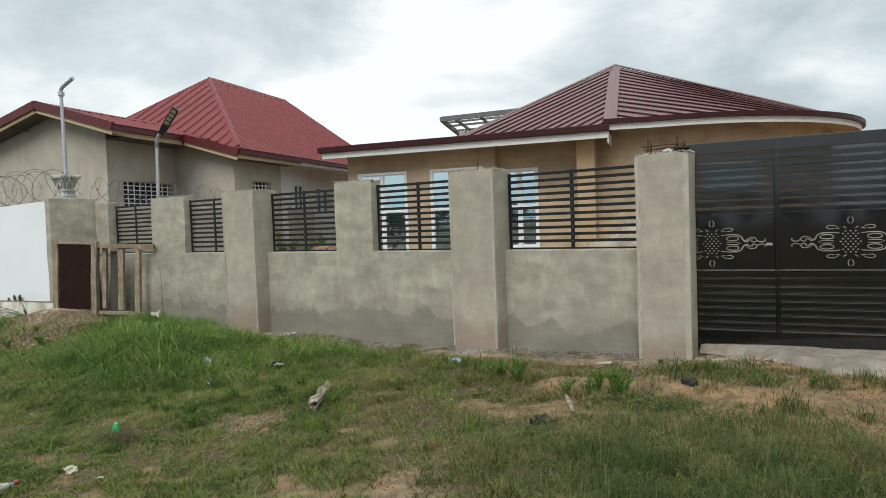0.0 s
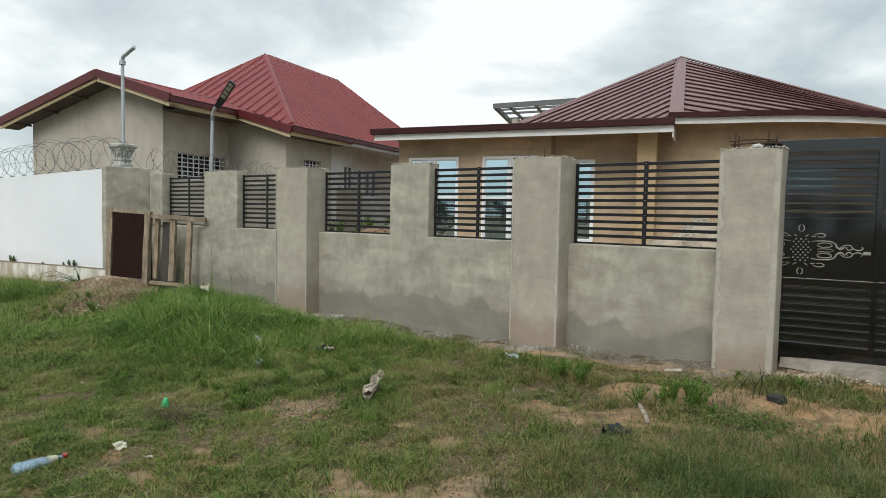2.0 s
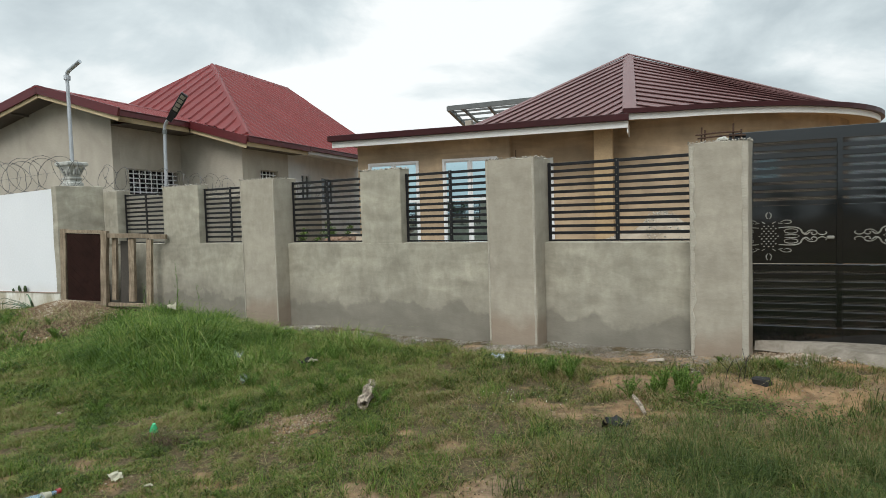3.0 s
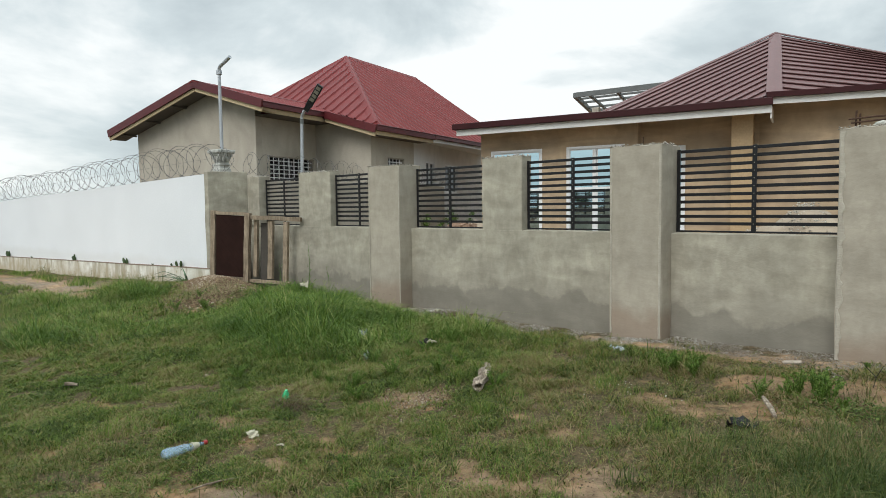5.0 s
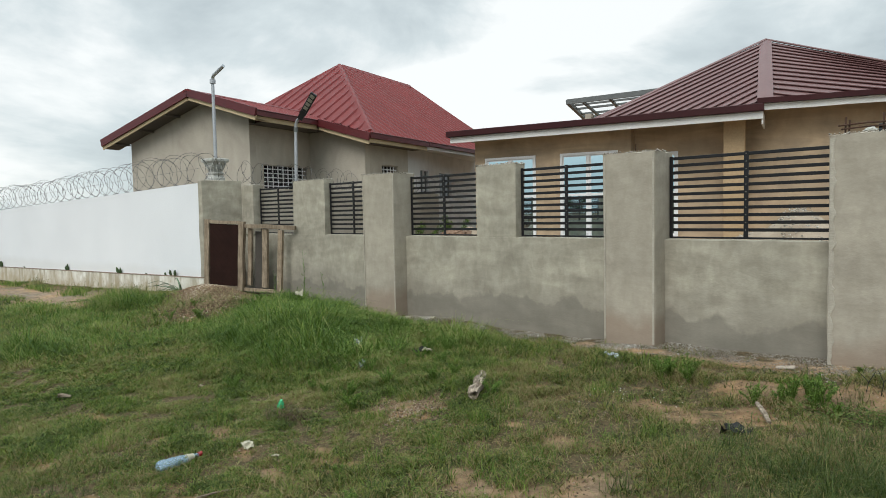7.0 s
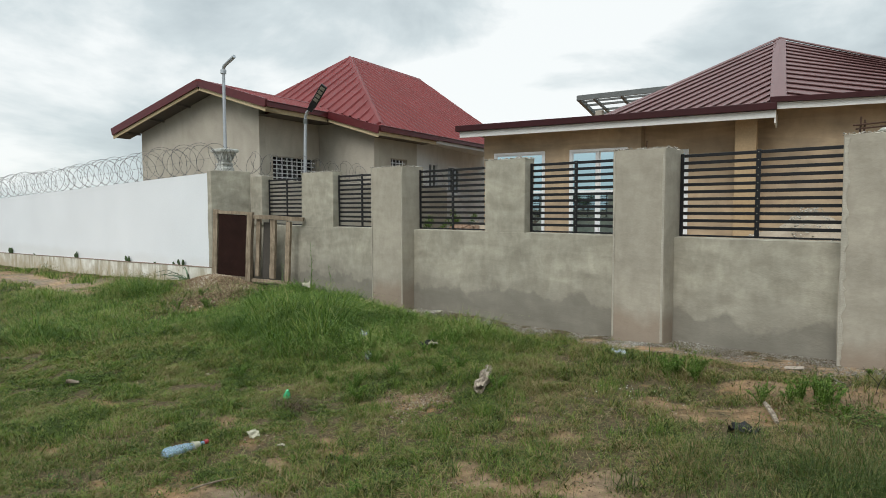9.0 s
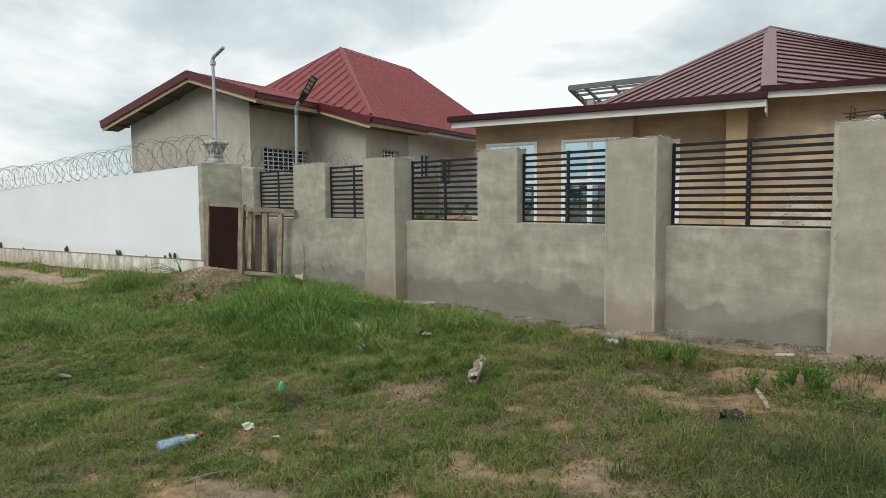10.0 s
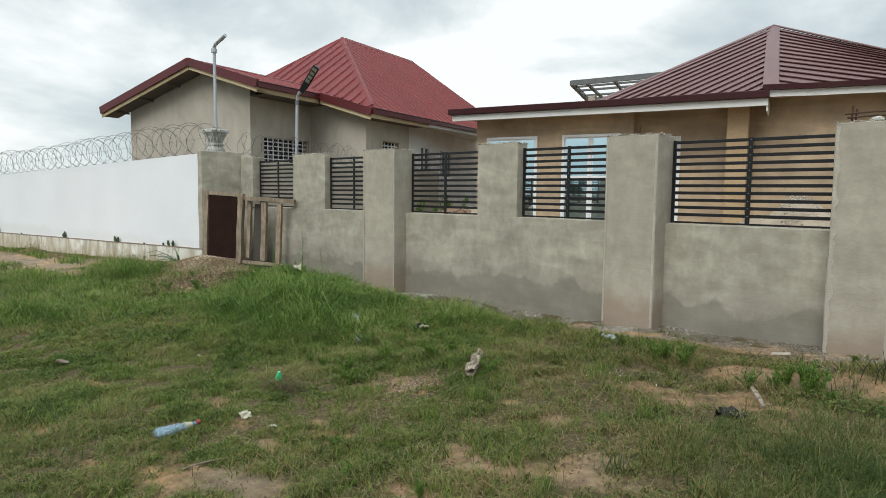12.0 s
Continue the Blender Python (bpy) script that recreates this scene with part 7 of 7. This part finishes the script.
lx, ly = -4.03, 3.78
log = empty("driftwood_log", pose(lx, ly, gz(lx, ly) + 0.065, 0, 0, 122.7), "short bleached and split log on the turf", "log")
bm = bmesh.new()
rings = []
for i in range(17):
    s = -0.34 + 0.70 * i / 16
    r = 0.047 - 0.014 * max(0, s + 0.1) / 0.3 + 0.006 * math.sin(14 * s) + 0.012 * max(0, s - 0.2) / 0.16 - 0.02 * max(0, -0.28 - s) / 0.06
    row = []
    for k in range(20):
        a = 2 * math.pi * k / 20
        rr = r * (1 + 0.16 * noise.noise(Vector((s * 9, math.cos(a) * 2, math.sin(a) * 2))) + 0.22 * noise.noise(Vector((s * 3, math.cos(a) * 6, math.sin(a) * 6))))
        if abs((a - 1.9 + math.pi) % (2 * math.pi) - math.pi) < 0.55 and -0.26 < s < 0.3:
            rr *= 0.45
        end = 0.05 * noise.noise(Vector((math.cos(a) * 4, math.sin(a) * 4, s))) * (i in (0, 16))
        row.append(bm.verts.new((s + end, rr * math.cos(a) + 0.012 * math.sin(s * 20), rr * math.sin(a))))
    rings.append(row)
for p, q in zip(rings, rings[1:]):
    for k in range(20):
        bm.faces.new((p[k], p[(k + 1) % 20], q[(k + 1) % 20], q[k]))
for row, flip in ((rings[0], 0.05), (rings[-1], -0.05)):
    hollow = [bm.verts.new((v.co.x + flip, v.co.y * 0.45, v.co.z * 0.45)) for v in row]
    for k in range(20):
        bm.faces.new((row[k], row[(k + 1) % 20], hollow[(k + 1) % 20], hollow[k]))
    bm.faces.new(hollow)
bmesh.ops.recalc_face_normals(bm, faces=list(bm.faces))
part("trunk", bm, DRIFTWOOD, log)


def stick(x, y, length, r, turn, label, lift=0.02, tilt=0.0):
    bm = bmesh.new()
    pts = [(length * (t - 0.5), 0.03 * length * math.sin(t * 5), 0.02 * length * math.sin(t * 3)) for t in (0, 0.25, 0.5, 0.75, 1)]
    tube(bm, pts, [r, r * 1.1, r, r * 0.85, r * 0.6], 7)
    o = part("stick", bm, DRIFTWOOD, smooth=True)
    o.matrix_world = pose(x, y, gz(x, y) + lift, 0, tilt, turn)
    return tagged(o, label, "stick")


bm = bmesh.new()
tube(bm, [(-1.85, 4.19, 0.055), (-1.89, 4.26, 0.075), (-1.95, 4.35, 0.095), (-2.0, 4.43, 0.105)], [0.013, 0.018, 0.017, 0.012], 7)
tagged(part("stick", bm, DRIFTWOOD, smooth=True), "short pale stick leaning on bare earth", "stick")
stick(-4.0, 1.37, 0.34, 0.006, 80, "thin dry twig on the turf")
stick(-7.03, 1.49, 0.14, 0.018, 30, "short brown piece of wood in the turf", 0.04)
stick(0.55, 4.35, 0.8, 0.012, 10, "dry crooked branch on bare earth")
stick(-3.3, 5.72, 0.35, 0.008, 20, "thin dry twig near the wall foot")
for i, (x0, y0, h, a) in enumerate(((-1.36, 5.06, 0.24, 0.6), (-1.46, 5.12, 0.20, 2.6), (-1.33, 5.14, 0.26, 1.7))):
    bm = bmesh.new()
    z0 = gz(x0, y0) - 0.02
    tip = Vector((x0 + 0.10 * math.cos(a), y0 + 0.05 * math.sin(a), z0 + h))
    tube(bm, [(x0, y0, z0), (x0 + 0.02, y0 - 0.01, z0 + 0.5 * h), tip], [0.0032, 0.0026, 0.0014], 5)
    fork = Vector((x0 + 0.02, y0 - 0.01, z0 + 0.5 * h))
    tube(bm, [fork, fork + Vector((-0.05 * math.cos(a), 0.01, 0.09))], [0.003, 0.0015], 5)
    tagged(part("dead_twig", bm, DARK_STONE), "dead dark forked twig standing on bare earth", "twig", "dead twigs by the block")
for x, y, s, t, mat, lab in ((-1.19, 5.03, (0.06, 0.035, 0.034), -28, DARK_STONE, "dark broken block on bare earth"), (-2.19, 5.90, (0.075, 0.03, 0.012), 15, STONE, "pale flat stone near the wall foot"), (-6.25, 4.83, (0.07, 0.05, 0.03), 60, STONE, "pale stone in the grass"), (-7.1, 5.85, (0.08, 0.05, 0.04), 10, STONE, "pale stone near the wall foot"), (-2.90, 1.52, (0.03, 0.02, 0.012), 40, STONE, "pale stone in the turf")):
    bm = slab(-s[0], -s[1], -s[2], s[0], s[1], s[2], 0.012)
    for v in bm.verts:
        v.co *= 1 + 0.25 * noise.noise(v.co * 15 + Vector((x, y, 0)))
    o = part("stone", bm, mat)
    o.matrix_world = pose(x, y, gz(x, y) + s[2] * 0.6, 5, -6, t)
    tagged(o, lab, "stone")

hx, hy = rng.normal(-4.90, 0.09, 240), rng.normal(2.42, 0.045, 240)
blades("dead_straw", hx, hy, rng.uniform(0.06, 0.14, 240), rng.uniform(0.003, 0.006, 240), rng.uniform(1.4, 2.8, 240), LITTER_LEAF, "brown tuft of dead straw beside the green bottle")

# small white flowers in the turf
tr_h = random.Random(4)
fx, fy = rng.normal(-2.9, 0.22, 20), rng.normal(4.25, 0.2, 20)
PETAL = material("white_petals", (0.72, 0.72, 0.68), (0.6, 0.6, 0.54), 0.7, scale=20, fine=60, bump=0.05)
petals = bmesh.new()
for px, py in zip(fx, fy):
    h = gz(px, py) + tr_h.uniform(0.05, 0.11)
    c = petals.verts.new((px, py, h + 0.003))
    rim = [petals.verts.new((px + 0.0042 * math.cos(k * 1.2566), py + 0.0042 * math.sin(k * 1.2566), h + 0.004 * (k % 2))) for k in range(5)]
    for k in range(5):
        petals.faces.new((c, rim[k], rim[(k + 1) % 5]))
tagged(part("white_flowers", petals, PETAL), "tiny white wild flowers in the turf", "flowers", kind="stuff")

# ---- trees across the open ground, seen in the window panes and the gate ----
FAR_LEAF = grass_material("far_tree_leaves", [(0.0, (0.02, 0.035, 0.010)), (0.6, (0.045, 0.075, 0.020)), (1.0, (0.08, 0.11, 0.035))])
BARK = material("tree_bark", (0.14, 0.11, 0.085), (0.08, 0.065, 0.05), 0.95, scale=5, fine=40, bump=0.6)


def tree(seed, height, spread):
    rnd = random.Random(seed)
    th = empty("tree", pose(0, 0, 0), "broad green tree across the open ground", "tree", "trees across the open ground")
    bm = bmesh.new()
    tube(bm, [(0, 0, -0.3), (0.1, 0, height * 0.25), (0.05, 0.1, height * 0.55)], [0.28, 0.2, 0.13], 9)
    tips = []
    for k in range(7):
        a, h = rnd.uniform(0, 6.28), rnd.uniform(0.5, 0.95) * height
        tip = Vector((math.cos(a) * spread * rnd.uniform(0.3, 0.8), math.sin(a) * spread * rnd.uniform(0.3, 0.8), h))
        tube(bm, [(0.06, 0.06, height * rnd.uniform(0.3, 0.5)), tip * 0.55 + Vector((0, 0, height * 0.2)), tip], [0.1, 0.06, 0.02], 6)
        tips.append(tip)
    part("trunk", bm, BARK, th, smooth=True)
    centre = np.array([tips[rnd.randrange(7)] + Vector((rnd.gauss(0, 0.16), rnd.gauss(0, 0.16), rnd.gauss(0, 0.10))) * spread for _ in range(90)])
    g = np.random.default_rng(seed)
    p = centre[g.integers(0, 90, 1800)] + g.normal(0, 0.30, (1800, 3))
    u, v = g.normal(0, 1, (1800, 3)), g.normal(0, 1, (1800, 3))
    u, v = u / np.linalg.norm(u, axis=1)[:, None] * 0.20, v / np.linalg.norm(v, axis=1)[:, None] * 0.12
    co = np.stack([p - u, p + v, p + u, p - v], 1).reshape(-1, 3)
    me = bpy.data.meshes.new("crown")
    me.from_pydata(co.tolist(), [], np.arange(1800 * 4).reshape(-1, 4).tolist())
    mesh_part("crown", me, FAR_LEAF, th)
    return th


grown = [tree(1, 6.5, 3.2), tree(2, 5.2, 2.8), tree(3, 7.5, 3.6)]
tr = random.Random(21)
for i in range(40):
    m = pose(-150 + 7.4 * i + tr.uniform(-3, 3), -112 - tr.uniform(0, 40), -1.2, 0, 0, tr.uniform(0, 360))
    if i < 3:
        grown[i].matrix_world = m
    else:
        copy_thing(grown[i % 3], m)
